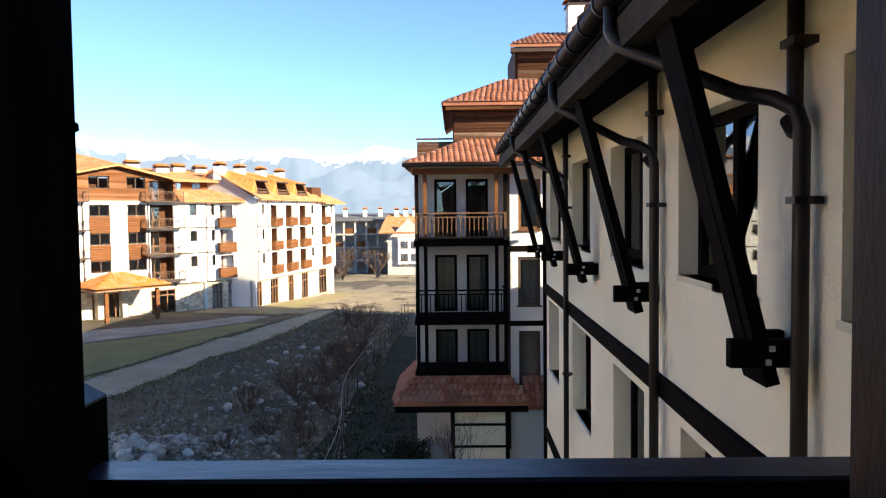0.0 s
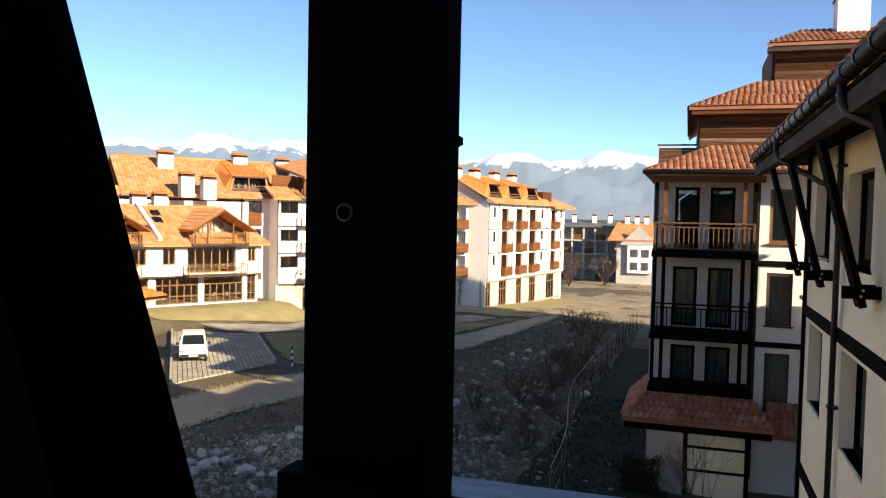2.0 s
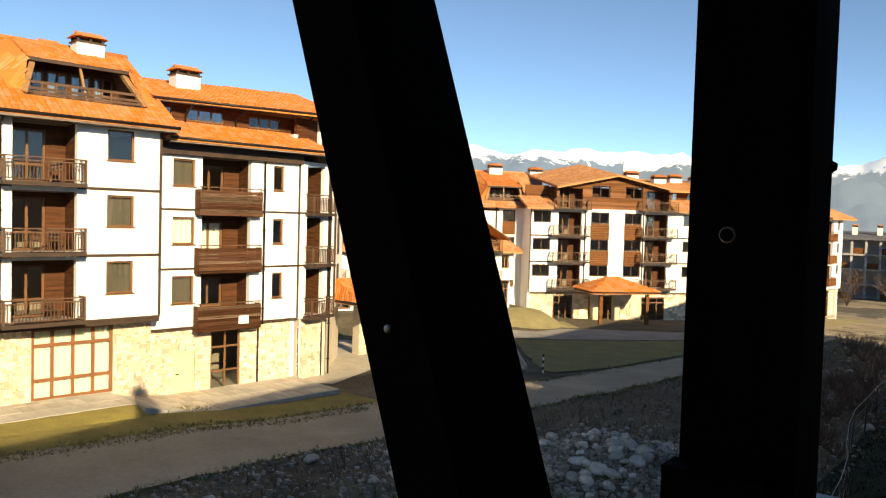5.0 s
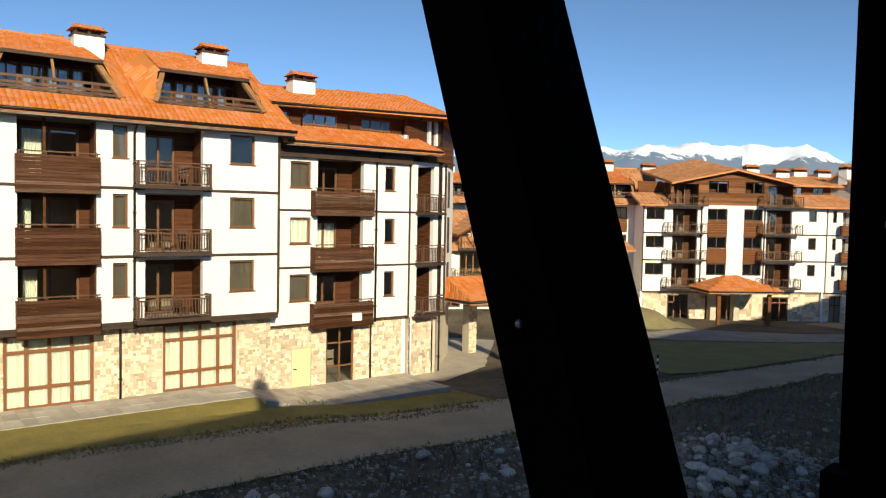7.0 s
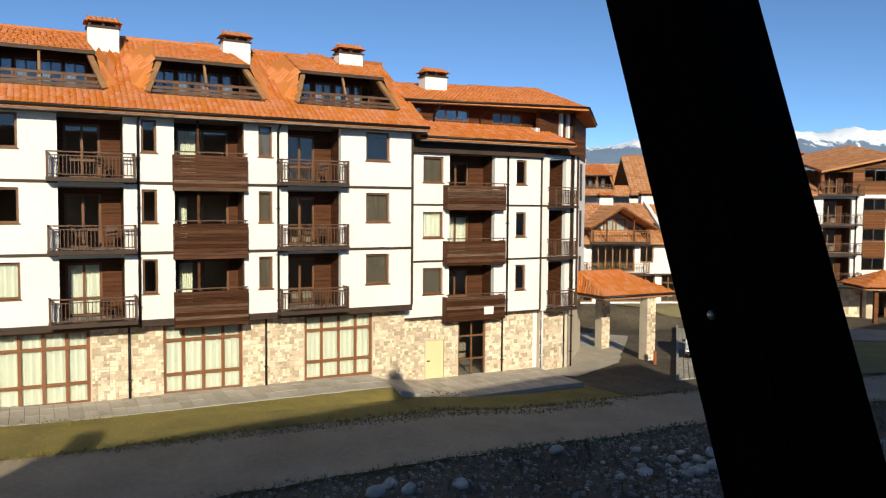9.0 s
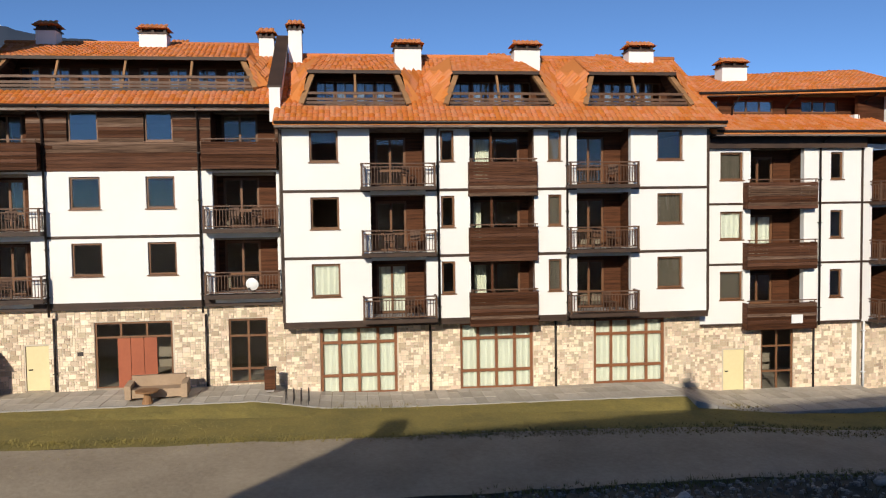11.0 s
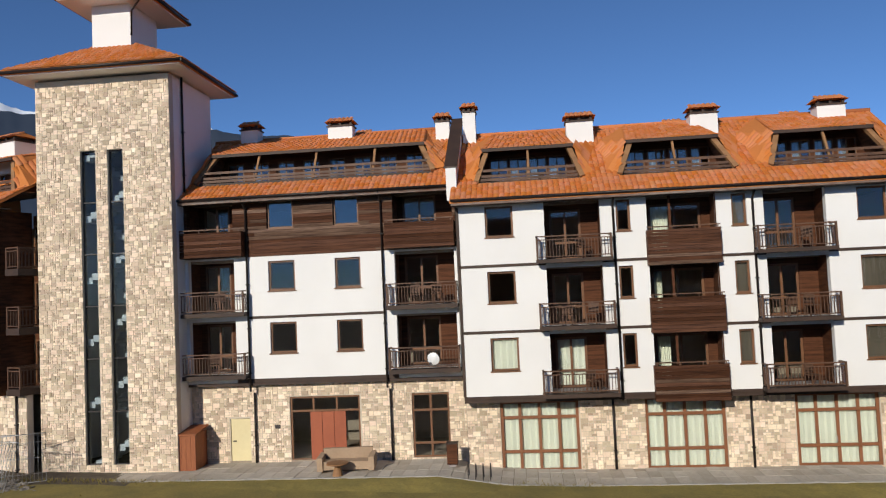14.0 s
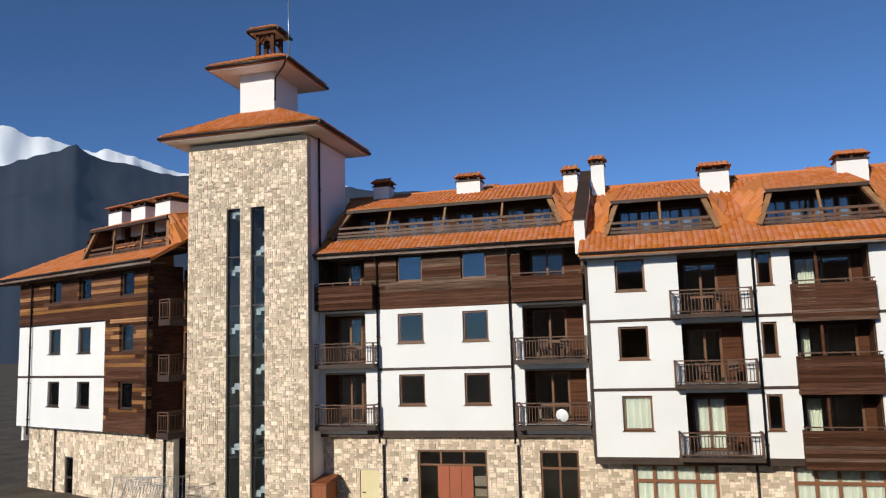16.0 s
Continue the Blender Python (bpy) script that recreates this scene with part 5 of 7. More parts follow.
part("rail_cap", boxes((-0.737, 1.25, 1.415, 1.525, 7.0525, 7.062)), RAIL_TOP, rail, "worn top board tinted blue for sky reflection")
for k in range(13):
    x = -0.5 + k * 0.145
    part("rail_board", boxes((x - 0.18, x - 0.05, 1.45, 1.48, 6.15, 6.968)), TIMBER, bal)
part("rail_stub", boxes((-0.867, -0.70, 1.06, PY - 0.097, 6.06, 7.2)), TIMBER, bal)
part("handrail", boxes((-0.85, -0.72, -2.6, 1.058, 6.87, 6.95)), TIMBER, bal)
for k in range(18):
    y = -2.55 + k * 0.2
    part("rail_board", boxes((PX - 0.02, PX + 0.01, y, y + 0.18, 6.15, 6.868)), TIMBER, bal)
bm = boxes((0.668, 0.86, 1.12, 1.31, 6.05, 9.2))
p2 = part("post", bm, POST_WOOD, bal)
bm = bmesh.new()
chamfered(bm, 0.735, 0.93, 1.02, 1.119, 6.05, 7.29, 0.03)
part("post_base", bm, POST_WOOD, p2)
part("side_boards", boxes((0.87, 1.79, 1.3, 1.36, 6.05, 9.0)), BOARD, bal)
part("floor_boards", boxes((-1.0, 1.79, -3.2, 1.3, 5.95, 6.049)), TIMBER, bal)
# unseen black boards added overhead, behind and beside, to keep light off the posts
part("unseen_ceiling_boards", boxes((-2.3, 1.79, -3.2, 1.55, 9.205, 9.3)), TIMBER, bal)
part("unseen_back_boards", boxes((-0.9, 1.79, -3.3, -3.21, 5.95, 9.3)), TIMBER, bal)
part("unseen_house_wall", boxes((1.795, 1.86, -3.2, 1.3, 5.95, 9.2)), TIMBER, bal)

# ---- the neighbouring block with stacked timber balconies ----
nb = thing("apartment_building", pose(0, 26.4, 0), "tall block with stacked dark timber balconies and red tiled roofs", "building")
holes = []
for z0, z1 in ((6.63, 8.72), (3.95, 6.0), (1.15, 3.3)):
    holes += [(-0.74, 0.06, z0, z1), (0.40, 1.20, z0, z1)]
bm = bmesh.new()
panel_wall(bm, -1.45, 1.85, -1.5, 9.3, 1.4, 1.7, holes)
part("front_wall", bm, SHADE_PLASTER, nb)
for h in holes:
    window(nb, *h, 1.46, 1, mat=TIMBER, sill=False, curtain=h[2] < 5, cloth=DARK_CLOTH, name="balcony_door", bar_w=0.1)
holes = [(2.2, 2.98, 6.9, 8.65), (2.18, 2.96, 4.25, 5.95), (2.2, 2.95, 1.5, 3.35)]
bm = bmesh.new()
panel_wall(bm, 1.85, 5.5, -1.5, 9.3, 0.5, 0.8, holes)
part("front_wall", bm, PLASTER, nb)
for h in holes:
    window(nb, *h, 0.56, 1, mat=FRAME if h[2] > 6 else TRIM, curtain=True, cloth=DARK_CLOTH, bar_w=0.1)
for z in (6.25, 3.62):
    part("belt_board", boxes((1.85, 4.5, 0.45, 0.5, z - 0.09, z + 0.09)), TIMBER, nb)
bm = boxes((-1.45, -1.2, 1.7, 18, -1.5, 9.3))
# unseen rear length of the walls, added to shade the far lawn
quad_box(bm, -1.2, 9.0, 44.7, 45, -3.5, 9.3)
quad_box(bm, 8.7, 9.0, 0.8, 44.7, -3.5, 9.3)
quad_box(bm, -1.45, -1.2, 18.01, 44.7, -3.5, 9.3)
part("outer_wall", bm, PLASTER, nb)
for z in (0.9, 3.7, 6.5, 9.25):
    part("inner_floor", boxes((-1.15, 8.6, 1.75, 17.6, z - 0.2, z)), ROOM, nb)
for k, (zd, zb, zt) in enumerate(((6.62, 6.4, 7.5), (3.92, 3.7, 4.85), (2.1, 1.95, 2.35))):
    b = part("balcony", boxes((-1.4, 1.8, -0.06, 1.4, zb, zd)), TIMBER, nb)
    part("fascia_beam", boxes((-1.42, 1.82, -0.12, -0.061, zb - 0.03, zb + 0.12)), TIMBER, b)
    if k < 2:
        m = RAIL if k == 0 else TIMBER
        balustrade(b, -1.33, 1.72, -0.02, 1.35, zd - 0.05, m, zt - zd + 0.05, 0.15, 0.035)
    else:
        bm = bmesh.new()
        bar(bm, (-1.33, 0, 2.3), (1.72, 0, 2.3), 0.08, 0.1)
        part("rail", bm, TIMBER, b)
for x in (-1.3, -1.02, 1.42, 1.72):
    for z0, z1, m in ((6.63, 9.0, BOARD_RED if abs(x) < 1.5 and x != -1.3 else TIMBER), (3.93, 6.4, TIMBER), (2.1, 3.7, TIMBER)):
        part("balcony_post", boxes((x - 0.06, x + 0.06, 0.0, 0.12, z0, z1)), m, nb)
part("corner_pipe", boxes((1.80, 1.9, 0.38, 0.48, -0.8, 9.0)), PIPE, nb)
part("eave_beam", boxes((-1.45, 2.0, -0.2, -0.02, 8.82, 9.02)), BOARD_RED, nb)
def slope_set(parent, slopes, mat, seed):
    for s in slopes:
        roof_slab(parent, s, 0.12, mat)
    tiled(parent, slopes, mat, seed=seed, w=0.2, l=0.3)
slope_set(nb, [((-1.7, -0.55, 9.18), (6, -0.55, 9.18), (6, 2.6, 10.2), (0.4, 2.6, 10.2)), ((-1.7, 12, 9.18), (-1.7, -0.55, 9.18), (0.4, 2.6, 10.2), (0.4, 9, 10.2))], TILE_OLD, 80)
bm = bmesh.new()
tube(bm, [(-1.75, -0.6, 9.12), (6, -0.6, 9.12)], 0.06, 8)
part("gutter", bm, PIPE, nb)
board_parts(nb, 0.0, 8, 2.6, 2.75, 9.9, 11.55, seed=3)
part("attic_side", boxes((-0.05, 0.1, 2.76, 14, 9.4, 11.55)), BOARD, nb)
board_parts(nb, -1.4, -0.06, 2.9, 3.0, 9.35, 10.2, seed=5)
part("parapet_rail", boxes((-1.45, -0.06, 2.88, 2.96, 10.27, 10.33)), BOARD, nb)
slope_set(nb, [((-0.4, 2.05, 11.55), (7, 2.05, 11.55), (7, 5.2, 12.85), (2.1, 5.2, 12.85)), ((-0.4, 13, 11.55), (-0.4, 2.05, 11.55), (2.1, 5.2, 12.85), (2.1, 9.5, 12.85))], TILE_OLD, 85)
# unseen rear roof and gable, added for their shadow over lawn and drive
for cs in (((-1.7, 45.5, 9.2), (-1.7, 12, 9.2), (4.0, 12, 13.1), (4.0, 45.5, 13.1)), ((9.4, 12, 9.2), (9.4, 45.5, 9.2), (4.0, 45.5, 13.1), (4.0, 12, 13.1))):
    roof_slab(nb, cs, 0.16, TILE_OLD)
part("unseen_rear_gable", solid(((-1.2, 44.75, 9.3), (8.9, 44.75, 9.3), (4.0, 44.75, 12.8), (3.9, 44.75, 12.8)), 0.2), PLASTER, nb)
part("eave_band", boxes((-0.3, 7, 2.1, 2.6, 11.28, 11.43)), BOARD, nb)
board_parts(nb, 2.6, 7.5, 5.0, 5.15, 12.6, 14.2, seed=9)
part("turret_side", boxes((2.5, 2.62, 5.16, 9.5, 12.4, 14.2)), BOARD, nb)
slope_set(nb, [((2.25, 4.5, 14.15), (8, 4.5, 14.15), (8, 6.6, 15.0), (3.6, 6.6, 15.0))], TILE_OLD, 88)
part("turret_eave", boxes((2.3, 8, 4.55, 5.0, 13.85, 14.02)), TRIM, nb)
chimney(nb, 5.3, 6.2, 14.0, 16.4, 1.1, 0.9)
slope_set(nb, [((-2.1, -1.3, 1.28), (2.4, -1.3, 1.28), (1.8, 0.1, 1.95), (-1.4, 0.1, 1.95)), ((-2.1, 3, 1.28), (-2.1, -1.3, 1.28), (-1.4, 0.1, 1.95), (-1.4, 3, 1.95)), ((2.3, -0.6, 0.95), (5.5, -0.6, 0.95), (5.5, 0.5, 1.75), (2.3, 0.5, 1.75))], TILE_OLD, 90)
part("porch_beam", boxes((-2.05, 2.35, -1.28, -1.1, 0.94, 1.14)), TIMBER, nb)
part("porch_wall", boxes((-0.2, 1.75, -0.6, 1.4, -1.5, 1.2)), CREAM, nb)
for z in (0.35, -0.4):
    part("porch_board", boxes((-0.22, 1.77, -0.64, -0.601, z - 0.04, z + 0.04)), TIMBER, nb)
for x in (-0.15, 1.7):
    part("porch_post", boxes((x - 0.07, x + 0.07, -0.68, -0.641, -1.2, 1.0)), TIMBER, nb)
part("porch_step", boxes((-1.1, -0.2, -1.0, 0.4, -1.4, -0.42)), CONCRETE, nb)

# ---- far block with the boarded gable ----
far = thing("apartment_building", pose(-34, 77, 0, 0, 0, 49), "white block with boarded gable, balconies and low orange roofs", "building")
tops = [(1.85, 3.05), (4.6, 5.8), (7.45, 8.65)]
dk = [0.65, 3.45, 6.2]
wl = [(-2.65, -0.57), (1.2, 3.2)]
holes = [(a, b, z0, z1) for a, b in wl for z0, z1 in tops + [(10.2, 11.45)]]
lg = [(-6.3, -3.7), (3.6, 6.3)]
holes += [(a, b, d, d + 2.4) for a, b in lg for d in dk]
sm = [(8.15, 9.0), (-9.05, -7.15)]
holes += [(a, b, z0, z1) for a, b in sm for z0, z1 in tops]
bm = bmesh.new()
panel_wall(bm, -9.4, 10.2, 0.2, 9.0, 0, 0.3, holes)
part("front_wall", bm, PLASTER, far)
# boarded gable, narrowing upwards under the low roof
z = 9.0
top_holes = holes + [(a, b, 9.0, 11.1) for a, b in lg]
bm = bmesh.new()
while z < 12.4:
    zt = min(z + 0.25, 12.45)
    reach = (12.62 - zt) / 0.21
    panel_wall(bm, max(-6.6, -reach), min(6.55, reach), z + 0.005, zt, -0.05, 0.3, top_holes)
    z += 0.255
part("gable_boarding", bm, BOARD_RED, far)
for a, b in wl:
    for z0, z1 in tops + [(10.2, 11.45)]:
        window(far, a, b, z0, z1, 0.1, 2, sill=False, bar_w=0.1, mat=TRIM)
    for z0, z1 in ((3.05, 4.6), (5.8, 7.45)):
        board_parts(far, a, b, -0.04, 0.0, z0, z1, 0.25, mat=BOARD_RED)
for a, b in sm:
    for z0, z1 in tops:
        window(far, a, b, z0, z1, 0.1, 2 if b - a > 1 else 1, sill=False, bar_w=0.09, mat=TRIM)
for a, b in lg:
    for d in dk + [9.0]:
        loggia(far, a, b, 0, 1.3, d, d + (2.4 if d < 9 else 2.1), back=BOARD)
        balcony(far, a - 0.85, b + 0.65, -0.95, 0.0, d, "rail", mat=RAIL, step=0.25)
trims(far, [(x - 0.08, x + 0.08, 0.3, 11.8, 0) for x in (-3.3, 3.4)] + [(a, b, z - 0.07, z + 0.07, 0) for a, b in ((6.4, 10.2), (-9.4, -6.5)) for z in (3.35, 6.1)] + [(10.08, 10.2, 0.2, 9, 0), (-9.4, -9.28, 0.2, 9, 0)])
gh = [(-6.4, -4.2, -3.0, -0.2), (-2.4, 1.2, -3.0, -0.3), (3.8, 6.6, -3.0, -0.4)]
bm = bmesh.new()
panel_wall(bm, -9.4, 10.2, -3.6, 0.2, 0.6, 0.9, gh)
base = part("stone_wall", bm, MORTAR, far)
mosaic(base, [(-9.4, 10.2, -3.5, 0.18, 0.6, gh)], 41, 0.26)
for h in gh:
    window(far, *h, 0.66, 3, [-1.0], sill=False, bar_w=0.12, name="entrance_glazing")
shell(far, -9.4, 10.2, 0.3, 12, -3.4, 9.0, (-2.9, 0.2, 3.2, 6.0, 8.9))
# wing set back behind the corner
sh = [(-11.6, -10.2, z0, z1) for z0, z1 in tops]
bm = bmesh.new()
panel_wall(bm, -24, -9.41, -3.4, 9.0, 2.6, 2.9, sh)
part("set_back_wall", bm, PLASTER, far)
for h in sh:
    window(far, *h, 2.7, 2, sill=False, bar_w=0.1, mat=TRIM)
    board_parts(far, h[0], h[1], 2.54, 2.6, h[2] - 1.4, h[2], 0.25, mat=BOARD_RED)
trims(far, [(-24, -12, 8.5, 8.75, 2.6), (-12.4, -12.2, 0, 9, 2.6)])
part("attic_block", boxes((-6.5, 6.4, 1.75, 12, 9.0, 11.3)), BOARD_RED, far)
def plain_roof(parent, cs, mat=TILE_FAR, thick=0.2, w=0.4, l=0.5):
    roof_slab(parent, cs, thick, mat)
    tiled(parent, [cs], mat, w=w, l=l)
plain_roof(far, ((-6.9, -0.9, 11.2), (0, -0.9, 12.66), (0, 9, 13.35), (-6.9, 9, 12.9)))
plain_roof(far, ((0, -0.9, 12.66), (6.7, -0.9, 11.25), (6.7, 9, 12.9), (0, 9, 13.35)))
plain_roof(far, ((6.7, 0.9, 11.3), (16.5, 0.9, 11.3), (16.5, 9, 12.9), (6.7, 9, 12.9)))
gable_roof(far, -24, -6.9, 1.7, 9.0, 9.0, 13.0, 14.0, [(-13.4, -9.4, 2.8, 4.9)], seed=54, mat=TILE_FAR, w=0.4, l=0.5)
dormer(far, -13.4, -9.4, -12.9, -9.6, 2.85, 9.65, 3.4, 11.15, 9.0, 13.0, 1, seed=55)
plain_roof(far, ((6.6, -0.9, 9.05), (11.0, -0.9, 9.05), (11.0, 2.2, 10.3), (6.6, 2.2, 10.3)))
plain_roof(far, ((-10.1, -0.9, 9.0), (-6.7, -0.9, 9.0), (-6.7, 2.2, 10.2), (-10.1, 2.2, 10.2)))
for x0, x1, xs in ((6.6, 16.4, (8.0, 10.4, 12.8, 14.6)), (-9.2, -6.6, ())):
    ah = [(x - 0.6, x + 0.6, 10.25, 11.15) for x in xs]
    bm = bmesh.new()
    panel_wall(bm, x0, x1, 9.0, 11.4, 2.3, 2.5, ah)
    part("attic_wall", bm, BOARD_RED, far)
    for h in ah:
        window(far, *h, 2.36, 2, sill=False, bar_w=0.07, name="attic_window")
for x, y, z in ((-19, 7, 13.6), (-11, 8, 13.8), (-6, 8.5, 13.6), (1.4, 9, 13.8), (5.0, 6.5, 13.55), (8.2, 6, 13.2), (10.8, 7, 13.4), (13.6, 7, 13.3)):
    chimney(far, x, y, z - 2.2, z, 1.5, 0.9)
cn = thing("entrance_canopy", pose(-34, 77, 0, 0, 0, 49), "orange hipped tile canopy on timber posts", "canopy")
hip_roof(cn, -4.5, 3.1, -5.0, 0.4, 0.72, -1.6, -0.6, -2.5, -2.0, 2.0, 0.25, w=0.4, l=0.5)
for x in (-3.1, 2.0):
    part("post", boxes((x - 0.17, x + 0.17, -4.25, -3.95, -3.3, 0.42)), BOARD_RED, cn)
for x in (-1.9, 0.6):
    part("pillar", boxes((x - 0.3, x + 0.3, -0.3, 0.58, -3.2, 0.4)), MORTAR, cn)
# splayed part between the gable front and the wing
sp = thing("apartment_building", pose(-34 + 0.656 * 10.2, 77 + 0.755 * 10.2, 0, 0, 0, 36), "white splayed section with boarded balconies", "building")
holes = [(1.45, 2.95, d, d + 2.3) for d in dk] + [(a, a + 0.36, z0, z1) for a in (0.5, 3.2) for z0, z1 in tops]
bm = bmesh.new()
panel_wall(bm, 0.005, 3.95, 0.2, 9.0, 0, 0.3, holes)
part("front_wall", bm, PLASTER, sp)
for k, d in enumerate(dk):
    loggia(sp, 1.45, 2.95, 0, 1.2, d, d + 2.3, back=BOARD)
    balcony(sp, 1.2, 3.05, -0.75, 0, d, "panel", seed=k, mat=BOARD_RED)
for h in holes[3:]:
    window(sp, *h, 0.1, 1, sill=False, bar_w=0.06, mat=TRIM)
gh = [(0.6, 1.7, -3.3, -0.2), (2.4, 3.5, -3.3, -0.2)]
bm = bmesh.new()
panel_wall(bm, 0, 3.95, -3.7, 0.2, 0.5, 0.8, gh)
base = part("stone_wall", bm, MORTAR, sp)
mosaic(base, [(0, 3.95, -3.6, 0.18, 0.5, gh)], 43, 0.26)
for h in gh:
    window(sp, *h, 0.56, 2, [-1.2], sill=False, bar_w=0.1, name="shop_window")
part("body", boxes((0.1, 3.9, 1.45, 4, -3.6, 8.9)), PLASTER, sp)
trims(sp, [(0, 1.1, z - 0.06, z + 0.06, 0) for z in (3.35, 6.1)] + [(3.1, 3.95, z - 0.06, z + 0.06, 0) for z in (3.35, 6.1)])
plain_roof(sp, ((-0.4, -0.9, 9.03), (4.9, -0.9, 9.03), (4.6, 2.3, 10.3), (-0.9, 2.3, 10.3)))
# wing running away
wing = thing("apartment_building", pose(-22.3, 85.3, 0, 0, 0, 78.1), "long white wing with brown balconies and orange roof", "building")
cols = [(4.45, 6.55), (8.6, 10.9), (12.75, 15.2), (20.2, 22.3)]
nw = [(2.1, 2.85), (16.6, 17.5), (23.6, 24.3)]
holes = [(a, b, d, d + 2.35) for a, b in cols for d in dk] + [(a, b, z0, z1) for a, b in nw for z0, z1 in tops]
bm = bmesh.new()
panel_wall(bm, 0.85, 25.2, 0.05, 9.2, 0, 0.3, holes)
part("front_wall", bm, PLASTER, wing)
for a, b in cols:
    for k, d in enumerate(dk):
        loggia(wing, a, b, 0, 1.2, d, d + 2.35, back=BOARD)
        balcony(wing, a - 0.1, b + 0.1, -0.55, 0, d, "panel", seed=k, mat=BOARD_RED, h=0.85)
for a, b in nw:
    for z0, z1 in tops:
        window(wing, a, b, z0, z1, 0.1, 1, sill=False, mat=TRIM)
shell(wing, 0.85, 25.2, 0.3, 11, -4.2, 9.2, (-3.5, 0.05, 3.2, 6.0, 9.1))
trims(wing, [(0.85, 4.2, z - 0.06, z + 0.06, 0) for z in (3.3, 6.1)] + [(16, 19.8, z - 0.06, z + 0.06, 0) for z in (3.3, 6.1)] + [(x - 0.08, x + 0.08, 0.1, 9.1, 0) for x in (0.95, 3.6, 7.5, 12, 18.6)])
gh = [(1.3, 3.2, -3.3, -0.2), (5.4, 7.6, -3.5, -0.2), (10.4, 12.2, -3.7, -0.2), (14.6, 16.8, -3.9, -0.2), (20.5, 23.5, -4, -0.2)]
bm = bmesh.new()
panel_wall(bm, 0.85, 24.8, -4.6, 0.05, 0.7, 1.0, gh)
base = part("stone_wall", bm, MORTAR, wing)
mosaic(base, [(0.85, 24.8, -4.5, 0.03, 0.7, gh)], 47, 0.28)
for h in gh:
    window(wing, *h, 0.76, 3, [-1.2], sill=False, bar_w=0.14, name="shop_window")
wd = [(1.5, 4.9), (6.9, 10.6), (12.6, 16.2)]
gable_roof(wing, 0.5, 19.6, -0.8, 9.2, 5.2, 12.5, 11.4, [(a, b, 0.25, 2.4) for a, b in wd], seed=50, mat=TILE_FAR, w=0.4, l=0.5)
for k, (a, b) in enumerate(wd):
    dormer(wing, a, b, a + 0.45, b - 0.45, 0.3, 9.85, 0.75, 11.35, 5.2, 12.5, 0, seed=51 + k)
plain_roof(wing, ((19.6, -0.9, 8.95), (27.3, -0.9, 8.95), (25.6, 3.6, 10.9), (19.6, 3.6, 10.9)))
part("end_attic", boxes((18.4, 21.6, 0.6, 3.0, 9.3, 11.0)), BOARD, wing)
bm = bmesh.new()
bm.faces.new([bm.verts.new(p) for p in ((0.85, 0.0, 9.2), (0.85, 10.9, 9.2), (0.85, 5.2, 12.35))])
bmesh.ops.solidify(bm, geom=list(bm.faces), thickness=0.25)
part("gable_end", bm, PLASTER, wing)
for x in (1.2, 5.9, 11.5, 17.0):
    chimney(wing, x, 4.6, 11.4, 13.4, 1.4, 0.9)

# ---- chalet with glazed ground floor ----
ch = thing("chalet", pose(-43.9, 55.7, 0, 0, 0, 58.4), "white and timber chalet with glazed ground floor and gables", "house")
bm = bmesh.new()
ghv = [(0.3, 4.2, -0.8, 1.6), (4.7, 8.5, -0.8, 1.6), (8.9, 9.8, -0.8, 1.6), (-5.2, -0.3, -0.8, 1.6), (-11, -6, -0.8, 1.6)]
panel_wall(bm, -16, 10.0, -2.5, 1.7, 0.6, 0.9, ghv)
part("ground_wall", bm, PLASTER, ch)
for h in ghv:
    window(ch, *h, 0.68, 6 if h[1] - h[0] > 2 else 2, [-0.1, 0.9], sill=False, bar_w=0.12, name="shop_window")
hv = [(0.7, 1.85, 2.75, 4.2), (-1.9, -0.7, 2.75, 4.2), (8.7, 9.5, 2.9, 4.2), (-9.5, -8.4, 2.75, 4.2), (2.9, 7.5, 1.95, 4.25), (-6.3, -2.4, 1.95, 4.25)]
bm = bmesh.new()
panel_wall(bm, -16, 10.0, 1.7, 4.7, 0, 0.3, hv)
part("upper_wall", bm, PLASTER, ch)
for h in hv:
    window(ch, *h, 0.1, 6 if h[1] - h[0] > 2 else 2, sill=False, bar_w=0.1, mat=PALE_WOOD)
shell(ch, -16, 10.0, 0.9, 12, -2.5, 5.0, (-0.8, 1.9, 4.7))
trims(ch, [(-16, 10.0, 1.66, 1.78, 0)])
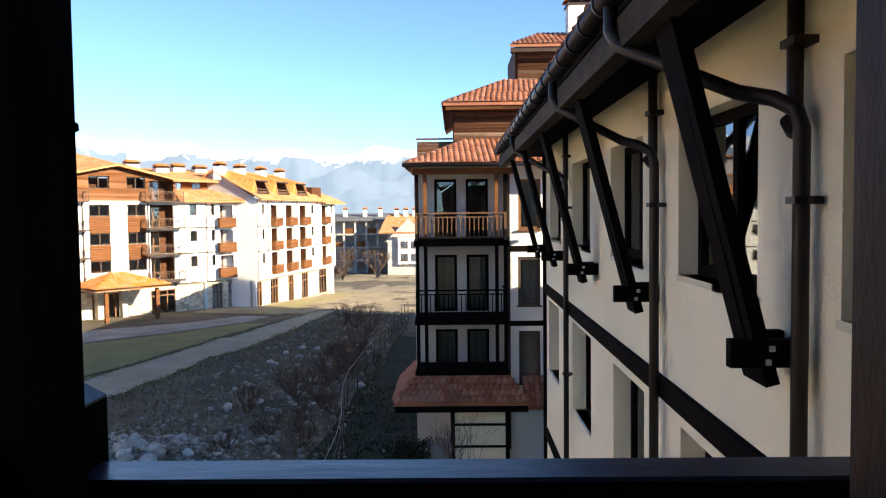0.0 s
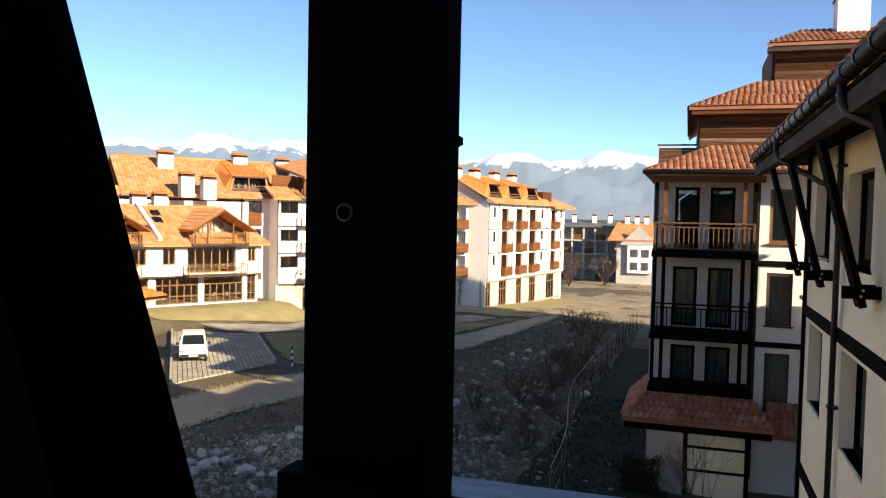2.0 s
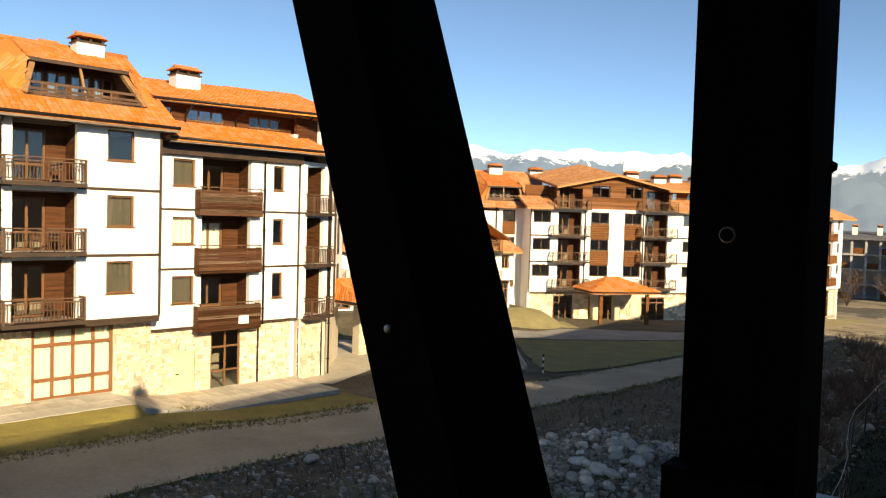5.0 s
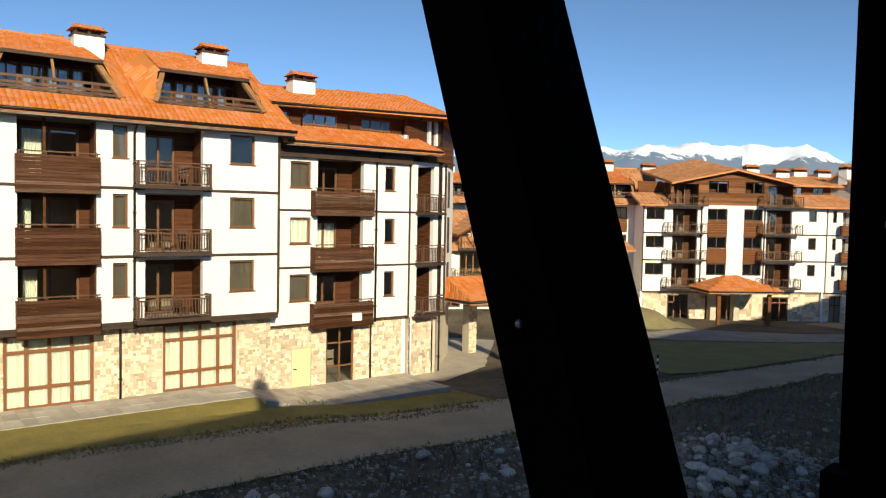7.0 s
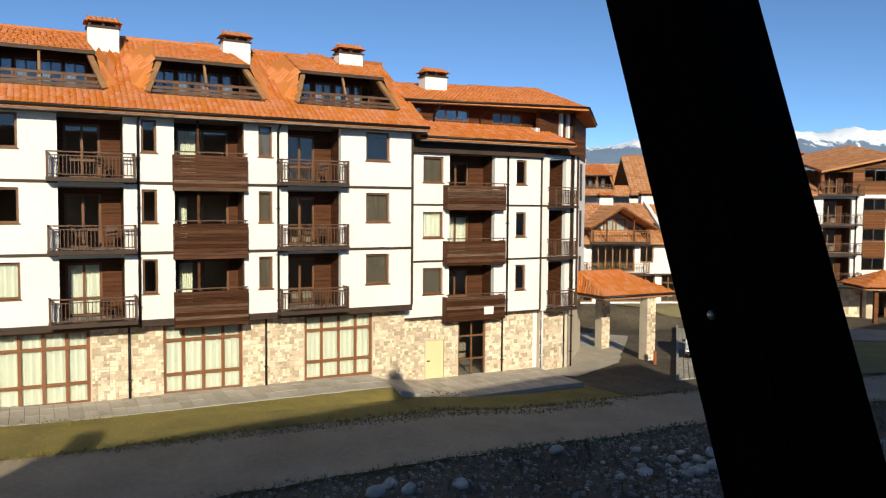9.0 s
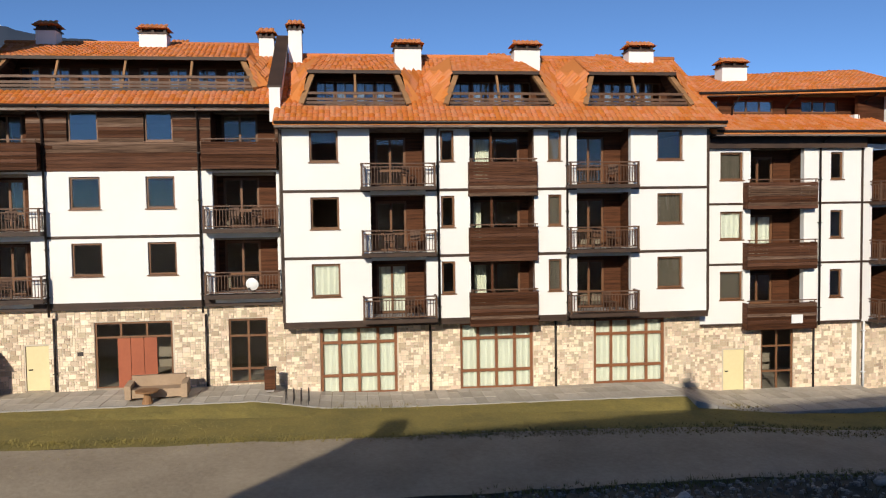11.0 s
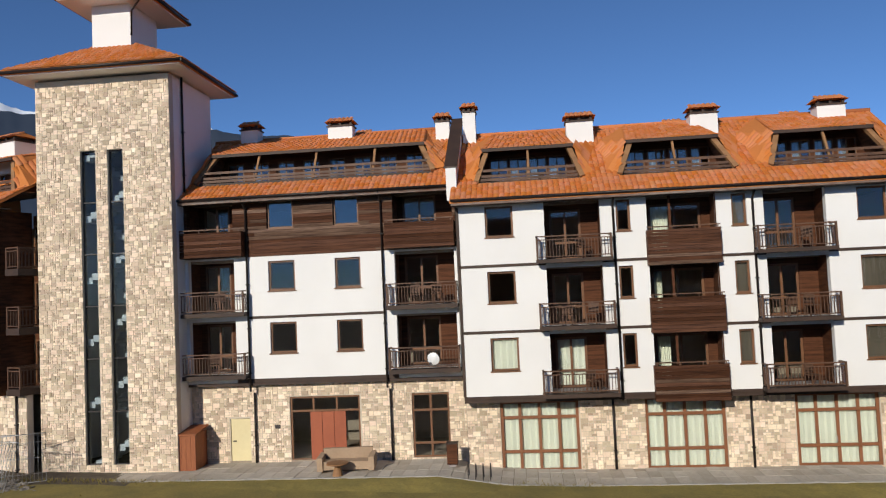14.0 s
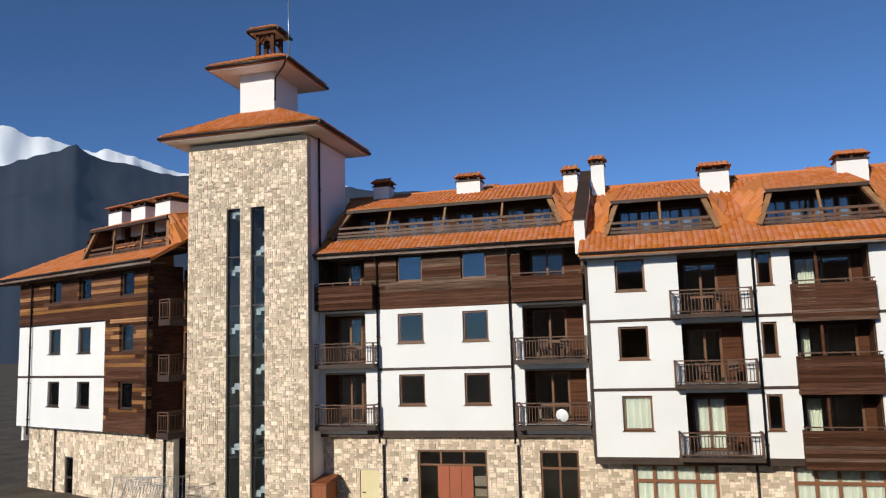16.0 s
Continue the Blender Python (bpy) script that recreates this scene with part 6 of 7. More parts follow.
for gx0, gx1 in ((3.0, 8.1), (-6.6, -1.5)):
    gm = (gx0 + gx1) / 2
    balcony(ch, gx0 - 0.4, gx1, -1.2, 0.0, 1.85, "rail", mat=PALE_WOOD, step=0.22)
    balcony(ch, gx0 - 0.05, gx1 + 0.05, -1.2, 0.0, 4.6, "rail", mat=PALE_WOOD, step=0.22, h=1.0)
    # glazed gable set back under the verge, with pale raking bars
    bm = bmesh.new()
    v = [bm.verts.new(p) for p in ((gx0, 0.9, 4.7), (gx1, 0.9, 4.7), (gx1, 0.9, 5.7), (gm, 0.9, 7.35), (gx0, 0.9, 5.7))]
    bm.faces.new(v)
    bmesh.ops.solidify(bm, geom=list(bm.faces), thickness=0.12)
    part("gable_wall", bm, PLASTER, ch)
    for a, b, za, zb in ((gx0 + 0.3, gx0 + 1.3, 4.75, 5.8), (gm - 1.0, gm - 0.1, 4.75, 6.6), (gm + 0.1, gm + 1.0, 4.75, 6.6), (gx1 - 1.3, gx1 - 0.3, 4.75, 5.8)):
        window(ch, a, b, za, zb, 0.7, 1, sill=False, bar_w=0.09, name="gable_window", mat=PALE_WOOD)
    for x in (gx0 + 0.15, gm - 1.2, gm + 1.2, gx1 - 0.15):
        bm = bmesh.new()
        bar(bm, (x, -1.0, 4.6), (x, -1.0, 5.75 if abs(x - gm) > 2 else 6.7), 0.12, 0.12, (1, 0, 0))
        part("gable_post", bm, BOARD_RED, ch)
    for sgn, xe in ((-1, gx0 - 0.35), (1, gx1 + 0.55)):
        cs = ((gm, -1.6, 7.7), (xe, -1.6, 5.85), (xe, 5.0, 5.85), (gm, 5.0, 7.7))
        roof_slab(ch, cs, 0.2, TILE_FAR)
        e0, e1 = ((xe, -1.6, 5.85), (xe, 5.0, 5.85)) if sgn > 0 else ((xe, 5.0, 5.85), (xe, -1.6, 5.85))
        r1, r0 = ((gm, 5.0, 7.7), (gm, -1.6, 7.7)) if sgn > 0 else ((gm, -1.6, 7.7), (gm, 5.0, 7.7))
        tiled(ch, [(e0, e1, r1, r0)], TILE_FAR, w=0.4, l=0.5)
        bm = bmesh.new()
        bar(bm, (gm, -1.62, 7.58), (xe, -1.62, 5.73), 0.12, 0.26, (0, 1, 0))
        part("barge_board", bm, BOARD_RED, ch)
plain_roof(ch, ((-17, -0.9, 4.6), (10.6, -0.9, 4.6), (8.6, 5.6, 8.0), (-17, 5.6, 8.0)))
roof_slab(ch, ((-17, 5.6, 8.0), (8.6, 5.6, 8.0), (10.6, 13, 4.6), (-17, 13, 4.6)))
roof_slab(ch, ((10.6, -0.9, 4.6), (10.6, 13, 4.6), (8.6, 5.7, 8.0), (8.6, 5.6, 8.0)))
bm = bmesh.new()
bar(bm, (0.3, -0.5, 4.95), (0.3, 5.4, 8.05), 0.35, 0.4, (0, 1, 1))
part("fire_wall", bm, PLASTER, ch)
for x, y in ((0.9, 2.4), (-0.6, 1.0), (1.1, 3.6)):
    z = 4.6 + (y + 0.9) * 0.523
    part("skylight", solid(((x, y, z + 0.12), (x + 0.8, y, z + 0.12), (x + 0.8, y + 0.9, z + 0.59), (x, y + 0.9, z + 0.59)), 0.12), GLASS_GREY, ch)
for x, y, z in ((-3.5, 5.6, 8.9), (0.6, 5.8, 9.1), (2.6, 5.8, 9.2), (5.4, 6.4, 11.2), (7.6, 6.4, 11.0), (-9, 5.6, 9.0)):
    chimney(ch, x, y, z - 2.4, z, 1.3, 0.9)
# houses behind the chalet
bk = thing("apartment_building", pose(-60, 79, 0, 0, 0, 52), "white block behind the chalet with orange mansard roof", "building")
part("body", boxes((-22, 14, 0, 12, -3, 9.4)), PLASTER, bk)
bd = [(x - 2.1, x + 2.1) for x in (-16, -9.5, -3, 3.5)]
gable_roof(bk, -23, 15, -0.9, 9.0, 5.6, 13.1, 12.0, [(a, b, 0.3, 2.6) for a, b in bd], seed=61, mat=TILE_FAR, w=0.4, l=0.5)
for k, (a, b) in enumerate(bd):
    dormer(bk, a, b, a + 0.5, b - 0.5, 0.35, 9.85, 0.9, 11.6, 5.6, 13.1, 1, seed=62 + k)
    for q in range(2):
        window(bk, (a + b) / 2 - 0.7, (a + b) / 2 + 0.7, 6.6 - 2.8 * q, 7.9 - 2.8 * q, -0.06, 2)
for x in (-18, -11, -4, 3, 10):
    chimney(bk, x, 5.5, 12, 14.3, 1.5, 0.9)

# ---- unfinished blocks in the distance ----
# concrete lightened so that its colour carries the distance haze
FAR_GREY = material("hazy_concrete", (0.46, 0.43, 0.41), 0.95, (0.36, 0.34, 0.33), 1, 0.3, 0.1)
DARK_ROOF = material("grey_sheet_roof", (0.16, 0.155, 0.16), 0.8, (0.10, 0.10, 0.105), 2, 0.4, 0.1)
un = thing("unfinished_building", pose(-27.5, 172, 0, 0, 0, 6.6), "unfinished grey concrete frame block with open bays", "building")
for k in range(5):
    part("floor_slab", boxes((-0.3, 15.6, -0.2, 10, -6.5 + 3.0 * k, -6.2 + 3.0 * k)), FAR_GREY, un)
for k in range(4):
    for i in range(7):
        part("column", boxes((i * 2.5, i * 2.5 + 0.45, 0, 0.45, -6.2 + 3.0 * k, -3.5 + 3.0 * k)), FAR_GREY, un)
        if (i * 7 + k * 3) % 5 < 2 and i < 6:
            part("brick_infill", boxes((i * 2.5 + 0.45, i * 2.5 + 2.5, 0.2, 0.45, -6.2 + 3.0 * k, -5.0 + 3.0 * k)), BOARD_RED, un)
part("core", boxes((0, 15.5, 3.5, 9.8, -6.4, 5.4)), FAR_GREY, un)
part("roof", solid(((-0.5, -0.5, 5.9), (15.8, -0.5, 5.9), (15.8, 10, 7.3), (-0.5, 10, 7.3)), 0.3), DARK_ROOF, un)
for x in (3, 7.5, 11):
    chimney(un, x, 5, 5.9, 8.6, 1.0, 0.9)
gh2 = thing("apartment_building", pose(-13.4, 165, 0, 0, 0, 4), "distant white and grey block with orange gabled roof", "building")
part("body", boxes((-1, 9, 0, 9, -7, 3)), FAR_GREY, gh2)
part("white_bay", boxes((1.2, 6.2, -0.8, 0, -3.6, 2.2)), PLASTER, gh2)
for x in (1.8, 4.0):
    for z in (-3.0, -0.3):
        window(gh2, x, x + 1.5, z, z + 1.6, -0.86, 2, sill=False)
bm = bmesh.new()
bm.faces.new([bm.verts.new(p) for p in ((-0.5, -0.9, 2.2), (7.5, -0.9, 2.2), (3.5, -0.9, 6.2))])
part("gable", bm, FAR_GREY, gh2)
plain_roof(gh2, ((-3, -1, 3.2), (10, -1, 3.2), (9, 6, 7.0), (-1, 6, 7.0)))
for x in (1, 3, 5):
    chimney(gh2, x, 5.5, 5, 8.4, 1.0, 1.0)

# ---- wing beyond the stair tower ----
gw = thing("apartment_building", pose(-41.5, -29.0, 0, 0, 0, 61.3), "boarded and white wing with stone base and dormer", "building")
wz = [(5.0, 6.33), (7.81, 9.16), (10.6, 11.8)]
wxs = [(2.0, 3.2), (5.0, 6.2), (8.9, 10.1)]
holes = [(a, b, z0, z1) for a, b in wxs for z0, z1 in wz]
bm = bmesh.new()
panel_wall(bm, -1.35, 7.6, 3.85, 9.38, 0, 0.3, holes)
part("front_wall", bm, PLASTER, gw)
board_rows(gw, lambda z: 7.6 if z < 9.3 else -1.35, 11.2, 3.85, 12.05, holes, 17, 0.2, BOARD_GOLDEN, 0.3)
for h in holes:
    window(gw, *h, 0.1, 1, mat=TRIM)
trims(gw, [(-1.35, 7.6, 6.52, 6.64, 0), (11.1, 11.25, 3.8, 12.0, 0)])
downpipe(gw, 0.15, -0.12, 3.4, 12.2, top_out=0.5)
part("outer_wall", boxes((-1.35, -1.1, 0.31, 11, 3.0, 12.0)), PLASTER, gw)
part("loggia_side", boxes((11.0, 11.2, 0.31, 2.0, 3.6, 12.0)), BOARD, gw)
for k, d in enumerate((3.93, 6.63, 9.29)):
    part("loggia_back", boxes((11.3, 12.6, 2.0, 2.3, d, d + 2.55)), BOARD, gw)
    window(gw, 11.45, 12.5, d + 0.05, d + 2.1, 1.9, 2, sill=False, name="balcony_door")
    balcony(gw, 11.8, 12.6, 0.3, 1.9, d, "rail", step=0.16, deck=0.3)
gho = [(2.95, 3.75, 0.2, 2.3)]
bm = bmesh.new()
panel_wall(bm, -1.0, 12.6, -0.9, 3.84, 0.6, 0.9, gho)
base = part("stone_wall", bm, MORTAR, gw)
mosaic(base, [(-1.0, 12.6, -0.7, 3.8, 0.6, gho)], 21, 0.15)
window(gw, *gho[0], 0.66, 1, [1.2], sill=False, name="narrow_window", mat=TRIM)
downpipe(gw, 2.0, 0.5, -0.5, 3.7)
downpipe(gw, 12.0, 0.5, -0.5, 3.7)
shell(gw, -1.1, 12.6, 2.35, 11, -0.6, 12.0, (0, 3.8, 6.5, 9.2))
cs = ((-3.0, -0.9, 12.1), (12.75, -0.9, 12.1), (12.75, 5, 15.4), (4.5, 5, 15.4))
vdorm = (4.6, 12.3, 0.35, 1.9)
roof_slab(gw, ((-3.0, -0.9, 12.1), (12.75, -0.9, 12.1), (12.75, 0.35, 12.8), (-1.4, 0.35, 12.8)))
roof_slab(gw, ((-1.4, 0.35, 12.8), (4.6, 0.35, 12.8), (4.6, 5, 15.4), (4.5, 5, 15.4)))
roof_slab(gw, ((4.6, 1.9, 13.67), (12.75, 1.9, 13.67), (12.75, 5, 15.4), (4.6, 5, 15.4)))
roof_slab(gw, ((12.3, 0.35, 12.8), (12.75, 0.35, 12.8), (12.75, 1.9, 13.67), (12.3, 1.9, 13.67)))
gs = math.hypot(5.9, 3.3) / 5.9
tiled(gw, [(cs, lambda x, r: vdorm[0] < x - 3.0 < vdorm[1] and vdorm[2] < -0.9 + r / gs < vdorm[3])], TILE, seed=95)
roof_slab(gw, ((-3.0, 11.5, 12.1), (-3.0, -0.9, 12.1), (4.5, 5, 15.4), (4.5, 6, 15.4)))
eaves(gw, -3.0, 12.75, -0.9, 12.15)
dormer(gw, 4.6, 12.3, 5.2, 11.7, 0.38, 12.82, 0.8, 14.4, 4.5, 15.3, 2, seed=3)
for x in (5.4, 7.6, 9.8):
    chimney(gw, x, 2.3, 14.0, 15.95, 1.3, 1.2)

# ---- canopy beside the opposite block ----
cp = thing("entrance_canopy", pose(-32.9, 36.4, 0, 0, 0, BANG), "orange tiled canopy carried by stone pillars", "canopy")
hip_roof(cp, -2.6, 2.9, -2.7, 3.0, 2.5, -2.5, 0.6, -0.2, 0.4, 3.7, 0.22)
for x, y in ((1.4, -2.0), (1.4, 2.2)):
    p = part("pillar", boxes((x - 0.33, x + 0.33, y - 0.33, y + 0.33, -1.9, 2.2)), MORTAR, cp)
    mosaic(p, [(x - 0.33, x + 0.33, -1.7, 2.2, y - 0.33, [])], 31, 0.13)
part("beam", boxes((-2.4, 2.6, -2.2, -1.9, 2.15, 2.27)), BOARD, cp)

# ---- mountains ----
def mountain_material(name, rock, snow, line, spread, haze):
    m = bpy.data.materials.new(name)
    m.use_nodes = True
    nt, n = m.node_tree, m.node_tree.nodes
    b = n["Principled BSDF"]
    b.inputs["Roughness"].default_value = 0.95
    b.inputs["Specular IOR Level"].default_value = 0.0
    geo, sep, nz, add = n.new("ShaderNodeNewGeometry"), n.new("ShaderNodeSeparateXYZ"), n.new("ShaderNodeTexNoise"), n.new("ShaderNodeMath")
    nz.inputs["Scale"].default_value, nz.inputs["Detail"].default_value, nz.inputs["Roughness"].default_value = 0.011, 9, 0.7
    squash = n.new("ShaderNodeMapping")
    squash.inputs["Scale"].default_value = (1, 1, 0.3)
    nt.links.new(geo.outputs["Position"], squash.inputs[0])
    nt.links.new(squash.outputs[0], nz.inputs["Vector"])
    nt.links.new(geo.outputs["Position"], sep.inputs[0])
    add.operation = "MULTIPLY_ADD"
    add.inputs[1].default_value = spread
    nt.links.new(nz.outputs["Fac"], add.inputs[0])
    nt.links.new(sep.outputs["Z"], add.inputs[2])
    mr = n.new("ShaderNodeMapRange")
    mr.inputs["From Min"].default_value, mr.inputs["From Max"].default_value = line + spread * 0.5 - 6, line + spread * 0.5 + 6
    nt.links.new(add.outputs[0], mr.inputs["Value"])
    # distance haze is painted in as a bluish glow, weaker on the snow
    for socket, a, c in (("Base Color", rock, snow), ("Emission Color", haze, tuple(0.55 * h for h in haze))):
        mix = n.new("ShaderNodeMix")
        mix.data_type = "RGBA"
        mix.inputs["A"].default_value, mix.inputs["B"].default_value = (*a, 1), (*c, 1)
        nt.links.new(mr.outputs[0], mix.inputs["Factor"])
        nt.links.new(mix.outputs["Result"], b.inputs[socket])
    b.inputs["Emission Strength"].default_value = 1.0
    return m


def mountains(name, bearings, r_far, r_near, crest, mat, label, rough, seed):
    """A range seen from the balcony: crest gives its height in degrees at a bearing left of north."""
    n, rows_m = len(bearings), 26
    verts, faces = [], []
    for b in bearings:
        h = r_far * math.tan(radians(crest(b)))
        for k in range(rows_m):
            t = k / (rows_m - 1)
            r = r_near + (r_far - r_near) * t
            x, y = -math.sin(radians(b)) * r, math.cos(radians(b)) * r
            z = -40 + (h + 40) * t ** 1.15
            z += rough * (t * (1.15 - t)) * 3 * noise.fractal((x * 0.0022, y * 0.0022, seed), 0.9, 2.1, 6)
            verts.append((x, y, z))
    for i in range(n - 1):
        for k in range(rows_m - 1):
            a = i * rows_m + k
            faces.append((a, a + 1, a + rows_m + 1, a + rows_m))
    me = bpy.data.meshes.new(name)
    me.from_pydata(verts, [], faces)
    me.materials.append(mat)
    for p in me.polygons:
        p.use_smooth = True
    return tagged(part(name, me, None), label, "mountain", kind="structure")


# last colour of each: haze glow put into the slopes
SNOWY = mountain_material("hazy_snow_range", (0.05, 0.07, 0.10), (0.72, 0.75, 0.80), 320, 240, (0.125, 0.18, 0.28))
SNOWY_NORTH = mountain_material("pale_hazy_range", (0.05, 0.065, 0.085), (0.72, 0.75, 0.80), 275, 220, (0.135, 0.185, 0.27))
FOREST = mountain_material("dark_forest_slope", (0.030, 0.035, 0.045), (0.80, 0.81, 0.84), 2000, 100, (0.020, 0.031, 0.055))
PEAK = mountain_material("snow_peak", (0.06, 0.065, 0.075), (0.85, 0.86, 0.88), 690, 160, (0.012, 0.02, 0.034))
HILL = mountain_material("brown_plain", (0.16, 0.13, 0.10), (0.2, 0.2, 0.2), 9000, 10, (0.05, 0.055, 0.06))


CREST = [(-35, 4.3), (3.8, 4.25), (5.9, 4.5), (8.4, 4.18), (10, 4.25), (11.3, 4.76), (12.5, 4.73), (14, 4.47), (15.3, 4.16), (16.5, 4.25), (18, 4.62), (19, 4.88), (20.6, 4.5), (22.5, 4.92), (25, 4.56), (26.1, 5.0),
         (27.9, 5.0), (29.6, 5.3), (31.6, 4.82), (34, 5.3), (37.2, 4.83), (39.7, 5.18), (41.2, 4.75), (46, 5.0), (95, 4.5)]


def crest_far(b):
    e = float(np.interp(b, [p[0] for p in CREST], [p[1] for p in CREST]))
    return e + 0.10 * noise.noise((b * 0.9, 1.7, 0)) + 0.06 * noise.noise((b * 2.7, 8, 0))


def crest_side(b):
    e = 14.3 - (0.40 * (b - 122.7) if b > 122.7 else 0.62 * (122.7 - b) ** 0.45)
    return max(2.0, e + 0.2 * noise.noise((b * 0.5, 3, 0)) + 0.06 * noise.noise((b * 2.0, 6, 0)))


def crest_peak(b):
    return max(2.0, 14.95 - 0.15 * abs(b - 127) + 0.18 * noise.noise((b * 0.45, 9, 0)) + 0.12 * noise.noise((b * 1.6, 4, 0)))


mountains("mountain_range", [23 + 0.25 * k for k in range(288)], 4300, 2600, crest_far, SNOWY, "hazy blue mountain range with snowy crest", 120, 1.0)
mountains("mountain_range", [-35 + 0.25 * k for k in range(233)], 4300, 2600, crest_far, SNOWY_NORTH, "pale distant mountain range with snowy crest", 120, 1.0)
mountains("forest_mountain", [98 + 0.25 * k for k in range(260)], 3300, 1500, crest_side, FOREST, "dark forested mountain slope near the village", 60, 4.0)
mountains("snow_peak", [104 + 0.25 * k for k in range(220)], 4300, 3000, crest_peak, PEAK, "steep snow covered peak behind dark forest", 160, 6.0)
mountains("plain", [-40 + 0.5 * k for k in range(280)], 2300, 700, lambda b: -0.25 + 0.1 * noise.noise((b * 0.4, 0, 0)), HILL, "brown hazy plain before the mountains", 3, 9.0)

# ---- boulders, rubble and scrub ----
def boulder(seed):
    bm = bmesh.new()
    bmesh.ops.create_icosphere(bm, subdivisions=2, radius=0.5)
    for v in bm.verts:
        v.co *= 1 + 0.42 * noise.noise(v.co * 1.9 + Vector((seed * 3.1, 0, 0))) + 0.1 * noise.noise(v.co * 5 + Vector((0, seed, 0)))
        v.co.z *= 0.72
    for f in bm.faces:
        f.smooth = True
    return shared("boulder", bm, BOULDER)


BOULDER = material("grey_boulder", (0.58, 0.545, 0.49), 0.92, (0.33, 0.305, 0.27), 4, 1.0, 0.6, random_by_object=0.25)
shapes = [boulder(k) for k in range(8)]
rnd = random.Random(21)
spots = []
for k in range(90):
    spots.append((rnd.gauss(-11.4, 1.9), rnd.gauss(24.3, 2.2), rnd.choice((0.22, 0.32, 0.45, 0.28, 0.55))))
for k in range(14):
    spots.append((rnd.gauss(-18.2, 0.9), rnd.gauss(11.0, 2.6), rnd.choice((0.2, 0.3, 0.5))))
for k in range(46):
    spots.append((rnd.gauss(-16.2, 1.0), rnd.gauss(20.5, 1.6), rnd.choice((0.15, 0.22, 0.35, 0.5))))
for k in range(30):
    spots.append((rnd.uniform(-12, -5), rnd.uniform(28, 60), rnd.choice((0.3, 0.5, 0.4))))
for x, y, s in spots:
    ob = part("boulder", shapes[rnd.randrange(8)], None)
    ob.location = (x, y, level(x, y) + s * 0.18)
    ob.scale = (s, s * rnd.uniform(0.7, 1.2), s * rnd.uniform(0.7, 1.1))
    ob.rotation_euler = (rnd.uniform(-0.3, 0.3), rnd.uniform(-0.3, 0.3), rnd.uniform(0, 6.3))
    tagged(ob, "pale grey weathered boulder lying on rubble", "rock", "boulders on the waste ground")


def scatter(name, count, place, size, mat, label, seed, shape="stone"):
    """Many small stones or tufts in one mesh."""
    r = random.Random(seed)
    verts, faces = [], []
    for _ in range(count):
        x, y = place(r)
        z = level(x, y)
        s = size(r)
        b0 = len(verts)
        if shape == "stone":
            h = s * r.uniform(0.4, 0.8)
            a = r.uniform(0, 6.3)
            for q in range(5):
                t = a + q * 1.2566
                verts.append((x + s * math.cos(t) * r.uniform(0.7, 1.1), y + s * math.sin(t) * r.uniform(0.7, 1.1), z - 0.03))
            for q in range(5):
                t = a + q * 1.2566 + 0.3
                verts.append((x + s * 0.6 * math.cos(t), y + s * 0.6 * math.sin(t), z + h))
            for q in range(5):
                faces.append((b0 + q, b0 + (q + 1) % 5, b0 + 5 + (q + 1) % 5, b0 + 5 + q))
            faces.append(tuple(b0 + 5 + q for q in range(5)))
        else:
            for q in range(5):
                t, ln = r.uniform(0, 6.3), s * r.uniform(0.6, 1.2)
                dx, dy = math.cos(t), math.sin(t)
                b1 = len(verts)
                w = 0.012 + s * 0.02
                verts += [(x - dy * w, y + dx * w, z), (x + dy * w, y - dx * w, z), (x + dx * ln * 0.5, y + dy * ln * 0.5, z + ln)]
                faces.append((b1, b1 + 1, b1 + 2))
    me = bpy.data.meshes.new(name)
    me.from_pydata(verts, [], faces)
    me.materials.append(mat)
    return tagged(part(name, me, None), label, name.replace("_", " "), kind="stuff")


RUBBLE = material("rubble_stone", (0.38, 0.34, 0.29), 0.95, (0.17, 0.15, 0.125), 6, 1.0, 0.5, island=0.35)
TUFT = material("dry_tuft", (0.26, 0.20, 0.11), 0.95, (0.15, 0.11, 0.065), 6, 1.0, 0.2, island=0.35)
def waste_spot(r):
    """A place on the waste ground, clear of the track."""
    y = r.uniform(2, 80)
    return (r.uniform(float(np.interp(y, (2, 18, 33, 46, 64, 80), (-20.5, -19.6, -18.0, -16.2, -13.4, -11.0))), -4.2), y)


scatter("rubble", 3400, lambda r: (r.gauss(-11.4, 2.7), r.gauss(24.0, 3.2)), lambda r: r.uniform(0.04, 0.16), RUBBLE, "loose heap of grey rubble stones", 1)
scatter("rubble", 2600, lambda r: (r.uniform(-20.3, -13), r.uniform(4, 26)), lambda r: r.uniform(0.03, 0.12), RUBBLE, "stones strewn beside the dirt track", 2)
scatter("rubble", 900, lambda r: (r.uniform(-14, -4.5), r.uniform(24, 75)), lambda r: r.uniform(0.05, 0.2), RUBBLE, "stones strewn over the waste ground", 3)
scatter("dry_grass", 9000, waste_spot, lambda r: r.uniform(0.1, 0.32), TUFT, "tufts of dry winter grass", 4, "tuft")
scatter("dry_grass", 7000, lambda r: (along(r.uniform(-18, 24), 0)[0] + r.uniform(2.8, 5.2), r.uniform(-16, 26)), lambda r: r.uniform(0.04, 0.1), GRASS, "short lawn blades along the pavement", 5, "tuft")

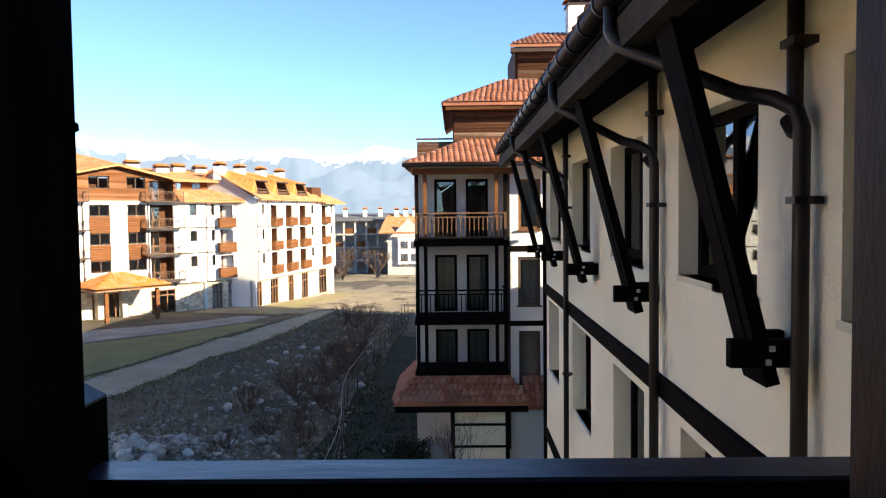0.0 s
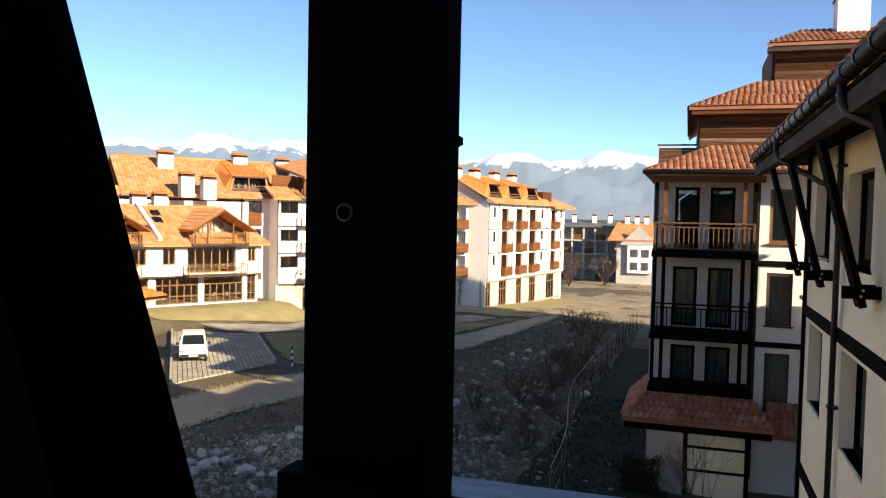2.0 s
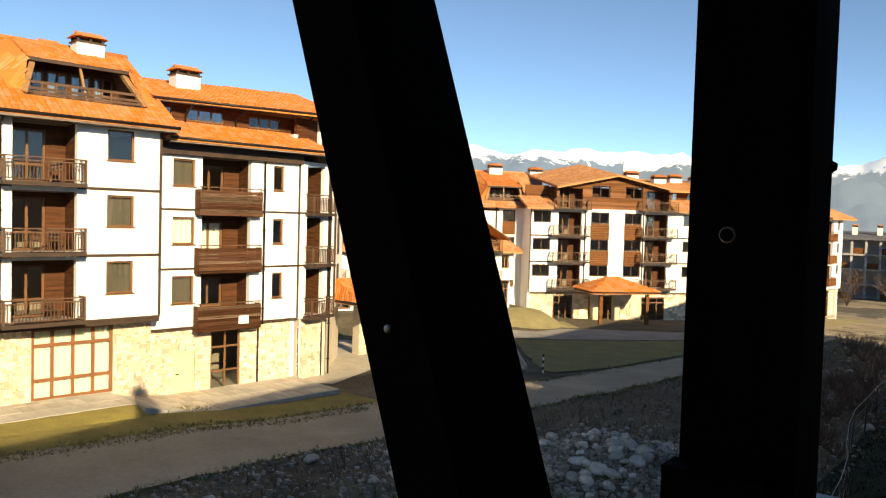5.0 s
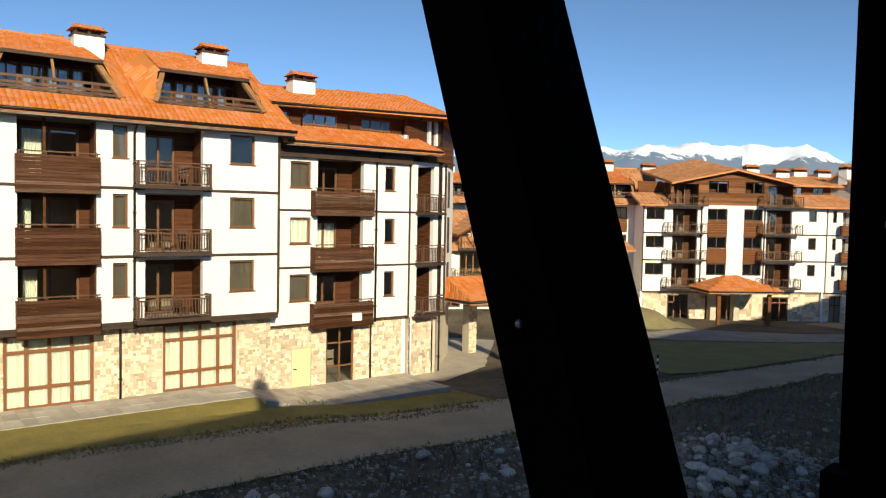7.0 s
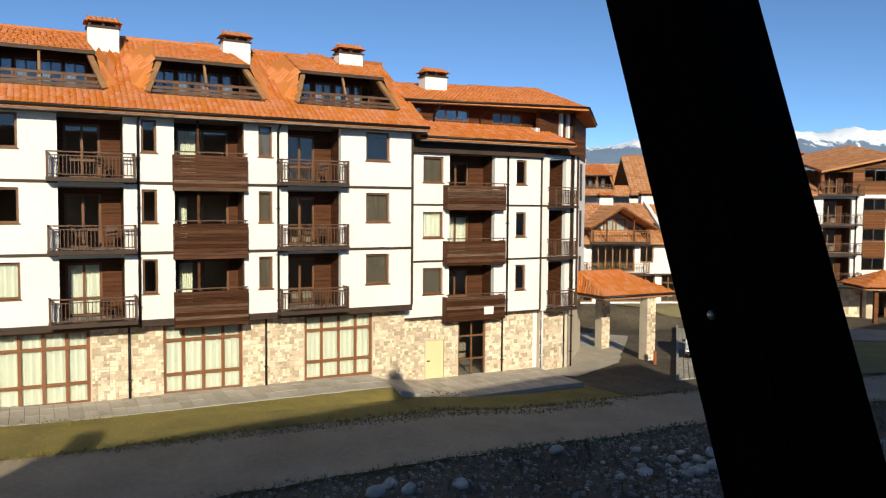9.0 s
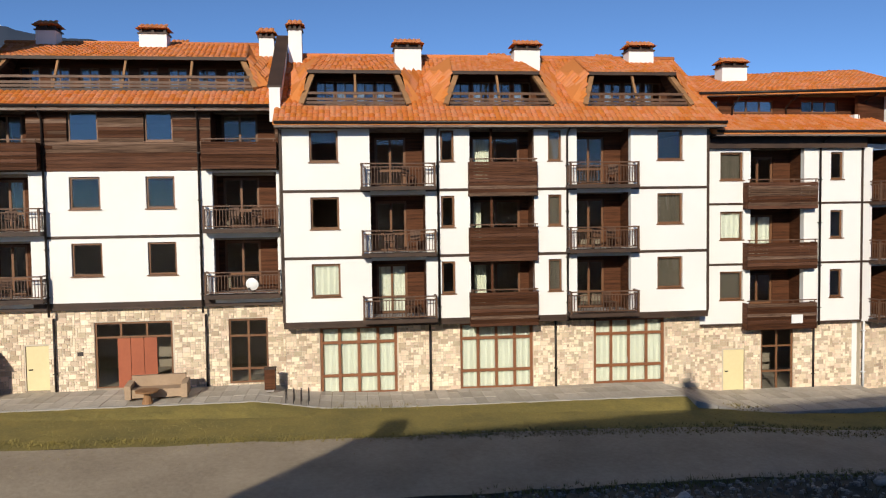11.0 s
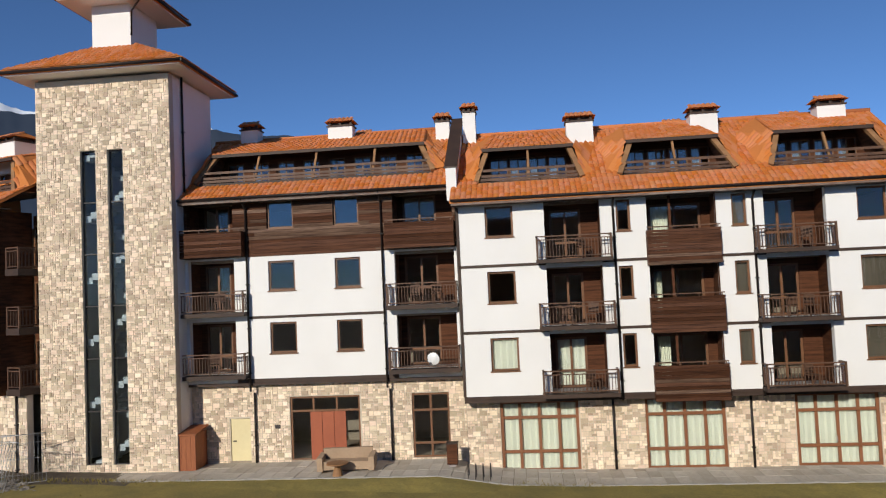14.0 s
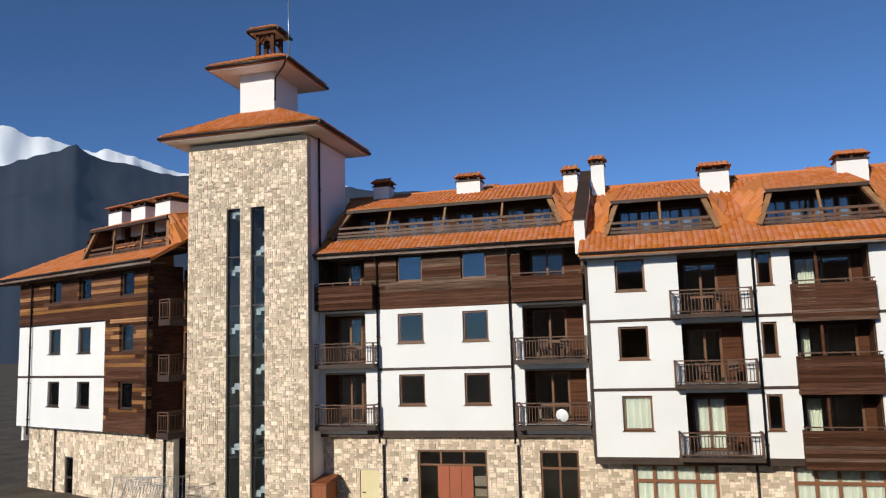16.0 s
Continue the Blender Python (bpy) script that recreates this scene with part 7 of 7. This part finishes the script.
def verge_spot(r):
    """A place along the ragged edges of the track."""
    y = r.uniform(6, 82)
    ys = (2, 18, 26, 33, 40, 46, 54, 64, 76, 84)
    mid_x = float(np.interp(y, ys, (-24.3, -22.9, -22.0, -20.9, -19.2, -18.6, -17.4, -15.7, -14.4, -12.8)))
    half = float(np.interp(y, ys, (2.9, 2.8, 2.4, 2.3, 2.1, 2.0, 1.9, 1.7, 1.3, 1.0)))
    return (mid_x + r.choice((-1, 1)) * (half + r.gauss(0.1, 0.22)), y)


scatter("dry_grass", 6500, verge_spot, lambda r: r.uniform(0.05, 0.2), DULL_GRASS, "ragged low grass along the track edges", 12, "tuft")
scatter("rubble", 1600, verge_spot, lambda r: r.uniform(0.03, 0.1), RUBBLE, "small stones along the track edges", 13)
scatter("pebbles", 4200, lambda r: (along(r.uniform(-22, 30), r.uniform(5.4, 11.5))), lambda r: r.uniform(0.015, 0.06), RUBBLE, "loose gravel and clods on the dirt track", 6)
scatter("dry_grass", 5200, lambda r: (along(r.uniform(-20, 26), r.choice((1.9, 6.0, 6.1, 6.2)) + r.gauss(0, 0.2))), lambda r: r.uniform(0.06, 0.17), GRASS, "ragged grass along the lawn edges", 7, "tuft")
scatter("rubble", 420, lambda r: (along(r.gauss(-19.6, 0.9), r.gauss(3.3, 0.5))), lambda r: r.uniform(0.05, 0.2), RUBBLE, "dark heap of builders' rubble by the tower", 8)
scatter("dry_grass", 3500, lambda r: (r.uniform(-5.0, -1.6), r.uniform(19, 40)), lambda r: r.uniform(0.06, 0.16), SHADY, "grass blades beside the fence coloured dark for the shade", 9, "tuft")
BARK = material("bare_twigs", (0.13, 0.085, 0.06), 0.9, (0.07, 0.045, 0.033), 9, 1.0, 0.3)


def bare_bush(x, y, h, w, seed, stems=14, name="bare_bush", label="leafless brown shrub", trunk=0.02):
    """Forking bare stems; each stem a tapering run with side twigs."""
    r = random.Random(seed)
    bm = bmesh.new()
    def limb(p, way, ln, rad, depth):
        q = p + way * ln
        side = way.cross(Vector((0.3, 0.8, 0.5))).normalized()
        up = way.cross(side)
        a = [bm.verts.new(p + (side * math.cos(k * 2.094) + up * math.sin(k * 2.094)) * rad) for k in range(3)]
        b = [bm.verts.new(q + (side * math.cos(k * 2.094) + up * math.sin(k * 2.094)) * rad * 0.55) for k in range(3)]
        for k in range(3):
            bm.faces.new((a[k], a[(k + 1) % 3], b[(k + 1) % 3], b[k]))
        if depth:
            for _ in range(r.choice((2, 3))):
                limb(q, (way + Vector((r.uniform(-0.6, 0.6), r.uniform(-0.6, 0.6), r.uniform(-0.1, 0.5)))).normalized(), ln * r.uniform(0.6, 0.85), rad * 0.6, depth - 1)
    for _ in range(stems):
        way = Vector((r.uniform(-w, w), r.uniform(-w, w), 1)).normalized()
        limb(Vector((r.uniform(-0.12, 0.12), r.uniform(-0.12, 0.12), 0)), way, h * 0.36, trunk, 3)
    ob = part(name, bm, BARK, None, at=(x, y, level(x, y) - 0.05))
    return tagged(ob, label, "shrub")


hv, hf = [], []
hr = random.Random(77)
for k in range(2600):
    cx, cy, cz = hr.uniform(-2.1, -0.9), hr.uniform(24.6, 26.4), hr.uniform(0.0, 0.85)
    u9 = Vector((hr.uniform(-1, 1), hr.uniform(-1, 1), hr.uniform(-0.6, 1))).normalized() * 0.09
    w9 = u9.cross(Vector((0.3, 0.5, 0.8))).normalized() * 0.035
    c9, q9 = Vector((cx, cy, cz)), len(hv)
    hv += [c9 - w9, c9 + w9, c9 + u9 + w9 * 0.4, c9 + u9 * 1.2]
    hf.append((q9, q9 + 1, q9 + 2, q9 + 3))
me = bpy.data.meshes.new("hedge")
me.from_pydata([tuple(v) for v in hv], [], hf)
me.materials.append(HEDGE)
tagged(part("hedge", me, None, at=(0, 0, level(-1.5, 25.5))), "low clipped dark evergreen hedge beside the porch", "hedge")
bare_bush(0.2, 22.8, 2.6, 0.55, 1, 10, label="leafless shrub in front of the porch")
for k in range(26):
    r9 = random.Random(300 + k)
    bare_bush(r9.uniform(-8.5, -4.6), r9.uniform(27, 52), r9.uniform(0.7, 1.5), 1.0, 200 + k, 16, label="low tangle of leafless brown scrub")
for k, (x, y, h) in enumerate(((-8.6, 66, 2.4), (-10, 69, 2.2), (-7.2, 64, 2.6), (-8.2, 38, 1.8), (-7.0, 42, 2.0), (-6.4, 47, 2.0), (-9.4, 34, 1.5), (-6.6, 52, 2.2))):
    bare_bush(x, y, h, 0.9, 10 + k, 22, label="tangled leafless brown thicket")
for k, (x, y) in enumerate(((-17.3, 17.6), (-17.6, 18.3), (-17.1, 19.2), (-16.8, 16.9), (-17.9, 15.6))):
    bare_bush(x, y, 0.9, 0.3, 40 + k, 4, "dry_weed", "dry standing weed stalks beside the track", 0.012)
for k, (x, y, h) in enumerate(((-22, 150, 9), (-28, 142, 7), (-16, 158, 8), (-20, 120, 5), (-34, 150, 8))):
    bare_bush(x, y, h * 0.8, 0.6, 60 + k, 12, "bare_tree", "leafless tree in the pale meadow", 0.09)

# ---- wire fence ----
fence = thing("wire_fence", pose(0, 0, 0), "leaning wire fence on thin metal posts", "fence")
line = [(-3.55, 20.5), (-3.75, 23.7), (-4.3, 29), (-5.15, 35.6), (-5.1, 43), (-5.0, 50.7), (-4.95, 65), (-4.4, 76)]
pts = []
for (ax_, ay_), (bx_, by_) in zip(line, line[1:]):
    nseg = max(1, int(math.hypot(bx_ - ax_, by_ - ay_) / 2.6))
    pts += [(ax_ + (bx_ - ax_) * k / nseg, ay_ + (by_ - ay_) * k / nseg) for k in range(nseg)]
rnd = random.Random(3)
tops_f = []
for x, y in pts:
    z = level(x, y)
    bm = bmesh.new()
    lean = Vector((rnd.uniform(-0.12, 0.12), rnd.uniform(-0.1, 0.1), 1.65))
    tube(bm, [(x, y, z - 0.2), Vector((x, y, z)) + lean], 0.03, 6)
    part("fence_post", bm, METAL, fence)
    tops_f.append((Vector((x, y, z)), lean))
for h in (0.15, 0.45, 0.75, 1.0):
    bm = bmesh.new()
    tube(bm, [p + l * h for p, l in tops_f], 0.004 if h < 1 else 0.012, 5)
    part("wire", bm, KERB, fence)

# ---- parking bay, van and street furniture ----
bay = thing("parking_bay", pose(0, 0, 0), "sunlit parking bay of open grid paving blocks", "pavement", kind="structure")
BAY = [Vector(p) for p in ((-25.7, 33.9), (-24.3, 41.9), (-32.5, 53.2), (-38.6, 51.2))]
def bay_at(u, v):
    """Ground point of the bay: u across it, v from the track to its far end."""
    p = (BAY[0] * (1 - u) + BAY[1] * u) * (1 - v) + (BAY[3] * (1 - u) + BAY[2] * u) * v
    return Vector((p.x, p.y, level(p.x, p.y) + 0.09))
verts, faces = [], []
nu, nv = 22, 40
for i in range(nu):
    for k in range(nv):
        b0 = len(verts)
        g = 0.07
        cs = [bay_at((i + a) / nu, (k + b) / nv) for a, b in ((g, g), (1 - g, g), (1 - g, 1 - g), (g, 1 - g))]
        verts += [p - Vector((0, 0, 0.15)) for p in cs] + cs
        faces += [tuple(b0 + q for q in f) for f in ((4, 5, 6, 7), (0, 1, 5, 4), (1, 2, 6, 5), (2, 3, 7, 6), (3, 0, 4, 7))]
me = bpy.data.meshes.new("paving_blocks")
me.from_pydata([tuple(v) for v in verts], [], faces)
me.materials.append(PAVER)
ob = part("paving_blocks", me, None, bay)
ob["kind"] = "stuff"
for u in (-0.012, 1.012):
    for k in range(16):
        bm = bmesh.new()
        bar(bm, bay_at(u, k / 16 + 0.002) + Vector((0, 0, 0.04)), bay_at(u, (k + 1) / 16 - 0.002) + Vector((0, 0, 0.04)), 0.14, 0.3)
        part("kerb", bm, KERB, bay)

van = thing("van", pose(-29.7, 41.3, level(-29.7, 41.3) + 0.19, 0, 0, 36) @ Matrix.Diagonal((0.98, 0.98, 0.9, 1)), "small white van parked on grid paving", "car")
prof = [(-2.0, 0.28), (-2.02, 0.55), (-1.93, 0.78), (-1.15, 0.98), (-0.45, 1.55), (0.2, 1.66), (1.5, 1.64), (1.92, 1.5), (2.02, 0.95), (2.02, 0.28)]
bm = bmesh.new()
ring = {}
for s in (-1, 1):
    ring[s] = [bm.verts.new((s * (0.83 if z < 1.0 else 0.83 - (z - 1.0) * 0.22), y, z)) for y, z in prof]
for i in range(len(prof)):
    j = (i + 1) % len(prof)
    bm.faces.new((ring[-1][i], ring[-1][j], ring[1][j], ring[1][i]))
bm.faces.new(ring[-1])
bm.faces.new(ring[1][::-1])
bmesh.ops.bevel(bm, geom=list(bm.edges), offset=0.05, segments=2, affect="EDGES")
body = part("body", bm, PLASTIC_WHITE, van)
DARK_GLASS = material("tinted_glass", (0.03, 0.04, 0.05), 0.08, None, 4, 1, 0.0, spec=0.6)
bm = bmesh.new()
bm.faces.new([bm.verts.new(p) for p in ((-0.68, -1.14, 1.02), (0.68, -1.14, 1.02), (0.6, -0.5, 1.55), (-0.6, -0.5, 1.55))])
bmesh.ops.solidify(bm, geom=list(bm.faces), thickness=0.03)
part("windscreen", bm, DARK_GLASS, body)
for s in (-1, 1):
    part("side_window", boxes((s * 0.80 - 0.03, s * 0.80 + 0.03, -0.5, 1.6, 1.05, 1.45)), DARK_GLASS, body)
    part("headlight", boxes((s * 0.62 - 0.15, s * 0.62 + 0.15, -2.03, -1.9, 0.62, 0.76)), PALE_METAL, body)
    part("mirror", boxes((s * 0.95 - 0.09, s * 0.95 + 0.09, -0.95, -0.85, 0.98, 1.14)), BLACK, body)
part("bumper", boxes((-0.78, 0.78, -2.08, -1.96, 0.3, 0.5)), BLACK, body)
part("number_plate", boxes((-0.26, 0.26, -2.095, -2.082, 0.36, 0.47)), PLASTIC_WHITE, body)
for s in (-1, 1):
    for y in (-1.3, 1.3):
        bm = bmesh.new()
        bmesh.ops.create_cone(bm, cap_ends=True, segments=20, radius1=0.3, radius2=0.3, depth=0.2, matrix=Matrix.Translation((s * 0.74, y, 0.2)) @ Matrix.Rotation(radians(90), 4, "Y"))
        w = part("wheel", bm, BLACK, van)
        bm = bmesh.new()
        bmesh.ops.create_cone(bm, cap_ends=True, segments=16, radius1=0.19, radius2=0.17, depth=0.21, matrix=Matrix.Translation((s * 0.745, y, 0.2)) @ Matrix.Rotation(radians(90), 4, "Y"))
        part("rim", bm, PALE_METAL, w)

barrier = thing("barrier_post", pose(-23.0, 41.8, level(-23.0, 41.8)), "black and white striped marker post", "post")
for k in range(6):
    part("band", boxes((-0.04, 0.04, -0.04, 0.04, k * 0.2, k * 0.2 + 0.2)), BLACK if k % 2 else PLASTIC_WHITE, barrier)
hyd = thing("hydrant", pose(-29.4, 36.6, level(-29.4, 36.6)), "small red hydrant beside the pavers", "hydrant")
bm = bmesh.new()
bmesh.ops.create_cone(bm, cap_ends=True, segments=12, radius1=0.1, radius2=0.08, depth=0.7, matrix=Matrix.Translation((0, 0, 0.35)))
bmesh.ops.create_uvsphere(bm, u_segments=12, v_segments=6, radius=0.1, matrix=Matrix.Translation((0, 0, 0.72)))
part("body", bm, DOOR_RED, hyd)

# --- site fence panels leaning at the tower
def site_panel(m, label):
    p = thing("site_fence_panel", m, label, "fence panel", "site fence panels by the tower")
    bm = bmesh.new()
    tube(bm, [(0, 0, 0), (0, 0, 2.0), (2.4, 0, 2.0), (2.4, 0, 0), (0, 0, 0.02)], 0.025, 6)
    part("frame", bm, PALE_METAL, p)
    for k in range(1, 16):
        part("bar", PANEL_BAR, None, p, at=(k * 0.15, 0, 0))
    bm = bmesh.new()
    for z in (0.35, 1.0, 1.65):
        tube(bm, [(0, 0.012, z), (2.4, 0.012, z)], 0.008, 5)
    part("cross_wire", bm, PALE_METAL, p)
bm = bmesh.new()
tube(bm, [(0, 0, 0), (0, 0, 2.0)], 0.008, 5)
PANEL_BAR = shared("bar", bm, PALE_METAL)
for u, v, turn, tilt, word in ((-21.2, 2.9, 8, -16, "leaning"), (-20.6, 3.4, -12, -24, "tilted"), (-19.8, 3.1, 30, -10, "upright")):
    px_, py_ = along(u, v)
    site_panel(pose(px_, py_, level(px_, py_) - 0.02, 0, 0, BANG) @ pose(0, 0, 0, tilt, 0, turn), "%s galvanised wire mesh site fence panel" % word)

# --- loose things along the opposite pavement
sofa = thing("sofa", opposite(-5.0, -0.6) @ pose(0, 0, 0.07, 0, 0, 4), "old beige sofa dumped on the pavement", "sofa")
part("seat", boxes((-0.95, 0.95, -0.42, 0.42, 0.12, 0.45)), SOFA, sofa)
part("backrest", boxes((-1.05, 1.05, 0.3, 0.5, 0.2, 0.88)), SOFA, sofa)
for s in (-1, 1):
    bm = bmesh.new()
    bar(bm, (s * 1.08, -0.5, 0.36), (s * 1.08, 0.5, 0.42), 0.24, 0.56)
    part("armrest", bm, SOFA, sofa)
tbl = thing("round_table", opposite(-5.2, -1.5) @ pose(0, 0, 0.07), "low round wooden table on a central foot", "table")
bm = bmesh.new()
bmesh.ops.create_cone(bm, cap_ends=True, segments=24, radius1=0.45, radius2=0.45, depth=0.06, matrix=Matrix.Translation((0, 0, 0.5)))
part("tabletop", bm, PALE_WOOD, tbl)
bm = bmesh.new()
bmesh.ops.create_cone(bm, cap_ends=True, segments=12, radius1=0.22, radius2=0.1, depth=0.48, matrix=Matrix.Translation((0, 0, 0.24)))
part("foot", bm, PALE_WOOD, tbl)
kiosk = thing("timber_cupboard", opposite(-12.55, 0.7) @ pose(0, 0, 0.0), "reddish boarded timber cupboard with sloping lid", "cupboard")
part("body", boxes((-0.62, 0.62, -0.76, 0.5, 0.0, 1.6)), CUPBOARD, kiosk)
for k in range(6):
    part("board", boxes((-0.65 + k * 0.217, -0.65 + k * 0.217 + 0.21, -0.8, -0.761, 0.02, 1.58)), CUPBOARD, kiosk)
part("lid", solid(((-0.72, -0.9, 1.66), (0.72, -0.9, 1.66), (0.72, 0.5, 1.85), (-0.72, 0.5, 1.85)), 0.06), CUPBOARD, kiosk)
binn = thing("litter_bin", opposite(-0.55, -0.2) @ pose(0, 0, 0.06), "brown litter bin against the stone wall", "bin")
part("body", boxes((-0.22, 0.22, -0.2, 0.2, 0.1, 0.95)), BOARD, binn)
part("foot", boxes((-0.16, 0.16, -0.14, 0.14, 0.0, 0.098)), CONCRETE, binn)
part("lid", boxes((-0.25, 0.25, -0.23, 0.23, 0.952, 1.0)), TRIM, binn)
rack = thing("bicycle_rack", opposite(0.2, -1.4) @ pose(0, 0, -0.2), "small dark metal bicycle rack on the pavement", "rack")
for k in range(4):
    bm = bmesh.new()
    tube(bm, [(k * 0.3, 0.3, 0), (k * 0.3, 0.25, 0.5), (k * 0.3, 0, 0.62), (k * 0.3, -0.25, 0.5), (k * 0.3, -0.3, 0)], 0.02, 6)
    part("hoop", bm, METAL, rack)


def dish(m, label):
    """A satellite dish: curved bowl, arm and receiver."""
    d = thing("satellite_dish", m, label, "satellite dish")
    bm = bmesh.new()
    bmesh.ops.create_uvsphere(bm, u_segments=20, v_segments=12, radius=0.55)
    bmesh.ops.delete(bm, geom=[v for v in bm.verts if v.co.z > -0.40], context="VERTS")
    bmesh.ops.translate(bm, verts=bm.verts, vec=(0, 0, 0.45))
    bmesh.ops.rotate(bm, verts=bm.verts, matrix=Matrix.Rotation(radians(-78), 3, "X"))
    bmesh.ops.solidify(bm, geom=list(bm.faces), thickness=0.01)
    part("bowl", bm, PLASTIC_WHITE, d)
    bm = bmesh.new()
    tube(bm, [(0, 0.02, -0.3), (0, -0.4, -0.18)], 0.015, 6)
    quad_box(bm, -0.04, 0.04, -0.46, -0.38, -0.22, -0.12)
    part("arm", bm, METAL, d)
    bm = bmesh.new()
    tube(bm, [(0, 0.12, 0.0), (0, 0.3, -0.35)], 0.02, 6)
    part("bracket", bm, METAL, d)
dish(opposite(-1.25, 0.35) @ pose(0, 0, 4.55, 0, 0, -12), "round white satellite dish on a balcony rail")


def chair(m):
    """A folding balcony chair of dark slats."""
    c = thing("balcony_chair", m, "dark slatted wooden balcony chair", "chair", "chairs on the balconies")
    part("seat", boxes((-0.22, 0.22, -0.22, 0.22, 0.42, 0.46)), RAIL, c)
    part("backrest", boxes((-0.22, 0.22, 0.2, 0.24, 0.5, 0.88)), RAIL, c)
    for sx in (-1, 1):
        for sy in (-1, 1):
            part("leg", boxes((sx * 0.2 - 0.02, sx * 0.2 + 0.02, sy * 0.2 - 0.02, sy * 0.2 + 0.02, 0, 0.42)), RAIL, c)
    return c


first = chair(opposite(5.5, -0.15) @ pose(0, 0, 2.99, 0, 0, 25))
for u, v, z, r in ((5.6, -0.1, 5.79, -20), (4.6, -0.2, 5.79, 160), (5.4, -0.15, 8.59, 30), (14.2, -0.2, 2.99, 20), (13.5, -0.1, 5.79, 200), (14.4, -0.15, 5.79, 10), (14.3, -0.2, 8.59, -30),
                   (-1.0, 0.8, 6.91, 15), (-1.9, 0.75, 6.91, 170), (-11.0, 0.8, 6.91, 10), (-11.3, 0.8, 4.11, 15)):
    copy_thing(first, opposite(u, v) @ pose(0, 0, z, 0, 0, r))
